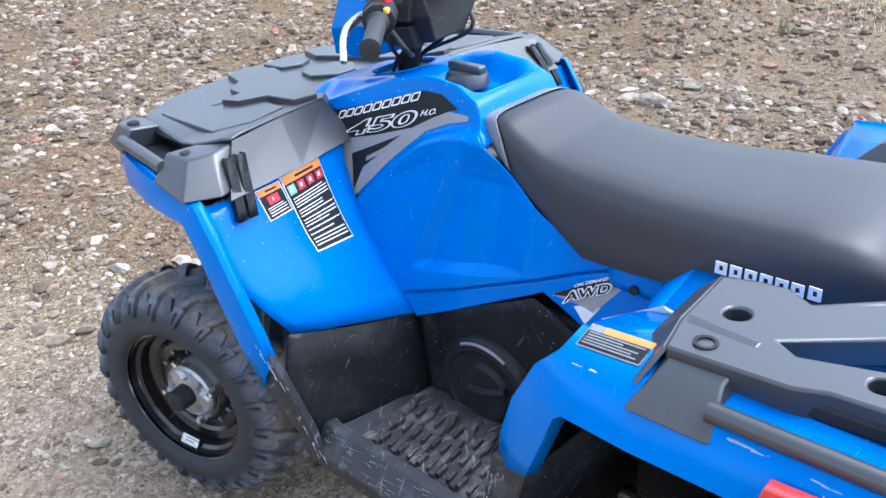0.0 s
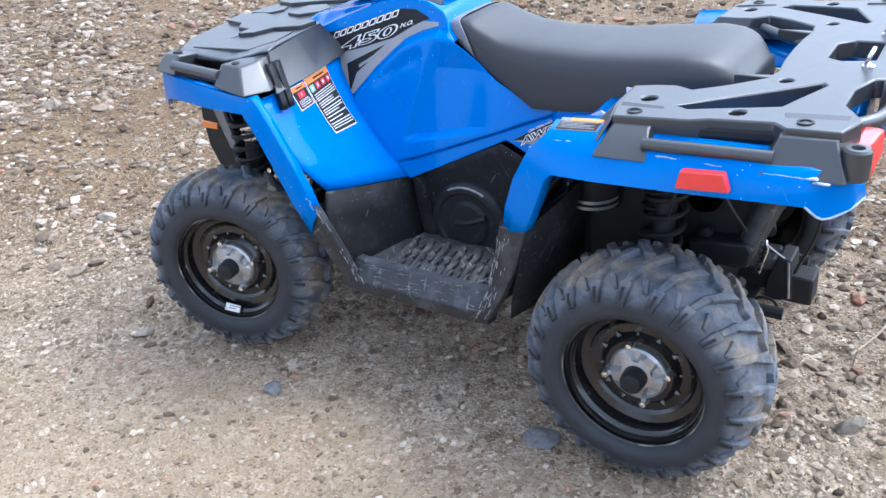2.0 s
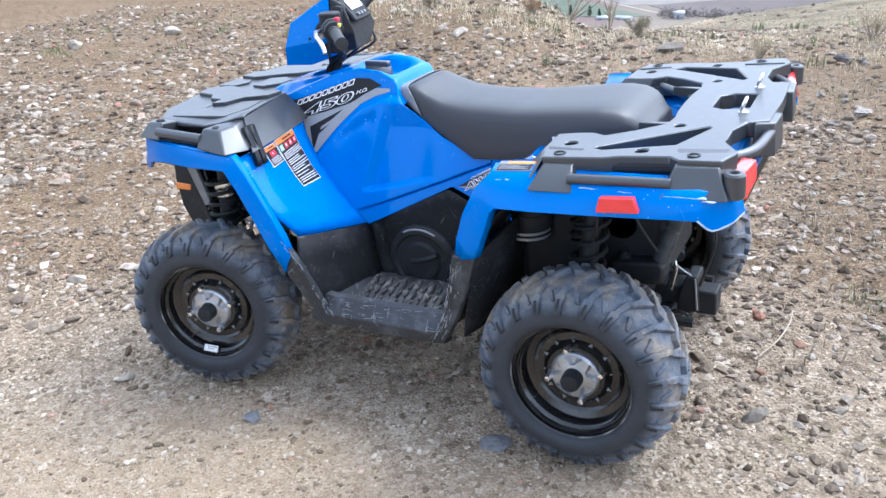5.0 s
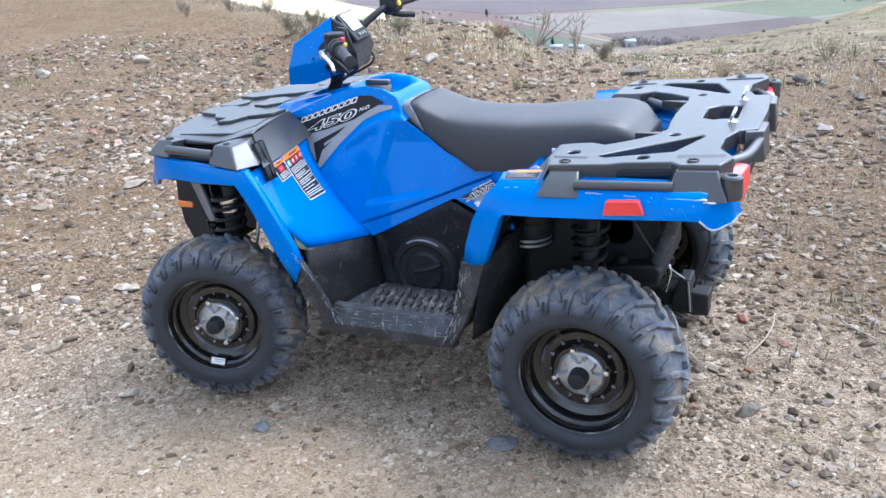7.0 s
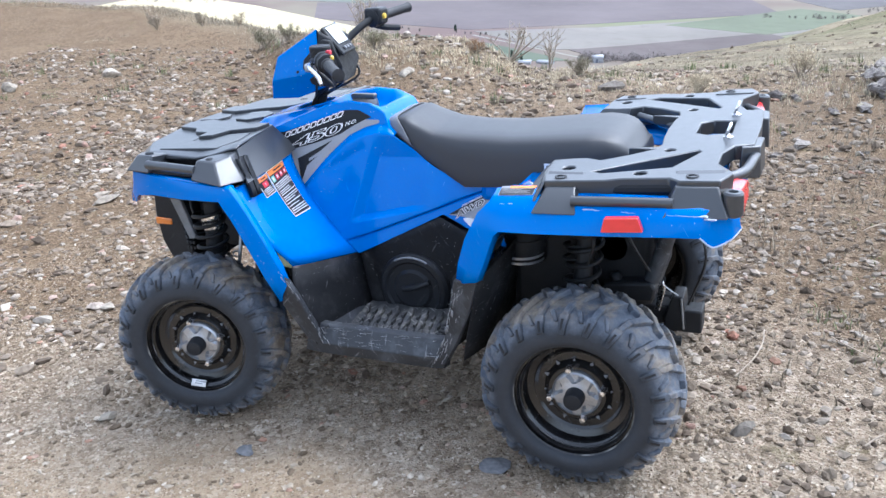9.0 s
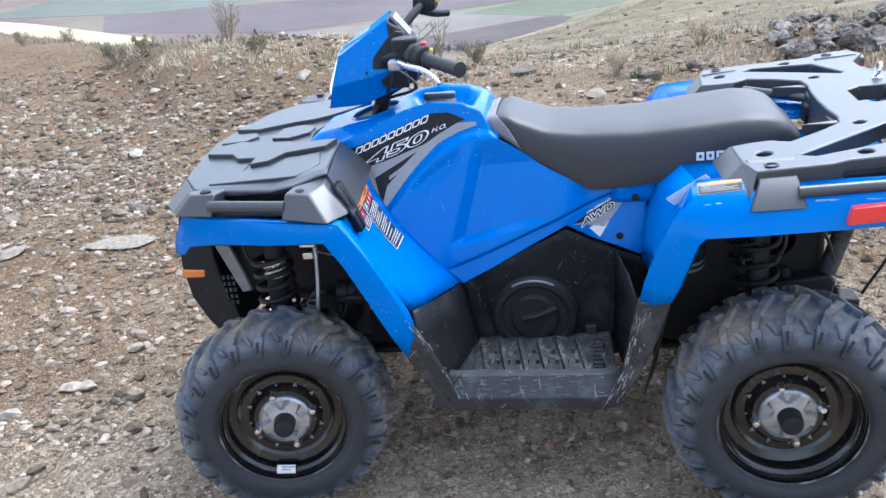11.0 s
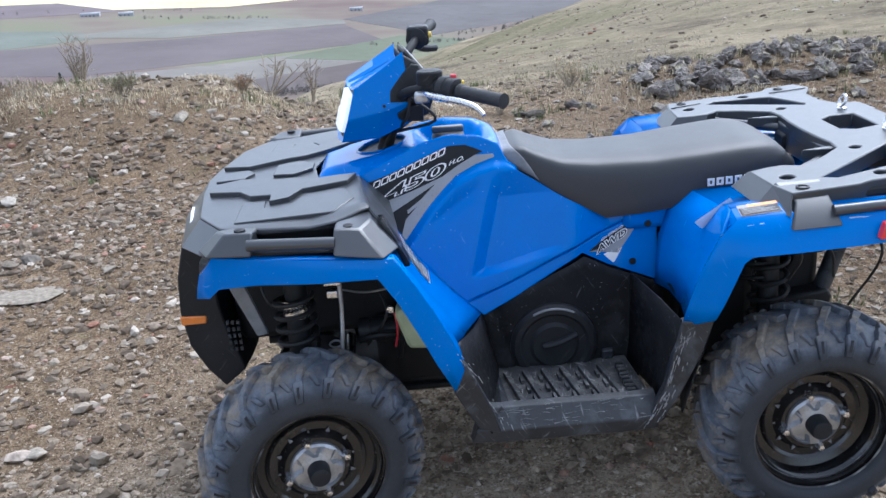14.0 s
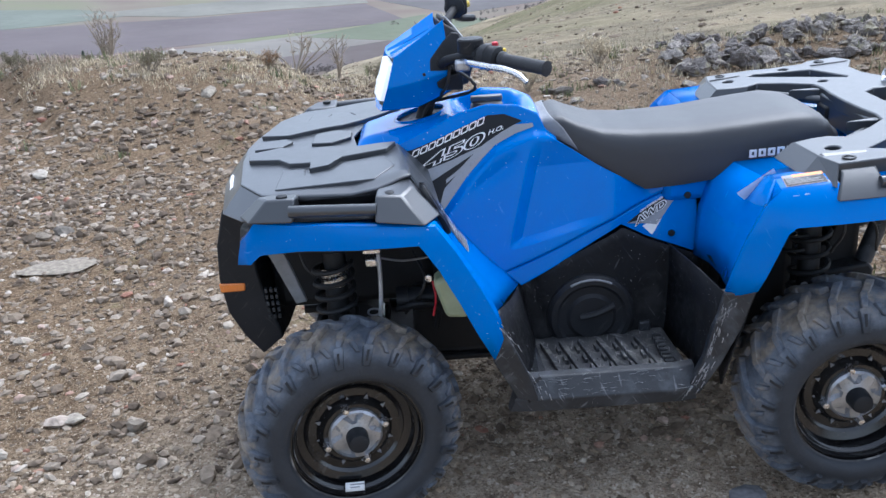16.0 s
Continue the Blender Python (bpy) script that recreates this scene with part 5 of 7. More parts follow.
for s in (-1, 1):
    rear_fender(s)
part("rear_panel", loft([[(1.02, -0.55, 0.845), (1.03, -0.3, 0.84), (1.03, 0.3, 0.84), (1.02, 0.55, 0.845)], [(1.020, -0.53, 0.765), (1.030, -0.3, 0.745), (1.030, 0.3, 0.745), (1.020, 0.53, 0.765)]]), BLACK, quad, "black plastic rear panel", solid=0.006)
part("seat_base", box(0.25, 0.98, -0.17, 0.17, 0.70, 0.785), BLUE, quad, "blue plastic panel round the seat base", bevel=0.02)


def rack_z(x, y):
    return 0.893 + (x - 0.55) * 0.065


def rear_rack():
    half = [(0.800, 0.0), (0.803, -0.100), (0.810, -0.170), (0.803, -0.224), (0.736, -0.285), (0.669, -0.330), (0.630, -0.305), (0.585, -0.306), (0.536, -0.318), (0.545, -0.450), (0.562, -0.522), (0.720, -0.522), (0.760, -0.508), (0.880, -0.508), (0.905, -0.535), (1.005, -0.540), (1.030, -0.470), (0.985, -0.385), (0.985, -0.285), (1.010, -0.215), (1.060, -0.205), (1.066, 0.0)]
    outline = half + [(x, -y) for x, y in half[-2:0:-1]]
    holes = []
    for s in (-1, 1):
        holes += [ring(0.599, s * 0.402, 0.018), ring(0.801, s * 0.463, 0.017), ring(0.843, s * 0.244, 0.015)]
        holes.append([(x, s * y) for x, y in ((0.668, 0.436), (0.790, 0.350), (0.920, 0.252), (0.930, 0.266), (0.892, 0.360), (0.872, 0.412), (0.827, 0.424), (0.700, 0.456))])
    holes.append([(0.890, -0.060), (0.925, -0.085), (0.990, -0.075), (0.990, 0.075), (0.925, 0.085), (0.890, 0.060)])
    rack = part("rear_rack", plate(outline, holes, rack_z, 0.042), RACK, quad, "dark grey moulded plastic rear rack with cut-outs", smooth=30, bevel=0.004)
    body = [(0.800, -0.175), (0.835, -0.205), (0.872, -0.165), (0.872, 0.165), (0.835, 0.205), (0.800, 0.175)]
    part("centre_block", prism(body, 0.815, 0.893, "z", 0.94), RACK, rack, "deep block at the rack's middle", bevel=0.006)
    for y in (-0.125, 0.125):
        part("block_foot", box(0.792, 0.83, y - 0.035, y + 0.035, 0.812, 0.868), BLACK, rack, bevel=0.008)
    for s in (-1, 1):
        for lo, hi in (([(0.543, 0.584, 0.823), (0.660, 0.586, 0.827), (0.672, 0.450, 0.858), (0.530, 0.440, 0.852)], [(0.568, 0.534, 0.876), (0.647, 0.534, 0.880), (0.656, 0.455, 0.9035), (0.552, 0.440, 0.8975)]),
                       ([(0.876, 0.594, 0.836), (1.030, 0.584, 0.840), (1.034, 0.450, 0.860), (0.866, 0.450, 0.860)], [(0.902, 0.546, 0.903), (1.000, 0.546, 0.908), (1.012, 0.455, 0.9270), (0.890, 0.455, 0.9195)])):
            part("rack_block", loft([[(x, s * y, z) for x, y, z in lo], [(x, s * y, z) for x, y, z in hi]], True, True), RACK, rack, "chamfered rack end block", bevel=0.003)
            cx, cy, cz = (sum(p[c] for p in hi) / 4 for c in range(3))
            # dark colour of this disc stands in for a shaded recess
            part("bolt", turned([(cz - 0.002, 0.012), (cz + 0.003, 0.011), (cz + 0.004, 0.0001)], 10, (cx, s * (cy + 0.018), -0.004), "z"), DARK, rack, "black disc at a rack bolt")
        part("rack_bar", tube([(0.645, s * 0.560, 0.8565), (0.90, s * 0.567, 0.868)], 0.0135, 14), RACK, rack, "round plastic tie-down bar")
        part("rack_rail", tube([(0.70, s * 0.497, 0.872), (0.90, s * 0.497, 0.884)], 0.018, 10), BLACK, rack)
        part("corner_knob", turned([(-0.030, 0.022), (-0.026, 0.026), (0.026, 0.025), (0.031, 0.021), (0.031, 0.012), (0.022, 0.010), (0.022, 0.0001)], 20, (1.036, s * 0.542, 0.868), "z"), RACK, rack, "round rack end knob")
        part("grab_bar", tube([(0.995, s * 0.41, 0.885), (1.045, s * 0.33, 0.885), (1.065, s * 0.20, 0.895)], 0.014, 14, 4), RACK, rack, "round grab bar")
        block = [(1.015, 0.10), (1.085, 0.10), (1.080, 0.215), (1.025, 0.24)]
        part("rack_block", prism([(x, s * y) for x, y in block], 0.835, 0.922, "z", 0.86), RACK, rack, "rack rear block", bevel=0.004)
        corner = [(0.630, 0.305), (0.585, 0.306), (0.536, 0.318), (0.545, 0.450), (0.562, 0.522)]
        flare = [(0.620, 0.290), (0.575, 0.288), (0.498, 0.305), (0.506, 0.460), (0.545, 0.560)]
        part("rack_corner", loft([[(x, s * y, rack_z(x, y) - 0.003) for x, y in corner], [(x, s * y, 0.850) for x, y in flare]]), RACK, rack, "flared corner wall of the rack", smooth=0, solid=0.006)
        part("cross_bar", tube([(0.660, s * 0.310, 0.872), (0.845, s * 0.130, 0.872)], 0.013, 12), RACK, rack, "round bar under the rack")
        for px, py in ((0.600, 0.490), (0.935, 0.500)):
            part("bolt_pocket", turned([(0, 0.016), (0.0015, 0.016), (0.0015, 0.011), (-0.002, 0.010), (-0.002, 0.0001)], 16, (px, s * py, rack_z(px, py) + 0.001), "z"), BLACK, rack, "sunken black bolt")
        part("eye_bolt", turned([(0, 0.014), (0.006, 0.014), (0.008, 0.008), (0.014, 0.0001)], 16, (0.985, s * 0.135, rack_z(0.98, 0)), "z"), CHROME, rack, "bright steel eye bolt")
        c = Vector((0.985, s * 0.135, rack_z(0.98, 0) + 0.026))
        hoop = [c + Vector((0.006 * math.sin(a), 0.017 * math.cos(a), 0.017 * math.sin(a))) for a in (2 * math.pi * k / 20 for k in range(21))]
        part("eye", tube(hoop, 0.0045, 8, 0, None, False), CHROME, rack, "bright steel ring")
        brace = [(0.72, 0.200), (0.80, 0.180), (0.90, 0.165), (0.93, 0.185), (0.80, 0.205)]
        part("rack_rib", prism([(x, s * y) for x, y in brace], 0.872, 0.902, "z"), RACK, rack, bevel=0.003)
        # rack foot down to the fender
        part("rack_foot", prism([(0.60, s * 0.30), (0.70, s * 0.30), (0.70, s * 0.40), (0.60, s * 0.40)], 0.845, 0.870), RACK, rack)
    return rack


rear_rack()

# -- black lower body: side cover with clutch housing, footwells --
def cover_y(x, z):
    return 0.215 + (0.655 - z) * 0.10 - 0.02 * step(x, 0.08, 0.2)


def side_cover(s):
    top = [(-0.20, 0.545), (-0.159, 0.522), (0.128, 0.656), (0.20, 0.613), (0.345, 0.556)]
    rows = []
    for k in range(41):
        x = -0.20 + 0.545 * k / 40
        zt = lerp(x, top)
        row = []
        for j in range(15):
            z = 0.285 + (zt - 0.285) * j / 14
            g = x + 0.11 + (z - 0.45) * 0.30
            groove = 0.012 * math.exp(-(g / 0.012) ** 2) - 0.010 * step(g, -0.06, -0.02)
            row.append((x, s * (cover_y(x, z) - groove - 0.02 * step(-x, 0.15, 0.20)), z))
        rows.append(row)
    cover = part("side_cover", loft(rows), FLECKED, quad, "black plastic engine side cover", smooth=40, solid=0.004)
    y0 = cover_y(0.03, 0.42)
    part("clutch_cover", turned([(s * (y0 - 0.01), 0.125), (s * (y0 + 0.012), 0.122), (s * (y0 + 0.022), 0.112), (s * (y0 + 0.024), 0.098), (s * (y0 + 0.018), 0.090), (s * (y0 + 0.018), 0.070), (s * (y0 + 0.026), 0.060), (s * (y0 + 0.026), 0.0001)], 48, (0.032, 0, 0.412)), BLACK, cover, "round black clutch cover")
    # pale arc paints the gloss along the clutch cover's upper rim
    arc = [(0.032 + 0.113 * math.cos(a), s * (y0 + 0.023), 0.412 + 0.113 * math.sin(a)) for a in (radians(60 + 60 * k / 10) for k in range(11))]
    part("cover_gloss", tube(arc, 0.0035, 6), APRON, cover, "pale strip coloured as gloss on the clutch cover's upper rim")
    for x0, z0, x1, z1 in ((-0.150, 0.512, -0.106, 0.360), (-0.108, 0.520, -0.062, 0.370)):
        rib = [(x0, s * (cover_y(x0, z0) + 0.001), z0), (x1, s * (cover_y(x1, z1) + 0.001), z1)]
        part("cover_rib", tube(rib, 0.006, 6, 0, [0.007, 0.005]), FLECKED, cover)
    part("cover_slot", box(-0.088, -0.074, min(s * 0.228, s * 0.240), max(s * 0.228, s * 0.240), 0.470, 0.500), DARK, cover, "dark slot in the cover", bevel=0.003)
    part("cover_pad", box(0.168, 0.200, min(s * 0.225, s * 0.252), max(s * 0.225, s * 0.252), 0.345, 0.378), DUSTY, cover, "small square boss", bevel=0.004)
    part("cover_ledge", tube([(0.10, s * (cover_y(0.10, 0.61) + 0.001), 0.612), (0.19, s * (cover_y(0.19, 0.57) + 0.001), 0.575)], 0.004, 6), FLECKED, cover)
    part("cover_handle", tube([(0.000, s * (y0 + 0.027), 0.415), (0.045, s * (y0 + 0.031), 0.425), (0.095, s * (y0 + 0.026), 0.445)], 0.010, 8, 4, None), BLACK, cover)
    return cover


def footwell(s):
    # upright front wall behind the wheel and its side flap
    o = [(-0.247, 0.520, 0.575), (-0.232, 0.552, 0.510), (-0.205, 0.560, 0.410), (-0.175, 0.548, 0.330)]
    i = [(-0.166, 0.238, 0.520), (-0.150, 0.236, 0.450), (-0.135, 0.235, 0.380), (-0.115, 0.235, 0.300)]
    rows = [[Vector(a).lerp(Vector(b), u) * 1.0 for a, b in zip(o, i)] for u in (0, 0.04, 0.25, 0.5, 0.75, 1)]
    rows = [[(p.x + 0.012 * math.sin(u * 3.14), s * p.y, p.z) for p in row] for u, row in zip((0, 0.04, 0.25, 0.5, 0.75, 1), rows)]
    well = part("footwell", loft(rows), FLECKED, quad, "dusty black plastic footwell", smooth=40, solid=0.005)
    flap = [(-0.262, 0.588, 0.605), (-0.225, 0.580, 0.540), (-0.170, 0.560, 0.405), (-0.150, 0.552, 0.330), (-0.205, 0.550, 0.345), (-0.262, 0.578, 0.470)]
    part("flap", loft([[(x, s * y, z) for x, y, z in flap], [(x, s * (y - 0.02), z) for x, y, z in flap]], True, True), DUSTY, well, "black plastic flap behind the wheel", bevel=0.004)
    # floor with treads, outer rail
    floor = [(-0.155, 0.235), (0.235, 0.235), (0.255, 0.52), (-0.16, 0.52)]
    part("footboard", prism([(x, s * y) for x, y in floor], 0.335, 0.352), TREAD, well, "dusty moulded footboard", bevel=0.004)
    rows = []
    for k in range(13):
        f = k / 12
        x = -0.190 + 0.440 * f
        end = 1 - step(f, 0.0, 0.08) + step(f, 0.93, 1.0)
        sec = [(0.480, 0.350), (0.490, 0.386), (0.515, 0.384), (0.552, 0.338), (0.546, 0.300), (0.505, 0.292)]
        rows.append([(x + (0.040 * (0.39 - z) / 0.1 if f < 0.04 else 0) * -1, s * (y - 0.008 * end), z) for y, z in sec])
    part("foot_rail", loft(rows, True, True), DUSTY, well, "scratched dark plastic foot rail", smooth=20, bevel=0.003)
    nose = [(-0.215, s * 0.545, 0.338), (-0.145, s * 0.52, 0.388), (-0.135, s * 0.30, 0.360), (-0.16, s * 0.30, 0.33)]
    part("rail_nose", loft([nose, [(x + 0.02, y, z - 0.025) for x, y, z in nose]], True, True), DUSTY, well)
    for k in range(7):
        x = -0.12 + 0.052 * k
        part("tread_rib", prism([(x, s * 0.30), (x + 0.014, s * 0.30), (x + 0.046, s * 0.47), (x + 0.032, s * 0.47)], 0.351, 0.366), TREAD, well, bevel=0.002)
    for col in range(3):
        for k in range(11):
            x, y = -0.105 + 0.026 * k + 0.012 * col, 0.325 + 0.052 * col
            part("tread_knob", prism([(x, s * y), (x + 0.008, s * y), (x + 0.011, s * (y + 0.030)), (x + 0.003, s * (y + 0.030))], 0.351, 0.3635), TREAD, well)
    for k in range(9):
        y = 0.30 + 0.021 * k
        part("tread_tooth", box(0.190, 0.214, min(s * y, s * (y + 0.012)), max(s * y, s * (y + 0.012)), 0.351, 0.370), TREAD, well, bevel=0.002)
    # pale scuffs on the rail and along the flaps' edges
    rnd = random.Random(31)
    for k in range(44):
        x, f, ln, wd = rnd.uniform(-0.17, 0.21), rnd.uniform(0.05, 0.95), rnd.uniform(0.008, 0.035), rnd.uniform(0.0008, 0.0025)
        tilt = rnd.uniform(-0.25, 0.25)

        def face(u, v):
            return (u, s * (0.515 + 0.037 * v + 0.0012), 0.384 - 0.046 * v + 0.0012)
        part("scuff", loft([[face(x, f), face(x + ln, f + tilt * 0.3)], [face(x + ln * 0.1, f + wd * 9), face(x + ln * 0.9, f + tilt * 0.3 + wd * 5)]]), SCRAPE, well, solid=0.0008)
    for line, n in (([(0.298, 0.560, 0.590), (0.262, 0.556, 0.420), (0.216, 0.548, 0.320)], 60), ([(-0.255, 0.597, 0.590), (-0.222, 0.589, 0.535), (-0.168, 0.569, 0.405), (-0.150, 0.561, 0.340)], 22)):
        for k in range(n):
            q = rnd.uniform(0, len(line) - 1.001)
            a, b = Vector(line[int(q)]), Vector(line[int(q) + 1])
            p, d = a.lerp(b, q % 1), (b - a).normalized()
            ln, wd, off = rnd.uniform(0.004, 0.026), rnd.uniform(0.0006, 0.0022), rnd.uniform(0.001, 0.045) * rnd.random()
            quads = [(p.x + off, p.y, p.z), (p.x + off + d.x * ln, p.y + d.y * ln, p.z + d.z * ln)]
            part("scuff", loft([[(x, s * (y + 0.001), z) for x, y, z in quads], [(x + wd, s * (y + 0.001), z) for x, y, z in quads]]), SCRAPE, well, solid=0.0008)
    # rear flap down from the rear fender to the board
    a = [(0.300, 0.552, 0.598), (0.376, 0.566, 0.604), (0.345, 0.562, 0.500), (0.300, 0.556, 0.400), (0.255, 0.545, 0.318), (0.215, 0.540, 0.312), (0.262, 0.548, 0.420)]
    part("flap", loft([[(x, s * y, z) for x, y, z in a], [(x + 0.004, s * (y - 0.03), z) for x, y, z in a]], True, True), DUSTY, well, "scratched black mud flap ahead of the rear wheel", bevel=0.004)
    o = [(0.300, 0.548, 0.602), (0.285, 0.545, 0.50), (0.268, 0.542, 0.40), (0.235, 0.535, 0.335)]
    i = [(0.255, 0.23, 0.600), (0.255, 0.23, 0.50), (0.25, 0.23, 0.40), (0.24, 0.23, 0.335)]
    part("rear_wall", loft([[(x, s * y, z) for x, y, z in o], [(x + 0.03, s * 0.40, z) for x, y, z in i], [(x, s * y, z) for x, y, z in i]]), FLECKED, well, "black plastic wall ahead of the rear wheel", smooth=40, solid=0.005)
    part("inner_flap", loft([[(0.376, s * 0.56, 0.606), (0.41, s * 0.40, 0.64), (0.42, s * 0.25, 0.66)], [(0.325, s * 0.545, 0.40), (0.36, s * 0.40, 0.40), (0.37, s * 0.25, 0.40)], [(0.312, s * 0.535, 0.335), (0.345, s * 0.40, 0.33), (0.355, s * 0.25, 0.33)]]), FLECKED, well, smooth=40, solid=0.004)
    return well


for s in (-1, 1):
    side_cover(s)
    footwell(s)


# -- bumper and nose --
def bumper():
    prof = [(-0.900, 0.835), (-0.955, 0.800), (-0.985, 0.700), (-0.995, 0.600), (-0.985, 0.500), (-0.950, 0.425), (-0.905, 0.365)]
    inner = [(-0.860, 0.830), (-0.870, 0.790), (-0.880, 0.690), (-0.880, 0.600), (-0.865, 0.500), (-0.845, 0.440), (-0.835, 0.395)]
    rows = []
    for y in (-0.245, -0.21, -0.15, -0.08, 0.0, 0.08, 0.15, 0.21, 0.245):
        f = 1 - 0.008 * step(abs(y), 0.12, 0.25)
        k = 0.02 * step(abs(y), 0.1, 0.25)
        rows.append([(x * f, y, z) for x, z in prof] + [(x, y, z + k) for x, z in inner[::-1]])
    b = part("front_bumper", loft(rows, True, True), BLACK, quad, "black plastic front bumper", smooth=35, bevel=0.005)
    for s in (-1, 1):
        part("marker_lamp", prism([(-0.990, 0.590), (-0.917, 0.587), (-0.920, 0.564), (-0.988, 0.563)], s * 0.235, s * 0.2490, "y"), AMBER, b, "amber side marker lamp", bevel=0.004)
        c = [(-0.932, s * 0.130, 0.864), (-0.912, s * 0.240, 0.864), (-0.922, s * 0.245, 0.842), (-0.944, s * 0.135, 0.842)]
        part("bumper_lamp", loft([c, [(x + 0.03, y, z - 0.01) for x, y, z in c]], True, True), LAMP_ON, b, "lit clear bumper lamp")
        for k in range(5):
            for j in range(3):
                part("grille_bar", box(-0.868 + 0.014 * j, -0.860 + 0.014 * j, min(s * 0.240, s * 0.249), max(s * 0.240, s * 0.249), 0.475 + 0.02 * k, 0.486 + 0.02 * k), DUSTY, b)
    return b


bumper()

# -- frame, engine and running gear --
part("engine", join(box(-0.16, 0.26, -0.17, 0.17, 0.34, 0.60), prism([(-0.10, 0.60), (0.12, 0.60), (0.06, 0.78), (-0.08, 0.78)], -0.10, 0.10, "y")), DARK, quad, "black engine block", bevel=0.02)
part("front_gear_case", turned([(-0.10, 0.05), (-0.07, 0.085), (0.07, 0.085), (0.10, 0.05)], 20, (-0.634, 0, 0.33)), DARK, quad, "black front gear case")
part("rear_gear_case", turned([(-0.12, 0.06), (-0.08, 0.095), (0.08, 0.095), (0.12, 0.06)], 20, (0.649, 0, 0.34)), DARK, quad, "black rear gear case")
part("under_tray", box(-0.80, 0.80, -0.20, 0.20, 0.272, 0.290), DARK, quad, "black skid plate", bevel=0.006)
part("front_box", box(-0.86, -0.40, -0.17, 0.17, 0.46, 0.80), DARK, quad, "black front air box and radiator shroud", bevel=0.03)
# two added black boxes keep the space inside the rear arches dark
part("rear_dark_fill", box(0.58, 0.80, -0.20, 0.20, 0.40, 0.72), DARK, quad, "added black box that darkens the space over the rear gear", bevel=0.03)
part("seat_dark_fill", box(0.37, 0.60, -0.24, 0.24, 0.31, 0.74), DARK, quad, "added black box that fills the dark space under the seat", bevel=0.03)
part("battery_tray", box(0.62, 0.84, -0.18, 0.20, 0.58, 0.74), DARK, quad, "black storage tray under the rear rack", bevel=0.03)
for s in (-1, 1):
    for z, w in ((0.31, 1.0), (0.70, 0.55)):
        part("frame_tube", tube([(-0.84, s * 0.15 * w, z), (-0.3, s * 0.17 * w, z - 0.01), (0.3, s * 0.17 * w, z - 0.02), (0.88, s * 0.15 * w, z - 0.03)], 0.016, 10), DARK, quad, "black steel frame tube")
    # front strut: pale upper link, spring and damper
    part("brace_plate", prism([(-0.845, 0.775), (-0.800, 0.780), (-0.735, 0.565), (-0.765, 0.560)], s * 0.335, s * 0.350, "y"), APRON, quad, "bare grey metal brace", bevel=0.003)
    strut = part("front_shock", tube([(-0.655, s * 0.375, 0.30), (-0.655, s * 0.36, 0.52), (-0.65, s * 0.34, 0.70)], 0.030, 16, 0), DARK, quad, "black front shock absorber")
    part("shock_rod", tube([(-0.651, s * 0.345, 0.66), (-0.648, s * 0.332, 0.80)], 0.013, 12), CHROME, strut, "bright steel damper rod")
    part("shock_band", turned([(0.615, 0.037), (0.665, 0.037)], 20, (-0.652, s * 0.352, 0), "z"), CHROME, strut, "bright steel collar")
    helix = [(-0.654 + 0.050 * math.cos(a), s * 0.366 + 0.050 * math.sin(a), 0.46 + 0.22 * a / (12 * math.pi)) for a in (12 * math.pi * k / 144 for k in range(145))]
    part("coil_spring", tube(helix, 0.007, 8), DARK, strut, "black coil spring")
    for dx in (-0.11, 0.11):
        part("control_arm", tube([(-0.634 + dx, s * 0.16, 0.33), (-0.634 + dx * 0.3, s * 0.42, 0.285)], 0.014, 10), DARK, quad, "black lower control arm")
    part("drive_shaft", tube([(-0.634, s * 0.10, 0.33), (-0.634, s * 0.43, 0.285)], 0.016, 12), DARK, quad, "black drive shaft")
    part("tie_rod", tube([(-0.55, s * 0.10, 0.42), (-0.54, s * 0.41, 0.36)], 0.010, 10), CHROME, quad, "steel tie rod")
    part("brake_line", tube([(-0.54, s * 0.33, 0.80), (-0.535, s * 0.36, 0.62), (-0.555, s * 0.40, 0.45), (-0.60, s * 0.42, 0.36)], 0.006, 8, 5), ALU, quad, "grey brake line")
    for z0, z1, x0, x1 in ((0.690, 0.712, -0.575, -0.528), (0.655, 0.676, -0.570, -0.540)):
        part("hose_bracket", box(x0, x1, min(s * 0.33, s * 0.36), max(s * 0.33, s * 0.36), z0, z1), CHROME, quad, "bright steel hose bracket", bevel=0.003)
    part("hose_clip", tube([(-0.56 + 0.016 * math.cos(q), s * 0.37, 0.53 + 0.010 * math.sin(q)) for q in (k * math.pi / 6 for k in range(13))], 0.003, 6), ALU, quad, "pale hose clip")
    part("lower_hose", tube([(-0.50, s * 0.34, 0.52), (-0.44, s * 0.37, 0.545), (-0.39, s * 0.34, 0.52), (-0.40, s * 0.30, 0.44)], 0.008, 8, 5), BLACK, quad, "black rubber hose")
    part("harness", tube([(-0.53, s * 0.345, 0.672), (-0.47, s * 0.355, 0.664), (-0.40, s * 0.35, 0.668)], 0.003, 6, 4), ALU, quad, "pale wire")
    part("actuator", turned([(-0.50, 0.0001), (-0.50, 0.034), (-0.47, 0.036), (-0.47, 0.030), (-0.455, 0.030), (-0.455, 0.036), (-0.43, 0.036), (-0.43, 0.030), (-0.41, 0.030), (-0.41, 0.036), (-0.385, 0.034), (-0.385, 0.0001)], 20, (0, s * 0.31, 0.535), "x"), BLACK, quad, "black ribbed drive boot")
    part("red_wire", tube([(-0.40, s * 0.355, 0.60), (-0.395, s * 0.36, 0.555), (-0.405, s * 0.355, 0.50)], 0.003, 6, 4), LABEL_RED, quad, "thin red wire")
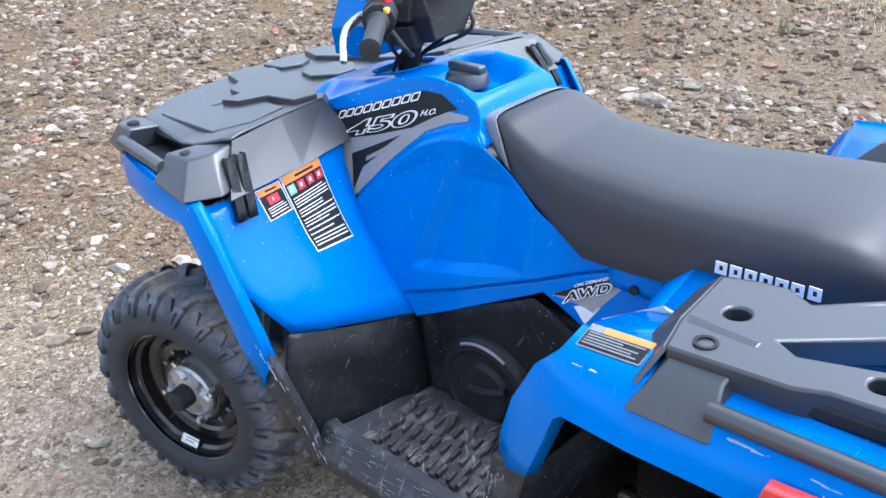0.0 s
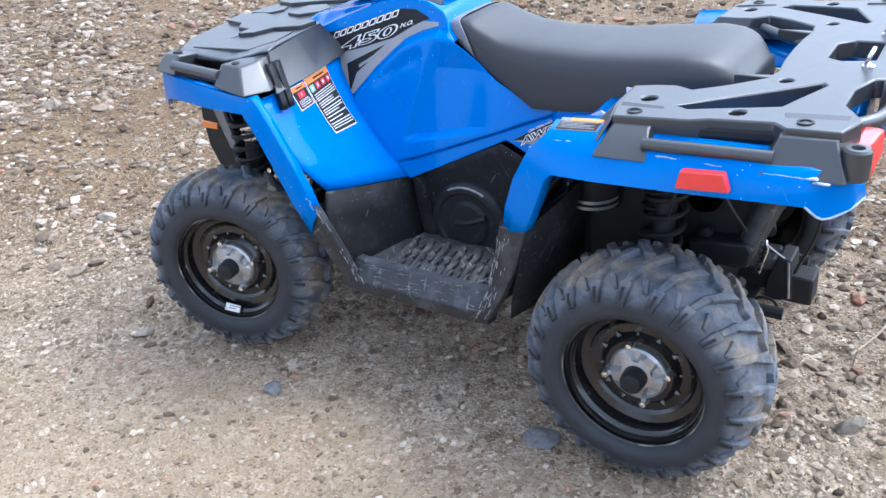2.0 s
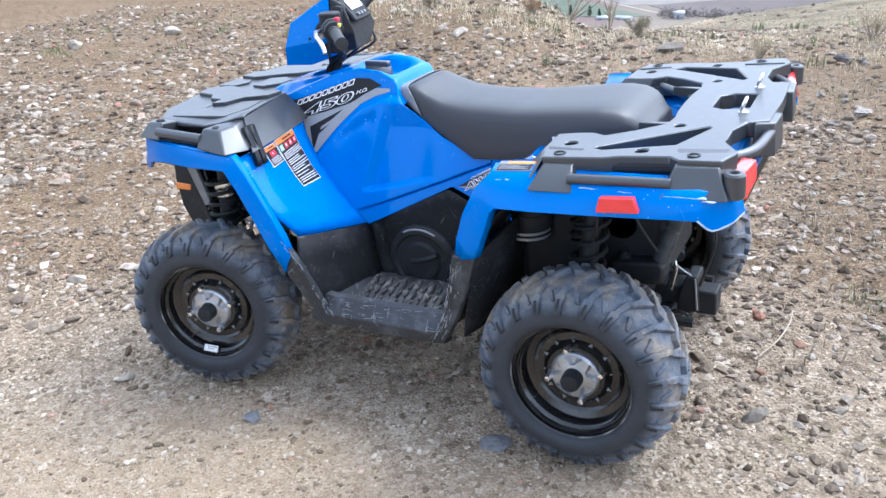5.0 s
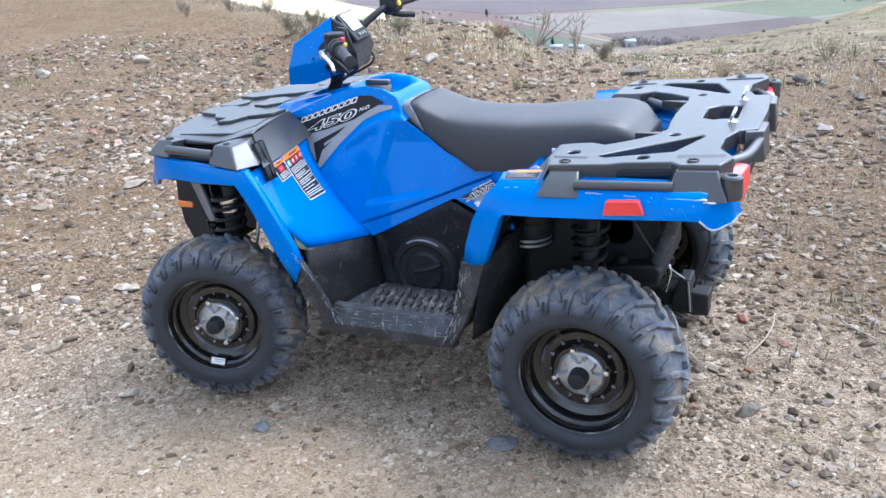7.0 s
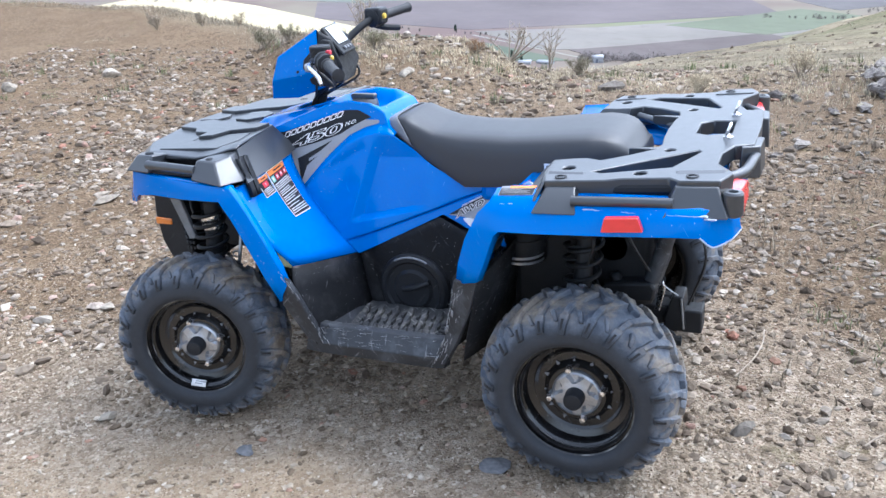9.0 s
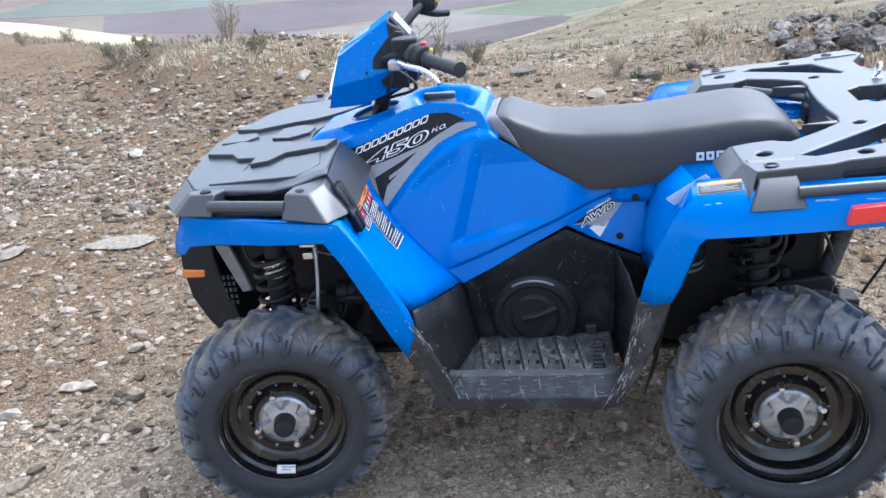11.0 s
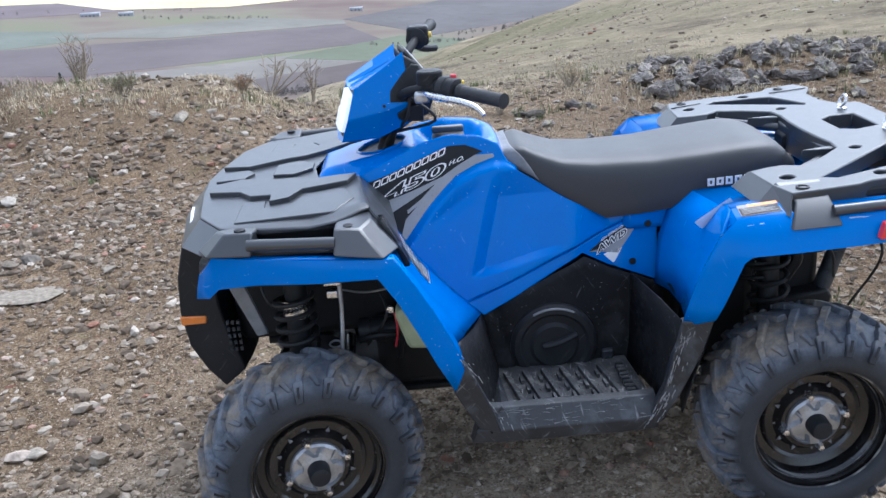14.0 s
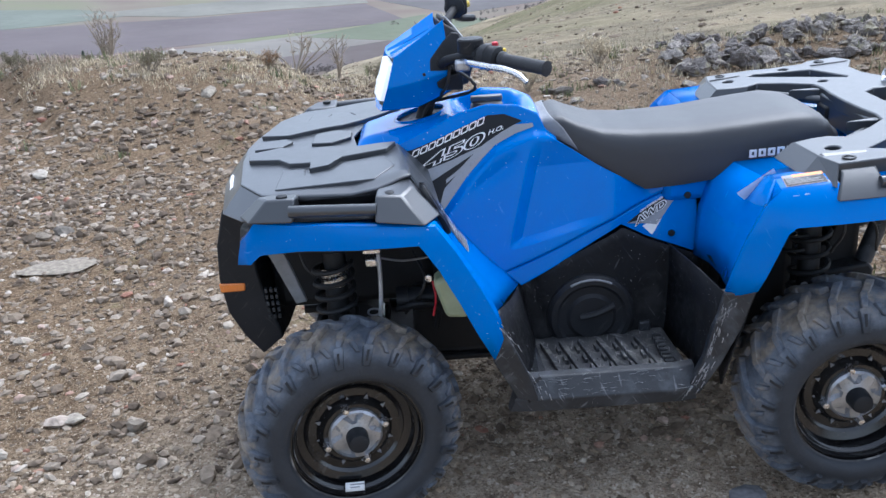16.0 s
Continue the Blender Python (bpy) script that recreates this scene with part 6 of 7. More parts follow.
    part("bright_bolt", turned([(s * 0.352, 0.010), (s * 0.362, 0.010), (s * 0.364, 0.0001)], 8, (-0.41, 0, 0.61)), CHROME, quad, "bright bolt")
    part("shock_foot", turned([(0.475, 0.036), (0.490, 0.036)], 20, (-0.654, s * 0.366, 0), "z"), ALU, strut, "pale spring seat")
    part("brake_caliper", box(-0.585, -0.525, min(s * 0.36, s * 0.42), max(s * 0.36, s * 0.42), 0.30, 0.40), DARK, quad, bevel=0.01)
    part("brake_disc", turned([(s * 0.415, 0.10), (s * 0.420, 0.10), (s * 0.420, 0.05), (s * 0.415, 0.05)], 32, (-0.634, 0, 0.285)), CHROME, quad, "steel brake disc")
    # rear arms and shocks
    shock = part("rear_shock", tube([(0.60, s * 0.33, 0.36), (0.62, s * 0.27, 0.72)], 0.028, 16), DARK, quad, "black rear shock absorber")
    helix = [(0.60 + 0.02 * k / 120 + 0.048 * math.cos(a), s * (0.325 - 0.05 * k / 120) + 0.048 * math.sin(a), 0.42 + 0.26 * k / 120) for k, a in ((k, 12 * math.pi * k / 120) for k in range(121))]
    part("coil_spring", tube(helix, 0.007, 8), DARK, shock, "black coil spring")
    for dx, z in ((-0.12, 0.33), (0.12, 0.33), (0.0, 0.45)):
        part("control_arm", tube([(0.649 + dx, s * 0.15, z + 0.02), (0.649 + dx * 0.5, s * 0.40, z - 0.04)], 0.017, 10), DARK, quad, "black rear control arm")
    part("drive_shaft", tube([(0.649, s * 0.10, 0.34), (0.649, s * 0.40, 0.285)], 0.020, 12), DARK, quad, "black drive shaft")
part("air_duct", turned([(0.56, 0.060), (0.62, 0.060), (0.62, 0.066), (0.635, 0.066), (0.635, 0.060), (0.655, 0.060), (0.655, 0.066), (0.67, 0.066), (0.67, 0.060), (0.685, 0.058)], 24, (0.425, -0.26, 0), "z"), BLACK, quad, "black ribbed air duct")
part("muffler", tube([(0.50, 0.22, 0.56), (0.72, 0.22, 0.56)], 0.06, 20), DARK, quad, "black exhaust silencer")
# added black boxes darken the see-through gap behind the front wheels
part("front_dark_fill", join(box(-0.47, -0.17, -0.185, 0.185, 0.29, 0.52), box(-0.42, -0.17, -0.15, 0.15, 0.50, 0.72)), DARK, quad, "added black boxes that fill the dark gap ahead of the engine", bevel=0.02)
part("coolant_bottle", prism([(-0.40, 0.615), (-0.34, 0.64), (-0.29, 0.55), (-0.315, 0.505), (-0.37, 0.51)], -0.40, -0.33, "y"), COOLANT, quad, "pale yellow coolant bottle", bevel=0.012)
# hitch: receiver tube, ball mount and bracket
hitch = part("tow_hitch", loft([[(0.816, -0.075, 0.262), (0.884, -0.075, 0.278), (0.872, -0.075, 0.392), (0.838, -0.075, 0.392), (0.814, -0.075, 0.318)], [(0.816, 0.015, 0.262), (0.884, 0.015, 0.278), (0.872, 0.015, 0.392), (0.838, 0.015, 0.392), (0.814, 0.015, 0.318)]], True, True), DARK, quad, "black steel hitch box", bevel=0.005)
part("ball_mount", box(0.868, 0.930, -0.068, 0.008, 0.268, 0.345), DARK, hitch, "black square ball mount", bevel=0.006)
part("receiver_tube", box(0.60, 0.83, -0.060, 0.000, 0.290, 0.350), DARK, hitch, "black square receiver tube", bevel=0.004)
part("hitch_bracket", prism([(0.790, 0.360), (0.806, 0.357), (0.822, 0.430), (0.815, 0.456), (0.798, 0.450), (0.800, 0.420)], -0.112, -0.100, "y"), CHROME, hitch, "bare bright steel bracket", bevel=0.003)
part("hitch_edge", tube([(0.876, -0.077, 0.285), (0.866, -0.077, 0.388)], 0.004, 6), ALU, hitch, "worn bright edge")
part("hitch_loop", tube([(0.825 + 0.030 * math.cos(q), -0.10, 0.265 + 0.022 * math.sin(q)) for q in (k * math.pi / 8 for k in range(17))], 0.004, 8), DARK, hitch, "black steel chain loop")
part("hitch_pin_wire", tube([(0.806, -0.110, 0.452), (0.835, -0.10, 0.425), (0.858, -0.09, 0.405)], 0.002, 6, 4), ALU, hitch, "thin pale wire")
part("rear_frame", tube([(0.865, -0.22, 0.735), (0.828, -0.22, 0.610), (0.797, -0.22, 0.508)], 0.024, 12, 4), DUSTY, quad, "scraped black steel rear frame tube")
part("rear_carrier", prism([(0.655, 0.495), (0.800, 0.512), (0.815, 0.490), (0.806, 0.450), (0.66, 0.435)], -0.255, -0.185, "y"), DARK, quad, "black cast rear suspension carrier", bevel=0.008)
part("carrier_bolt", turned([(0.494, 0.020), (0.512, 0.019), (0.520, 0.012), (0.522, 0.0001)], 12, (0.690, -0.215, 0), "z"), DARK, quad, "black carrier bolt")
part("damper_rod", tube([(0.588, -0.262, 0.625), (0.585, -0.266, 0.550)], 0.006, 10), CHROME, quad, "bright steel damper rod")
for z in (0.560, 0.600, 0.640):
    part("spring_coil", tube([(0.592 + 0.045 * math.cos(q), -0.262 + 0.045 * math.sin(q), z + 0.006 * q) for q in (k * math.pi / 10 for k in range(20))], 0.0055, 8), DARK, quad, "black coil of the rear spring")
part("cylinder_case", tube([(0.675, -0.10, 0.60), (0.675, -0.19, 0.595), (0.675, -0.20, 0.595)], 0.055, 20, 0, [0.055, 0.055, 0.046]), BLACK, quad, "round black housing beside the frame")
for z in (0.566, 0.582):
    part("duct_clamp", turned([(z, 0.066), (z + 0.008, 0.066)], 24, (0.418, -0.27, 0), "z"), ALU, quad, "bright clamp on the air duct")
for k, pts in enumerate((((0.70, -0.26, 0.74), (0.76, -0.33, 0.66), (0.80, -0.28, 0.56)), ((0.90, -0.20, 0.72), (0.95, -0.24, 0.60), (0.90, -0.18, 0.42)), ((0.62, -0.30, 0.74), (0.66, -0.38, 0.68), (0.64, -0.36, 0.60)), ((-0.75, -0.30, 0.78), (-0.72, -0.36, 0.66), (-0.62, -0.33, 0.60)), ((-0.45, -0.28, 0.66), (-0.42, -0.36, 0.60), (-0.48, -0.33, 0.50)))):
    part("wire", tube(pts, 0.004, 6, 6), WIRE, quad, "thin black wire")


# ---- fields, farmsteads and trees of the valley ----
# sunlight through a cloud gap is painted into both yellow fields' colours
field("field", "straw-yellow stubble field across the valley, coloured brighter as if sunlit", (0.62, 0.53, 0.30), [(-1000, 1790), (-370, 1840), (-150, 2070), (200, 2250), (600, 3700), (-2400, 3900)], 0.20, (0.80, 0.66, 0.42))
field("field", "yellow field beside a track, coloured brighter as if sunlit", (0.44, 0.38, 0.24), [(-1010, 1240), (-770, 1140), (-530, 1000), (-470, 890), (-560, 925), (-760, 1000), (-1000, 1010)], 0.25)
# the muted tones below take in the haze over the valley
field("field", "violet-brown ploughed strip", (0.155, 0.127, 0.130), [(-960, 1600), (-790, 1660), (-560, 1790), (-760, 1990), (-1040, 1900)], 0.30)
field("field", "pale green winter crop field", (0.144, 0.157, 0.131), [(-640, 1215), (-560, 1275), (-450, 1400), (-580, 1470), (-900, 1490), (-900, 1200)], 0.30)
field("field", "pale grey-green fallow field", (0.181, 0.174, 0.149), [(-560, 1390), (-370, 1355), (-110, 1500), (-120, 1560), (-280, 1620), (-470, 1470)], 0.35)
field("field", "large purple-brown ploughed field", (0.129, 0.110, 0.110), [(-620, 1050), (-390, 1022), (-260, 1112), (-42, 1280), (-115, 1490), (-360, 1340), (-550, 1265), (-700, 1200)], 0.22, (0.156, 0.133, 0.127))
field("field", "tan harvested field", (0.184, 0.168, 0.149), [(-380, 1012), (-262, 918), (-110, 990), (0, 1135), (-22, 1275), (-240, 1092)], 0.27)
field("field", "dark brown ploughed field by the river trees", (0.116, 0.097, 0.091), [(-240, 925), (-190, 880), (-80, 910), (-30, 1080), (-50, 1105), (-190, 968)], 0.36)
field("field", "dull green crop field", (0.104, 0.122, 0.088), [(-470, 960), (-420, 965), (-335, 938), (-222, 866), (-350, 820), (-470, 820)], 0.33)
field("field", "grey fallow ground toward the hill", (0.123, 0.114, 0.113), [(-120, 1570), (30, 1335), (230, 1550), (450, 2100), (190, 2140)], 0.22)
field("field", "dull green meadow below the spur", (0.134, 0.147, 0.102), [(-170, 1130), (-50, 1092), (90, 1270), (-20, 1335)], 0.40)
TRACK = material("pale_gravel_track", (0.23, 0.215, 0.185), 0.95, vary=0.1, scale=0.02)
bm = loft([[(x, y, valley(x, y) + 0.5) for x, y in ((-372, 982), (-300, 937), (-232, 890), (-190, 868))], [(x + 2.5, y + 3.5, valley(x, y) + 0.5) for x, y in ((-372, 982), (-300, 937), (-232, 890), (-190, 868))]])
tagged(part("track", bm, TRACK, None, smooth=0), "pale gravel farm track beside the green field", "track", kind="structure")

WALLS = material("grey_shed_walls", (0.42, 0.43, 0.45), 0.7, vary=0.1, scale=0.3)
ROOF = material("pale_metal_roof", (0.34, 0.345, 0.36), 0.45, vary=0.08, scale=0.3)
ROOF_DARK = material("dark_metal_roof", (0.16, 0.18, 0.22), 0.45, vary=0.12, scale=0.3)
LEAF = material("dark_conifer_needles", (0.035, 0.055, 0.035), 0.9, vary=0.35, scale=0.8, island=0.35)
TWIG = material("grey_bare_twigs", (0.17, 0.15, 0.14), 0.9, vary=0.25, scale=0.5, island=0.3)
BARK = material("brown_bark", (0.12, 0.085, 0.06), 0.9, vary=0.3, scale=2.0)


def farm_building(x, y, length, deep, high, turn, roof, label):
    g = valley(x, y)
    b = thing("farm_building", label, "building", "farm buildings", pose(x, y, g, 0, 0, turn))
    part("wall", box(-length / 2, length / 2, -deep / 2, deep / 2, -1, high), WALLS, b)
    ov = 0.6
    rows = [[(sx * (length / 2 + ov), -deep / 2 - ov, high - 0.1), (sx * (length / 2 + ov), 0, high + deep * 0.28), (sx * (length / 2 + ov), deep / 2 + ov, high - 0.1)] for sx in (-1, 1)]
    part("roof", loft(rows), roof, b, solid=0.3)
    part("gable", loft([[(sx * length / 2 * 0.99, -deep / 2, high), (sx * length / 2 * 0.99, 0, high + deep * 0.27), (sx * length / 2 * 0.99, deep / 2, high)] for sx in (-1, 1)], True, True), WALLS, b)
    for k in range(max(1, int(length / 7))):
        px = -length / 2 + 3.5 + k * 7
        part("door", box(px - 1.3, px + 1.3, -deep / 2 - 0.15, -deep / 2 + 0.05, -0.5, high * 0.72), ROOF_DARK, b)
    return b


farm_building(-358, 826, 26, 14, 5, -20, ROOF_DARK, "long dark-roofed barn on the valley floor")
farm_building(-338, 832, 18, 8, 2, -20, ROOF, "low pale shed beside the barn")
farm_building(-262, 838, 12, 7, 1.6, 10, ROOF, "small white farmhouse among trees")
farm_building(-243, 845, 16, 7, 1.4, -15, ROOF, "low white shed beside a track")
farm_building(-595, 1700, 34, 11, 4, 5, ROOF, "distant long white-roofed shed")
farm_building(-530, 1702, 26, 11, 4, 12, ROOF, "distant white shed beside the fields")
farm_building(-105, 1715, 24, 10, 4, 0, ROOF, "distant white shed toward the hill")
farm_building(-196, 868, 10, 8, 5, 25, ROOF, "small pale house at the river trees")


def conifer(x, y, high, seed):
    rnd = random.Random(seed)
    g = valley(x, y)
    t = thing("conifer", "dark green conifer beside the farmstead", "tree", "farm trees", pose(x, y, g))
    part("trunk", tube([(0, 0, -0.5), (0.1, 0, high * 0.5), (0, 0, high * 0.95)], 0.3, 8, 0, [0.4, 0.25, 0.06]), BARK, t)
    verts, faces = [], []
    for k in range(420):
        f = rnd.random() ** 0.8
        z = high * (0.08 + 0.92 * f)
        r = high * 0.24 * (1 - f) ** 0.75 * rnd.uniform(0.35, 1.1) + 0.15
        a = rnd.uniform(0, 6.283)
        c = Vector((r * math.cos(a), r * math.sin(a), z))
        s = rnd.uniform(0.35, 0.9)
        i = len(verts)
        for q in range(4):
            verts.append(c + Vector((rnd.uniform(-s, s), rnd.uniform(-s, s), rnd.uniform(-s, s) * 0.7)))
        faces += [(i, i + 1, i + 2), (i, i + 2, i + 3), (i, i + 3, i + 1), (i + 1, i + 3, i + 2)]
    me = bpy.data.meshes.new("crown")
    me.from_pydata(verts, [], faces)
    me.materials.append(LEAF)
    c = new("crown", me)
    c.parent = t
    return t


for k, (x, y, h) in enumerate(((-321, 838, 13), (-311, 842, 12), (-305, 836, 9), (-297, 845, 10.5), (-279, 850, 10), (-270, 852, 7), (-402, 1010, 7))):
    conifer(x, y, h, 20 + k)


def scatter_mesh(name, label, category, mat, verts, faces):
    me = bpy.data.meshes.new(name)
    me.from_pydata(verts, [], faces)
    me.materials.append(mat)
    return tagged(new(name, me), label, category, kind="stuff")


def woods():
    """Bare riverside trees and hedges, far off."""
    rnd = random.Random(9)
    verts, faces = [], []
    spots = [(rnd.uniform(-215, -85), 0) for _ in range(150)]
    spots = [(x, 866 + (x + 215) * 0.25 + rnd.uniform(-8, 18), rnd.uniform(5, 10)) for x, _ in spots]
    for x0, y0, x1, y1, n, h in ((-480, 1640, -260, 1600, 26, 7), (-560, 1760, -350, 1790, 8, 7), (-900, 1690, -640, 1800, 8, 9), (40, 1300, 260, 1500, 40, 8), (-1000, 1130, -860, 1150, 16, 9), (-480, 1000, -300, 985, 22, 3), (60, 1150, 200, 1500, 40, 7), (-60, 1230, 80, 1260, 30, 6)):
        spots += [(x0 + (x1 - x0) * f + rnd.uniform(-9, 9), y0 + (y1 - y0) * f + rnd.uniform(-9, 9), h * rnd.uniform(0.6, 1.2)) for f in (rnd.random() for _ in range(n))]
    for x, y, h in spots:
        g = valley(x, y)
        for k in range(46):
            a, f = rnd.uniform(0, 6.283), rnd.random()
            r = h * 0.42 * math.sqrt(f) * rnd.random() ** 0.4
            c = Vector((x + r * math.cos(a), y + r * math.sin(a), g + h * (0.08 + 0.9 * rnd.random() * (1 - 0.4 * f))))
            i = len(verts)
            s = rnd.uniform(0.3, 0.9)
            for q in range(3):
                verts.append(c + Vector((rnd.uniform(-s, s), rnd.uniform(-s, s), rnd.uniform(-s, s) * 1.6)))
            faces.append((i, i + 1, i + 2))
    scatter_mesh("riverside_trees", "grey leafless trees and hedges along the valley", "trees", TWIG, verts, faces)


woods()


# ---- gravel, stones, withered grass and scrub on the shelf ----
def stone_material(name, stops, rough=0.9, lichen=None, relief=0.004):
    m = bpy.data.materials.new(name)
    m.use_nodes = True
    n, l = m.node_tree.nodes, m.node_tree.links
    p = n["Principled BSDF"]
    p.inputs["Roughness"].default_value, p.inputs["Specular IOR Level"].default_value = rough, 0.12
    geo, info = n.new("ShaderNodeNewGeometry"), n.new("ShaderNodeObjectInfo")
    add = n.new("ShaderNodeMath")
    add.operation = "ADD"
    l.new(geo.outputs["Random Per Island"], add.inputs[0])
    l.new(info.outputs["Random"], add.inputs[1])
    fr = n.new("ShaderNodeMath")
    fr.operation = "FRACT"
    l.new(add.outputs[0], fr.inputs[0])
    r = n.new("ShaderNodeValToRGB")
    while len(r.color_ramp.elements) < len(stops):
        r.color_ramp.elements.new(0.5)
    for e, (at, c) in zip(r.color_ramp.elements, stops):
        e.position, e.color = at, (*c, 1)
    l.new(fr.outputs[0], r.inputs[0])
    t = n.new("ShaderNodeTexNoise")
    t.inputs["Scale"].default_value, t.inputs["Detail"].default_value = 45.0, 8.0
    l.new(geo.outputs["Position"], t.inputs["Vector"])
    mr = n.new("ShaderNodeMapRange")
    mr.inputs["From Min"].default_value, mr.inputs["From Max"].default_value, mr.inputs["To Min"].default_value, mr.inputs["To Max"].default_value = 0.3, 0.7, 0.68, 1.25
    l.new(t.outputs["Fac"], mr.inputs["Value"])
    h = n.new("ShaderNodeHueSaturation")
    l.new(mr.outputs[0], h.inputs["Value"])
    l.new(r.outputs[0], h.inputs["Color"])
    out = h.outputs[0]
    if lichen:
        t2 = n.new("ShaderNodeTexNoise")
        t2.inputs["Scale"].default_value, t2.inputs["Detail"].default_value = 9.0, 8.0
        l.new(geo.outputs["Position"], t2.inputs["Vector"])
        mr2 = n.new("ShaderNodeMapRange")
        mr2.inputs["From Min"].default_value, mr2.inputs["From Max"].default_value = 0.54, 0.66
        l.new(t2.outputs["Fac"], mr2.inputs["Value"])
        x = n.new("ShaderNodeMix")
        x.data_type = "RGBA"
        x.inputs[7].default_value = (*lichen, 1)
        l.new(mr2.outputs[0], x.inputs[0])
        l.new(out, x.inputs[6])
        out = x.outputs[2]
    l.new(out, p.inputs["Base Color"])
    b = n.new("ShaderNodeBump")
    b.inputs["Distance"].default_value = relief
    l.new(t.outputs["Fac"], b.inputs["Height"])
    l.new(b.outputs[0], p.inputs["Normal"])
    return m


GRAVEL_BROWN = stone_material("brown_gravel", [(0.0, (0.096, 0.072, 0.053)), (0.2, (0.148, 0.114, 0.083)), (0.45, (0.208, 0.163, 0.120)), (0.68, (0.264, 0.212, 0.159)), (0.86, (0.340, 0.288, 0.226)), (0.95, (0.470, 0.410, 0.340)), (0.985, (0.290, 0.150, 0.105))])
GRAVEL_DULL = stone_material("dull_brown_gravel", [(0.0, (0.083, 0.064, 0.047)), (0.2, (0.127, 0.098, 0.072)), (0.45, (0.178, 0.141, 0.104)), (0.68, (0.216, 0.175, 0.132)), (0.86, (0.267, 0.227, 0.181)), (0.95, (0.350, 0.309, 0.258)), (0.985, (0.191, 0.115, 0.080))])
GRAVEL = stone_material("mixed_gravel", [(0.0, (0.125, 0.094, 0.064)), (0.18, (0.198, 0.150, 0.103)), (0.4, (0.278, 0.215, 0.150)), (0.62, (0.350, 0.280, 0.202)), (0.86, (0.425, 0.354, 0.270)), (0.955, (0.53, 0.462, 0.372)), (0.985, (0.330, 0.200, 0.140))])
STONE = stone_material("field_stone", [(0.0, (0.144, 0.128, 0.111)), (0.3, (0.238, 0.200, 0.156)), (0.6, (0.302, 0.262, 0.208)), (1.0, (0.403, 0.359, 0.299))])
SLATE = stone_material("dark_slate", [(0.0, (0.13, 0.13, 0.135)), (1.0, (0.20, 0.20, 0.21))])
LAVA = stone_material("dark_lava_rock", [(0.0, (0.130, 0.115, 0.106)), (0.5, (0.195, 0.173, 0.157)), (1.0, (0.285, 0.254, 0.224))], 0.95, (0.33, 0.295, 0.21), 0.02)

ICO = bmesh.new()
bmesh.ops.create_icosphere(ICO, subdivisions=1, radius=1.0)
ICO_V = np.array([v.co[:] for v in ICO.verts])
ICO.verts.index_update()
ICO_F = np.array([[v.index for v in f.verts] for f in ICO.faces])
ICO.free()


OCT_V = np.array([(1, 0, 0), (-1, 0, 0), (0, 1, 0), (0, -1, 0), (0, 0, 1), (0, 0, -1)], float)
OCT_F = np.array([(0, 2, 4), (2, 1, 4), (1, 3, 4), (3, 0, 4), (2, 0, 5), (1, 2, 5), (3, 1, 5), (0, 3, 5)])


def gravel(name, label, count, region, sizes, seed, keep=None, mat=None, skew=2.4):
    """Many small angular stones lying on the ground, as one object."""
    rng = np.random.default_rng(seed)
    x0, x1, y0, y1 = region
    xs, ys = rng.uniform(x0, x1, count), rng.uniform(y0, y1, count)
    size = sizes[0] * (sizes[1] / sizes[0]) ** (rng.random(count) ** skew)
    V, Fc, base = [], [], 0
    for k in range(count):
        x, y, s = xs[k], ys[k], size[k]
        if keep and not keep(x, y, rng.random()):
            continue
        shape_v, shape_f = (OCT_V, OCT_F) if s < 0.015 else (ICO_V, ICO_F)
        sc = np.array([rng.uniform(0.8, 1.6), rng.uniform(0.6, 1.1), rng.uniform(0.38, 0.85)]) * s / 2
        v = shape_v * (1 + rng.uniform(-0.32, 0.32, (len(shape_v), 1))) * sc
        a, t = rng.uniform(0, 6.283), rng.uniform(-0.35, 0.35)
        c, d = math.cos(a), math.sin(a)
        v = v @ np.array([[1, 0, 0], [0, math.cos(t), -math.sin(t)], [0, math.sin(t), math.cos(t)]]) @ np.array([[c, -d, 0], [d, c, 0], [0, 0, 1]])
        v = v + np.array([x, y, land(x, y) + sc[2] * rng.uniform(-0.2, 0.5)])
        Fc.append(shape_f + base)
        V.append(v)
        base += len(shape_v)
    me = bpy.data.meshes.new(name)
    me.from_pydata(np.concatenate(V).tolist(), [], np.concatenate(Fc).tolist())
    me.materials.append(mat or GRAVEL)
    return tagged(new(name, me), label, "gravel", kind="stuff")


def in_patch(x, y, r):
    """Stones gather in drifts; tracks between them are barer."""
    k = noise.noise((x * 0.8, y * 0.8, 3.3)) + 0.4 * noise.noise((x * 2.5, y * 2.5, 1.0))
    return r < 0.62 + 0.6 * k


gravel("loose_gravel", "pale angular gravel strewn over the dusty track", 34000, (-3.0, 1.2, -1.6, -0.1), (0.005, 0.028), 1, in_patch, None, 3.0)
gravel("loose_gravel", "dull gravel trodden into soil beside the rear wheel", 4500, (1.1, 2.4, -1.6, -0.4), (0.006, 0.034), 10, in_patch, GRAVEL_DULL)
gravel("loose_gravel", "brown and pale angular gravel strewn over soil", 50000, (-3.8, 1.05, -0.3, 3.0), (0.007, 0.048), 5, in_patch, GRAVEL_BROWN, 2.5)
gravel("loose_gravel", "dull brown gravel among litter behind the quad bike", 17000, (0.95, 3.2, -0.5, 3.0), (0.008, 0.046), 7, in_patch, GRAVEL_DULL, 2.2)
gravel("loose_gravel", "coarser gravel toward the brow of the shelf", 16000, (-9.0, 0.6, 2.4, 7.2), (0.012, 0.085), 2, in_patch, GRAVEL_BROWN, 1.8)
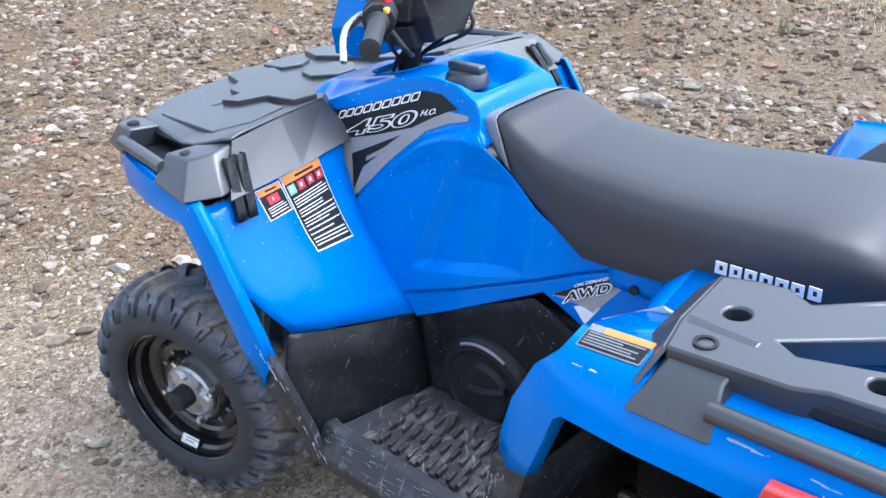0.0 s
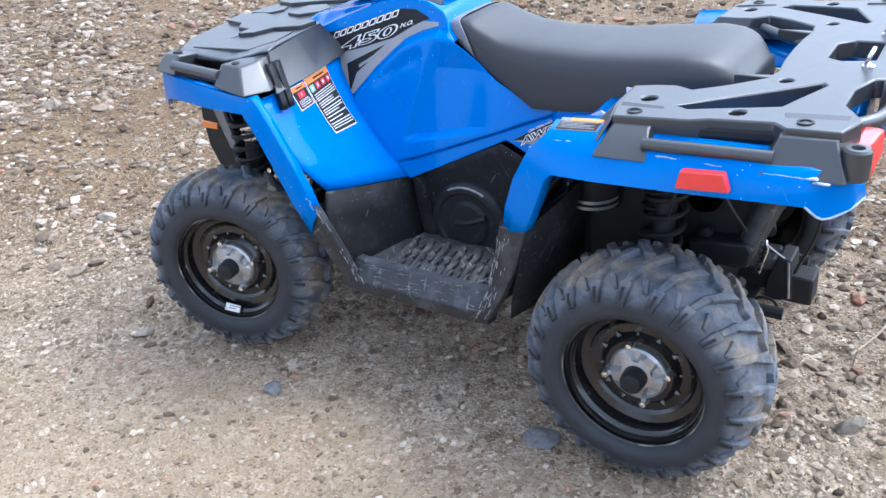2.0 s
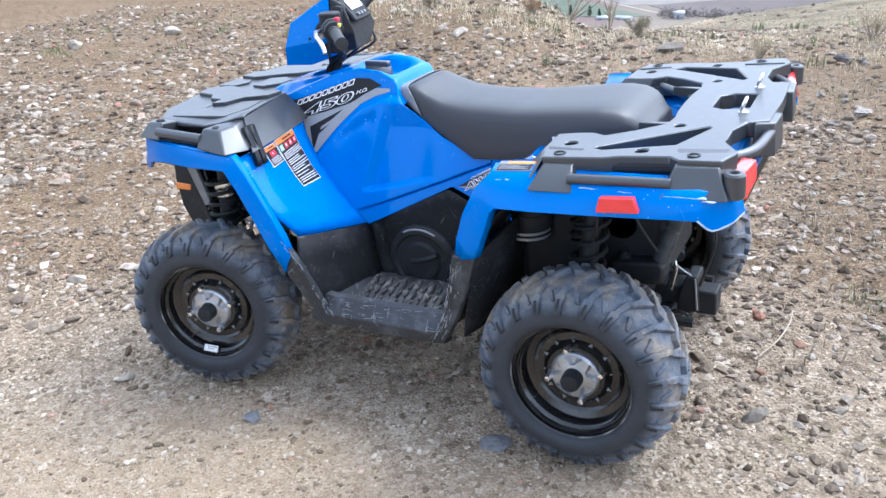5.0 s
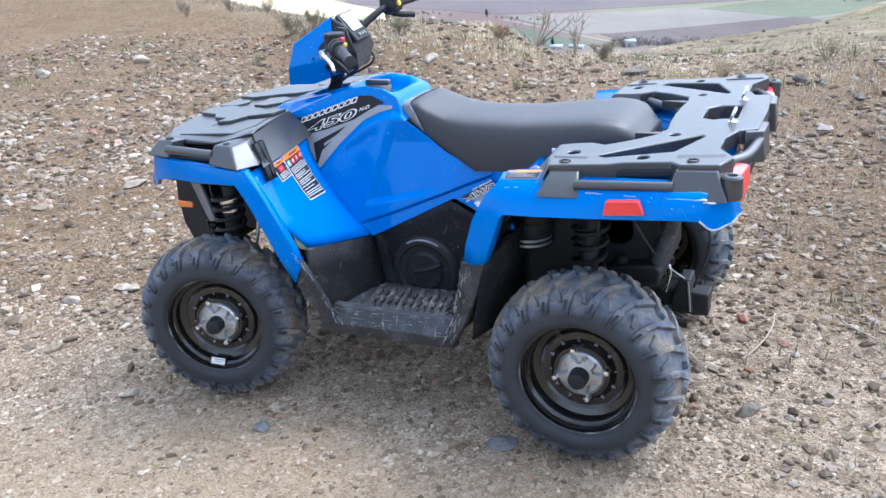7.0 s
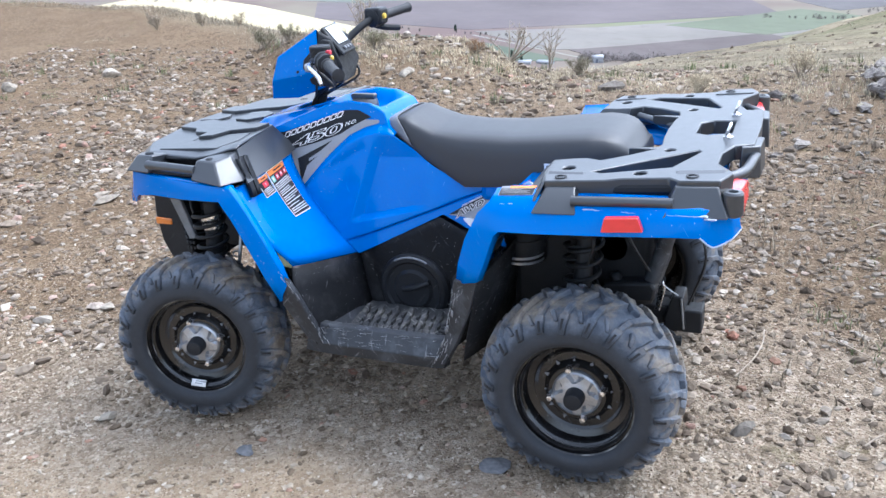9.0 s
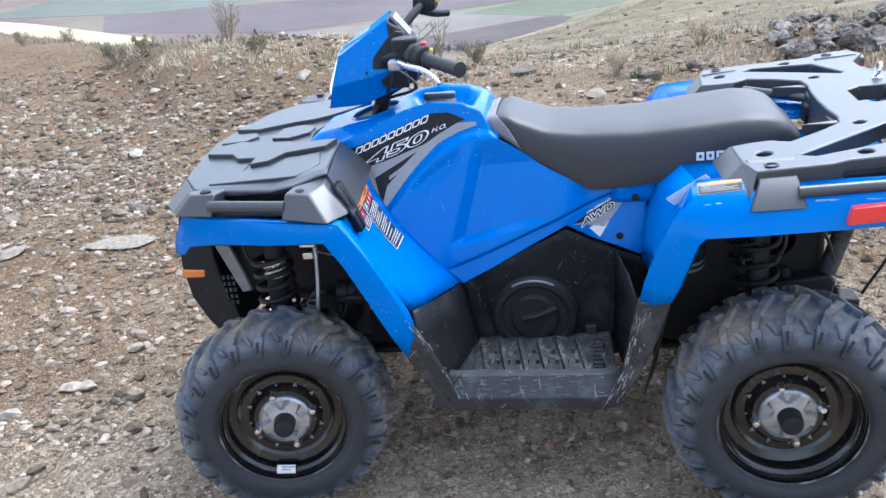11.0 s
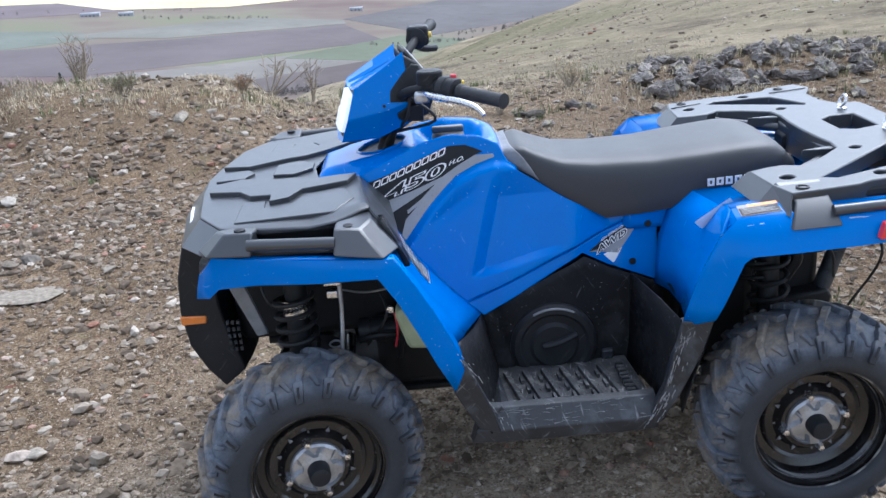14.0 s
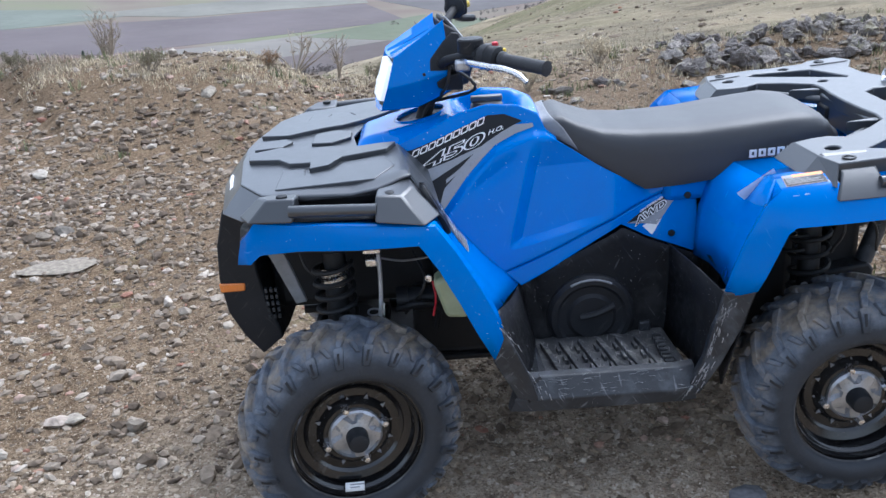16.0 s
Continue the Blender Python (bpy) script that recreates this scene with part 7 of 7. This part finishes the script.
gravel("loose_gravel", "dull coarse gravel below the lava rocks", 9000, (0.5, 5.5, 2.4, 7.2), (0.012, 0.075), 12, in_patch, GRAVEL_DULL, 2.0)
gravel("loose_gravel", "coarse gravel ahead of the quad bike", 17000, (-9.0, -3.2, -1.0, 3.0), (0.012, 0.075), 3, in_patch, GRAVEL_BROWN, 1.8)
gravel("loose_gravel", "flat brown stones bedded ahead of the quad bike", 2600, (-5.5, -0.9, -0.6, 5.0), (0.030, 0.085), 9, in_patch, GRAVEL_BROWN, 1.6)
gravel("loose_gravel", "scattered gravel across the open track", 7000, (-6.0, 6.0, -7.0, -1.5), (0.012, 0.06), 6, in_patch)
gravel("fine_grit", "fine pale grit between the stones", 64000, (-2.4, 2.0, -1.4, 0.8), (0.004, 0.011), 4, None)


def rock_mesh(size, seed, flat=0.6, rough=0.25, sub=2):
    bm = bmesh.new()
    bmesh.ops.create_icosphere(bm, subdivisions=sub, radius=1.0)
    rnd = random.Random(seed)
    off = Vector((rnd.uniform(0, 50), rnd.uniform(0, 50), rnd.uniform(0, 50)))
    cuts = [(Vector((rnd.uniform(-1, 1), rnd.uniform(-1, 1), rnd.uniform(-0.6, 1))).normalized(), rnd.uniform(0.42, 0.82)) for _ in range(13)]
    ax, ay = rnd.uniform(0.9, 1.3), rnd.uniform(0.65, 0.95)
    for v in bm.verts:
        c = v.co.copy()
        for n, d in cuts:
            over = c.dot(n) - d
            if over > 0:
                c -= n * over * 0.97
        c *= 1 + rough * noise.noise(c * 1.6 + off) + rough * 0.5 * noise.noise(c * 4 + off)
        v.co = Vector((c.x * ax, c.y * ay, c.z * flat)) * size / 2
    me = bpy.data.meshes.new("stone")
    bmesh.ops.recalc_face_normals(bm, faces=bm.faces)
    bm.to_mesh(me)
    bm.free()
    return me


def lay_stone(x, y, size, seed, mat, label, name="stone", flat=0.5, sink=0.25, group="", sub=2, turn=None):
    me = rock_mesh(size, seed, flat, 0.25 if name == "stone" else 0.6, sub=sub)
    me.materials.append(mat)
    ob = new(name, me)
    ob.matrix_basis = pose(x, y, land(x, y) + size * flat * (0.5 - sink), random.Random(seed).uniform(-8, 8), 0, random.Random(seed).uniform(0, 360) if turn is None else turn)
    return tagged(ob, label, "stone" if name == "stone" else "rock", group)


lay_stone(1.07, -0.18, 0.095, 1, STONE, "rounded brown stone lying on gravel", flat=0.55)
lay_stone(-0.40, -0.70, 0.066, 2, SLATE, "small dark grey stone pressed into soil", flat=0.5)
lay_stone(0.385, -0.545, 0.125, 3, SLATE, "flat dark slate beside the rear tyre", flat=0.22)
for k, (x, y, size, flat) in enumerate(((-2.28, 1.45, 0.36, 0.07), (-1.41, -0.01, 0.10, 0.6), (-1.64, 0.06, 0.11, 0.4), (-2.41, 1.98, 0.14, 0.5), (-2.51, 1.92, 0.11, 0.5), (-1.91, 1.70, 0.09, 0.6), (-6.2, 5.25, 0.28, 0.5), (-6.86, 4.4, 0.20, 0.7), (-3.41, 0.78, 0.12, 0.6), (-2.84, 1.37, 0.22, 0.35), (-1.21, 2.53, 0.20, 0.45), (-1.18, 2.9, 0.18, 0.45), (-0.99, -0.66, 0.07, 0.6), (-1.83, -0.13, 0.10, 0.5), (-3.0, 3.1, 0.2, 0.4), (-2.2, 4.6, 0.26, 0.4), (0.62, 4.45, 0.30, 0.35), (0.2, 3.9, 0.2, 0.5), (-0.4, 4.9, 0.24, 0.5), (-1.2, 1.9, 0.14, 0.5))):
    lay_stone(x, y, size, 30 + k, STONE, "pale weathered stone half sunk in gravel", flat=flat, group="larger stones")

# outcrop of broken lava rock on the brow
rnd = random.Random(77)
for k in range(230):
    f = rnd.random() ** 1.15
    x = 1.75 + 2.7 * f + rnd.uniform(-0.15, 0.15)
    y = 5.35 + 0.5 * f + rnd.uniform(-0.75, 0.85)
    size = (0.05 + 0.17 * rnd.random() ** 1.7) * (1.2 - 0.45 * f)
    lay_stone(x, y, size, 200 + k, LAVA, "jagged dark lava boulder with yellow-green lichen", "boulder", flat=rnd.uniform(0.5, 0.9), sink=0.12, group="rock outcrop", sub=3)
for k in range(90):
    x, y = rnd.uniform(0.2, 4.6), rnd.uniform(2.8, 5.3)
    lay_stone(x, y, 0.05 + 0.15 * rnd.random() ** 2, 400 + k, LAVA, "loose dark lava stone below the outcrop", "boulder", flat=0.5, group="loose lava stones")


gravel("hill_stones", "dark stones and clods strewn over the dry slope", 12000, (-4.0, 26.0, 6.2, 40.0), (0.03, 0.13), 8, lambda x, y, r: math.hypot(x, y - CENTRE_Y) > 8.8 and r < 0.35 + 0.7 * noise.noise((x * 0.35, y * 0.35, 6.0)), GRAVEL_BROWN)


def blades(name, label, mat, tufts, seed, category="grass"):
    """Tufts of narrow bent blades. tufts: (x, y, height, spread, number)."""
    rng = random.Random(seed)
    verts, faces = [], []
    for x, y, high, spread, n in tufts:
        for k in range(n):
            a = rng.uniform(0, 6.283)
            r = spread * math.sqrt(rng.random())
            px, py = x + r * math.cos(a), y + r * math.sin(a)
            g = land(px, py) - 0.01
            h = high * rng.uniform(0.45, 1.1)
            lean = rng.uniform(0.1, 0.75) * h
            b = rng.uniform(0, 6.283)
            w = rng.uniform(0.0018, 0.0042) * (1 + high * 2)
            wx, wy = -math.sin(b) * w, math.cos(b) * w
            i = len(verts)
            for f, q in ((0.0, 1.0), (0.55, 0.8), (1.0, 0.1)):
                cx, cy, cz = px + lean * f * f * math.cos(b), py + lean * f * f * math.sin(b), g + h * f
                verts += [(cx - wx * q, cy - wy * q, cz), (cx + wx * q, cy + wy * q, cz)]
            faces += [(i, i + 1, i + 3, i + 2), (i + 2, i + 3, i + 5, i + 4)]
    return scatter_mesh(name, label, category, mat, verts, faces)


STRAW = material("withered_straw_grass", (0.58, 0.49, 0.34), 0.85, vary=0.25, scale=1.2, island=0.35)
STRAW_DULL = material("grey_withered_litter", (0.30, 0.25, 0.18), 0.9, vary=0.3, scale=1.5, island=0.45)
GREEN = material("dull_green_grass", (0.15, 0.17, 0.075), 0.85, vary=0.3, scale=1.5, island=0.35)
rnd = random.Random(5)


def brow_y(x):
    b = math.degrees(math.atan2(x, 8.5))
    r = lerp(b, BROW)
    return CENTRE_Y + math.sqrt(max(1.0, r * r - x * x))


tufts = []
for k in range(1500):
    x = rnd.uniform(-9.5, 1.2)
    y = brow_y(x) + rnd.uniform(-1.3, 0.6) * (1 if x > -5 else 2.2)
    clump = noise.noise((x * 1.3, y * 1.3, 8.0))
    if clump > -0.22:
        tufts.append((x, y, rnd.uniform(0.025, 0.06) * (0.6 if x > -0.8 else 1.0) * (1.0 + 1.1 * max(0.0, clump)), rnd.uniform(0.06, 0.20), 26))
blades("dry_grass", "straw-coloured withered grass along the brow", STRAW, tufts, 11)
tufts = [(rnd.uniform(1.0, 5.0), rnd.uniform(4.3, 6.6), rnd.uniform(0.03, 0.085), rnd.uniform(0.04, 0.14), 20) for k in range(230)]
blades("dry_grass", "straw grass growing among the lava rocks", STRAW, tufts, 21)
tufts = []
for k in range(700):
    x, y = rnd.uniform(-9, 6), rnd.uniform(3.0, 8.5)
    if noise.noise((x * 0.6, y * 0.6, 18.0)) > 0.05 or x > 0.4:
        tufts.append((x, y, rnd.uniform(0.015, 0.06), rnd.uniform(0.06, 0.22), 18))
blades("dry_grass", "short grey withered grass between stones", STRAW_DULL, tufts, 12)
tufts = [(rnd.uniform(1.0, 5.0), rnd.uniform(-0.6, 5.0), rnd.uniform(0.02, 0.07), rnd.uniform(0.06, 0.2), 16) for k in range(420)]
tufts += [(rnd.uniform(-2.2, 1.6), rnd.uniform(1.2, 4.5), rnd.uniform(0.015, 0.05), rnd.uniform(0.06, 0.2), 8) for k in range(320)]
blades("grass_litter", "flattened dead grass and stalks on the gravel", STRAW_DULL, tufts, 13)
tufts = [(rnd.uniform(-8, 5), rnd.uniform(3.4, 7.5), rnd.uniform(0.05, 0.13), rnd.uniform(0.05, 0.13), 20) for k in range(90)]
tufts += [(rnd.uniform(1.3, 3.4), rnd.uniform(0.2, 2.4), rnd.uniform(0.02, 0.05), rnd.uniform(0.06, 0.14), 18) for k in range(36)]
blades("green_grass", "sparse dull green grass tufts", GREEN, tufts, 14)


tufts = []
for k in range(2200):
    b, r = rnd.uniform(-9, 30), 8.4 + 9 * rnd.random() ** 1.5
    x, y = r * math.sin(radians(b)), CENTRE_Y + r * math.cos(radians(b))
    if noise.noise((x * 0.15, y * 0.15, 2.0)) > -0.2:
        tufts.append((x, y, rnd.uniform(0.012, 0.04), rnd.uniform(0.08, 0.3), 14))
for k in range(2600):
    b, r = rnd.uniform(-62, -24), rnd.uniform(0.0, 1.0)
    d = lerp(b, BROW) * (0.92 + 0.5 * r * r)
    x, y = d * math.sin(radians(b)), CENTRE_Y + d * math.cos(radians(b))
    tufts.append((x, y, rnd.uniform(0.03, 0.10), rnd.uniform(0.10, 0.4), 10))
blades("hill_grass", "scattered dry grass on the far slope", STRAW_DULL, tufts, 16)


def shrub(x, y, high, spread, seed, label, leaf=None, stems=9, name="shrub"):
    """A woody bush: forked tapering stems, with small leaf clumps if it has any."""
    rng = random.Random(seed)
    s = thing(name, label, "shrub", "scrub on the brow", pose(x, y, land(x, y) - 0.02))
    tips, bms = [], []
    for k in range(stems):
        a = rng.uniform(0, 6.283)
        top = Vector((spread * rng.uniform(0.2, 1) * math.cos(a), spread * rng.uniform(0.2, 1) * math.sin(a), high * rng.uniform(0.6, 1)))
        mid = top * 0.5 + Vector((rng.uniform(-1, 1), rng.uniform(-1, 1), 0.3)) * spread * 0.15
        r = 0.006 + 0.006 * high
        bms.append(tube([(0, 0, 0), mid, top], r, 5, 2, [r, r * 0.85, r * 0.7, r * 0.5, r * 0.25]))
        for q in range(7):
            f = rng.uniform(0.35, 0.95)
            base = mid.lerp(top, max(0, f * 2 - 1)) if f > 0.5 else mid * (f * 2)
            end = base + Vector((rng.uniform(-1, 1), rng.uniform(-1, 1), rng.uniform(0.2, 1.2))) * high * 0.20
            bms.append(tube([base, base.lerp(end, 0.5) + Vector((0.01, 0, 0)), end], r * 0.4, 4, 0, [r * 0.4, r * 0.3, r * 0.12]))
            tips.append(end)
            for w in range(2):
                e2 = base.lerp(end, 0.6) + Vector((rng.uniform(-1, 1), rng.uniform(-1, 1), rng.uniform(0.0, 1))) * high * 0.09
                bms.append(tube([base.lerp(end, 0.6), e2], r * 0.2, 4, 0, [r * 0.22, r * 0.1]))
                tips.append(e2)
    part("twiggy_stem", join(*bms), TWIG_NEAR, s)
    if leaf:
        verts, faces = [], []
        for t in tips:
            for q in range(16):
                c = t + Vector((rng.gauss(0, 1), rng.gauss(0, 1), rng.gauss(0, 1))) * high * 0.07
                i = len(verts)
                w = high * 0.028
                for z in range(3):
                    verts.append(c + Vector((rng.uniform(-w, w), rng.uniform(-w, w), rng.uniform(-w, w) * 1.5)))
                faces.append((i, i + 1, i + 2))
        me = bpy.data.meshes.new("leaves")
        me.from_pydata(verts, [], faces)
        me.materials.append(leaf)
        o = new("leaves", me)
        o.parent = s
    return s


TWIG_NEAR = material("weathered_grey_stems", (0.32, 0.265, 0.20), 0.9, vary=0.3, scale=4.0)
SAGE = material("dry_sage_leaves", (0.20, 0.18, 0.11), 0.9, vary=0.3, scale=3.0, island=0.4)
RUST = material("rusty_dry_seed_heads", (0.28, 0.17, 0.09), 0.9, vary=0.3, scale=3.0, island=0.4)
shrub(-3.85, 7.0, 0.62, 0.24, 1, "tall half-bare bush with dry leaves on the brow", None, 13)
shrub(-1.75, 6.2, 0.42, 0.45, 2, "low sprawling leafless bush on the brow", None, 9)
shrub(-1.35, 6.3, 0.50, 0.18, 3, "thin upright leafless bush on the brow", None, 5)
for k, (x, y, h, leaf) in enumerate(((-1.85, 5.5, 0.16, RUST), (-8.1, 9.5, 0.22, STRAW_DULL), (-7.3, 9.4, 0.20, STRAW), (-7.0, 9.9, 0.22, STRAW_DULL), (-8.6, 9.0, 0.26, STRAW_DULL), (-2.9, 5.4, 0.2, SAGE), (-0.9, 5.8, 0.18, SAGE), (0.35, 4.6, 0.22, STRAW), (-5.2, 6.9, 0.25, SAGE), (1.1, 5.6, 0.25, STRAW), (-4.6, 6.5, 0.2, SAGE))):
    shrub(x, y, h, h * 0.75, 40 + k, "low brown dry shrub among withered grass", leaf, 8)

# dead sticks on the gravel beside the rear wheels
STICK = material("bleached_dead_stick", (0.34, 0.28, 0.21), 0.85, vary=0.2, scale=20.0)
rnd = random.Random(15)
for k in range(16):
    x, y, a, ln = rnd.uniform(1.0, 2.4), rnd.uniform(-0.2, 2.2), rnd.uniform(0, 6.28), rnd.uniform(0.12, 0.4)
    pts = [(x + ln * f * math.cos(a + 0.3 * f), y + ln * f * math.sin(a + 0.3 * f), land(x, y) + 0.010 + 0.01 * math.sin(f * 3)) for f in (0, 0.35, 0.7, 1.0)]
    o = part("stick", tube(pts, 0.003, 5, 3), STICK, None)
    tagged(o, "thin bleached dead stalk lying on gravel", "stick", "dead stalks")
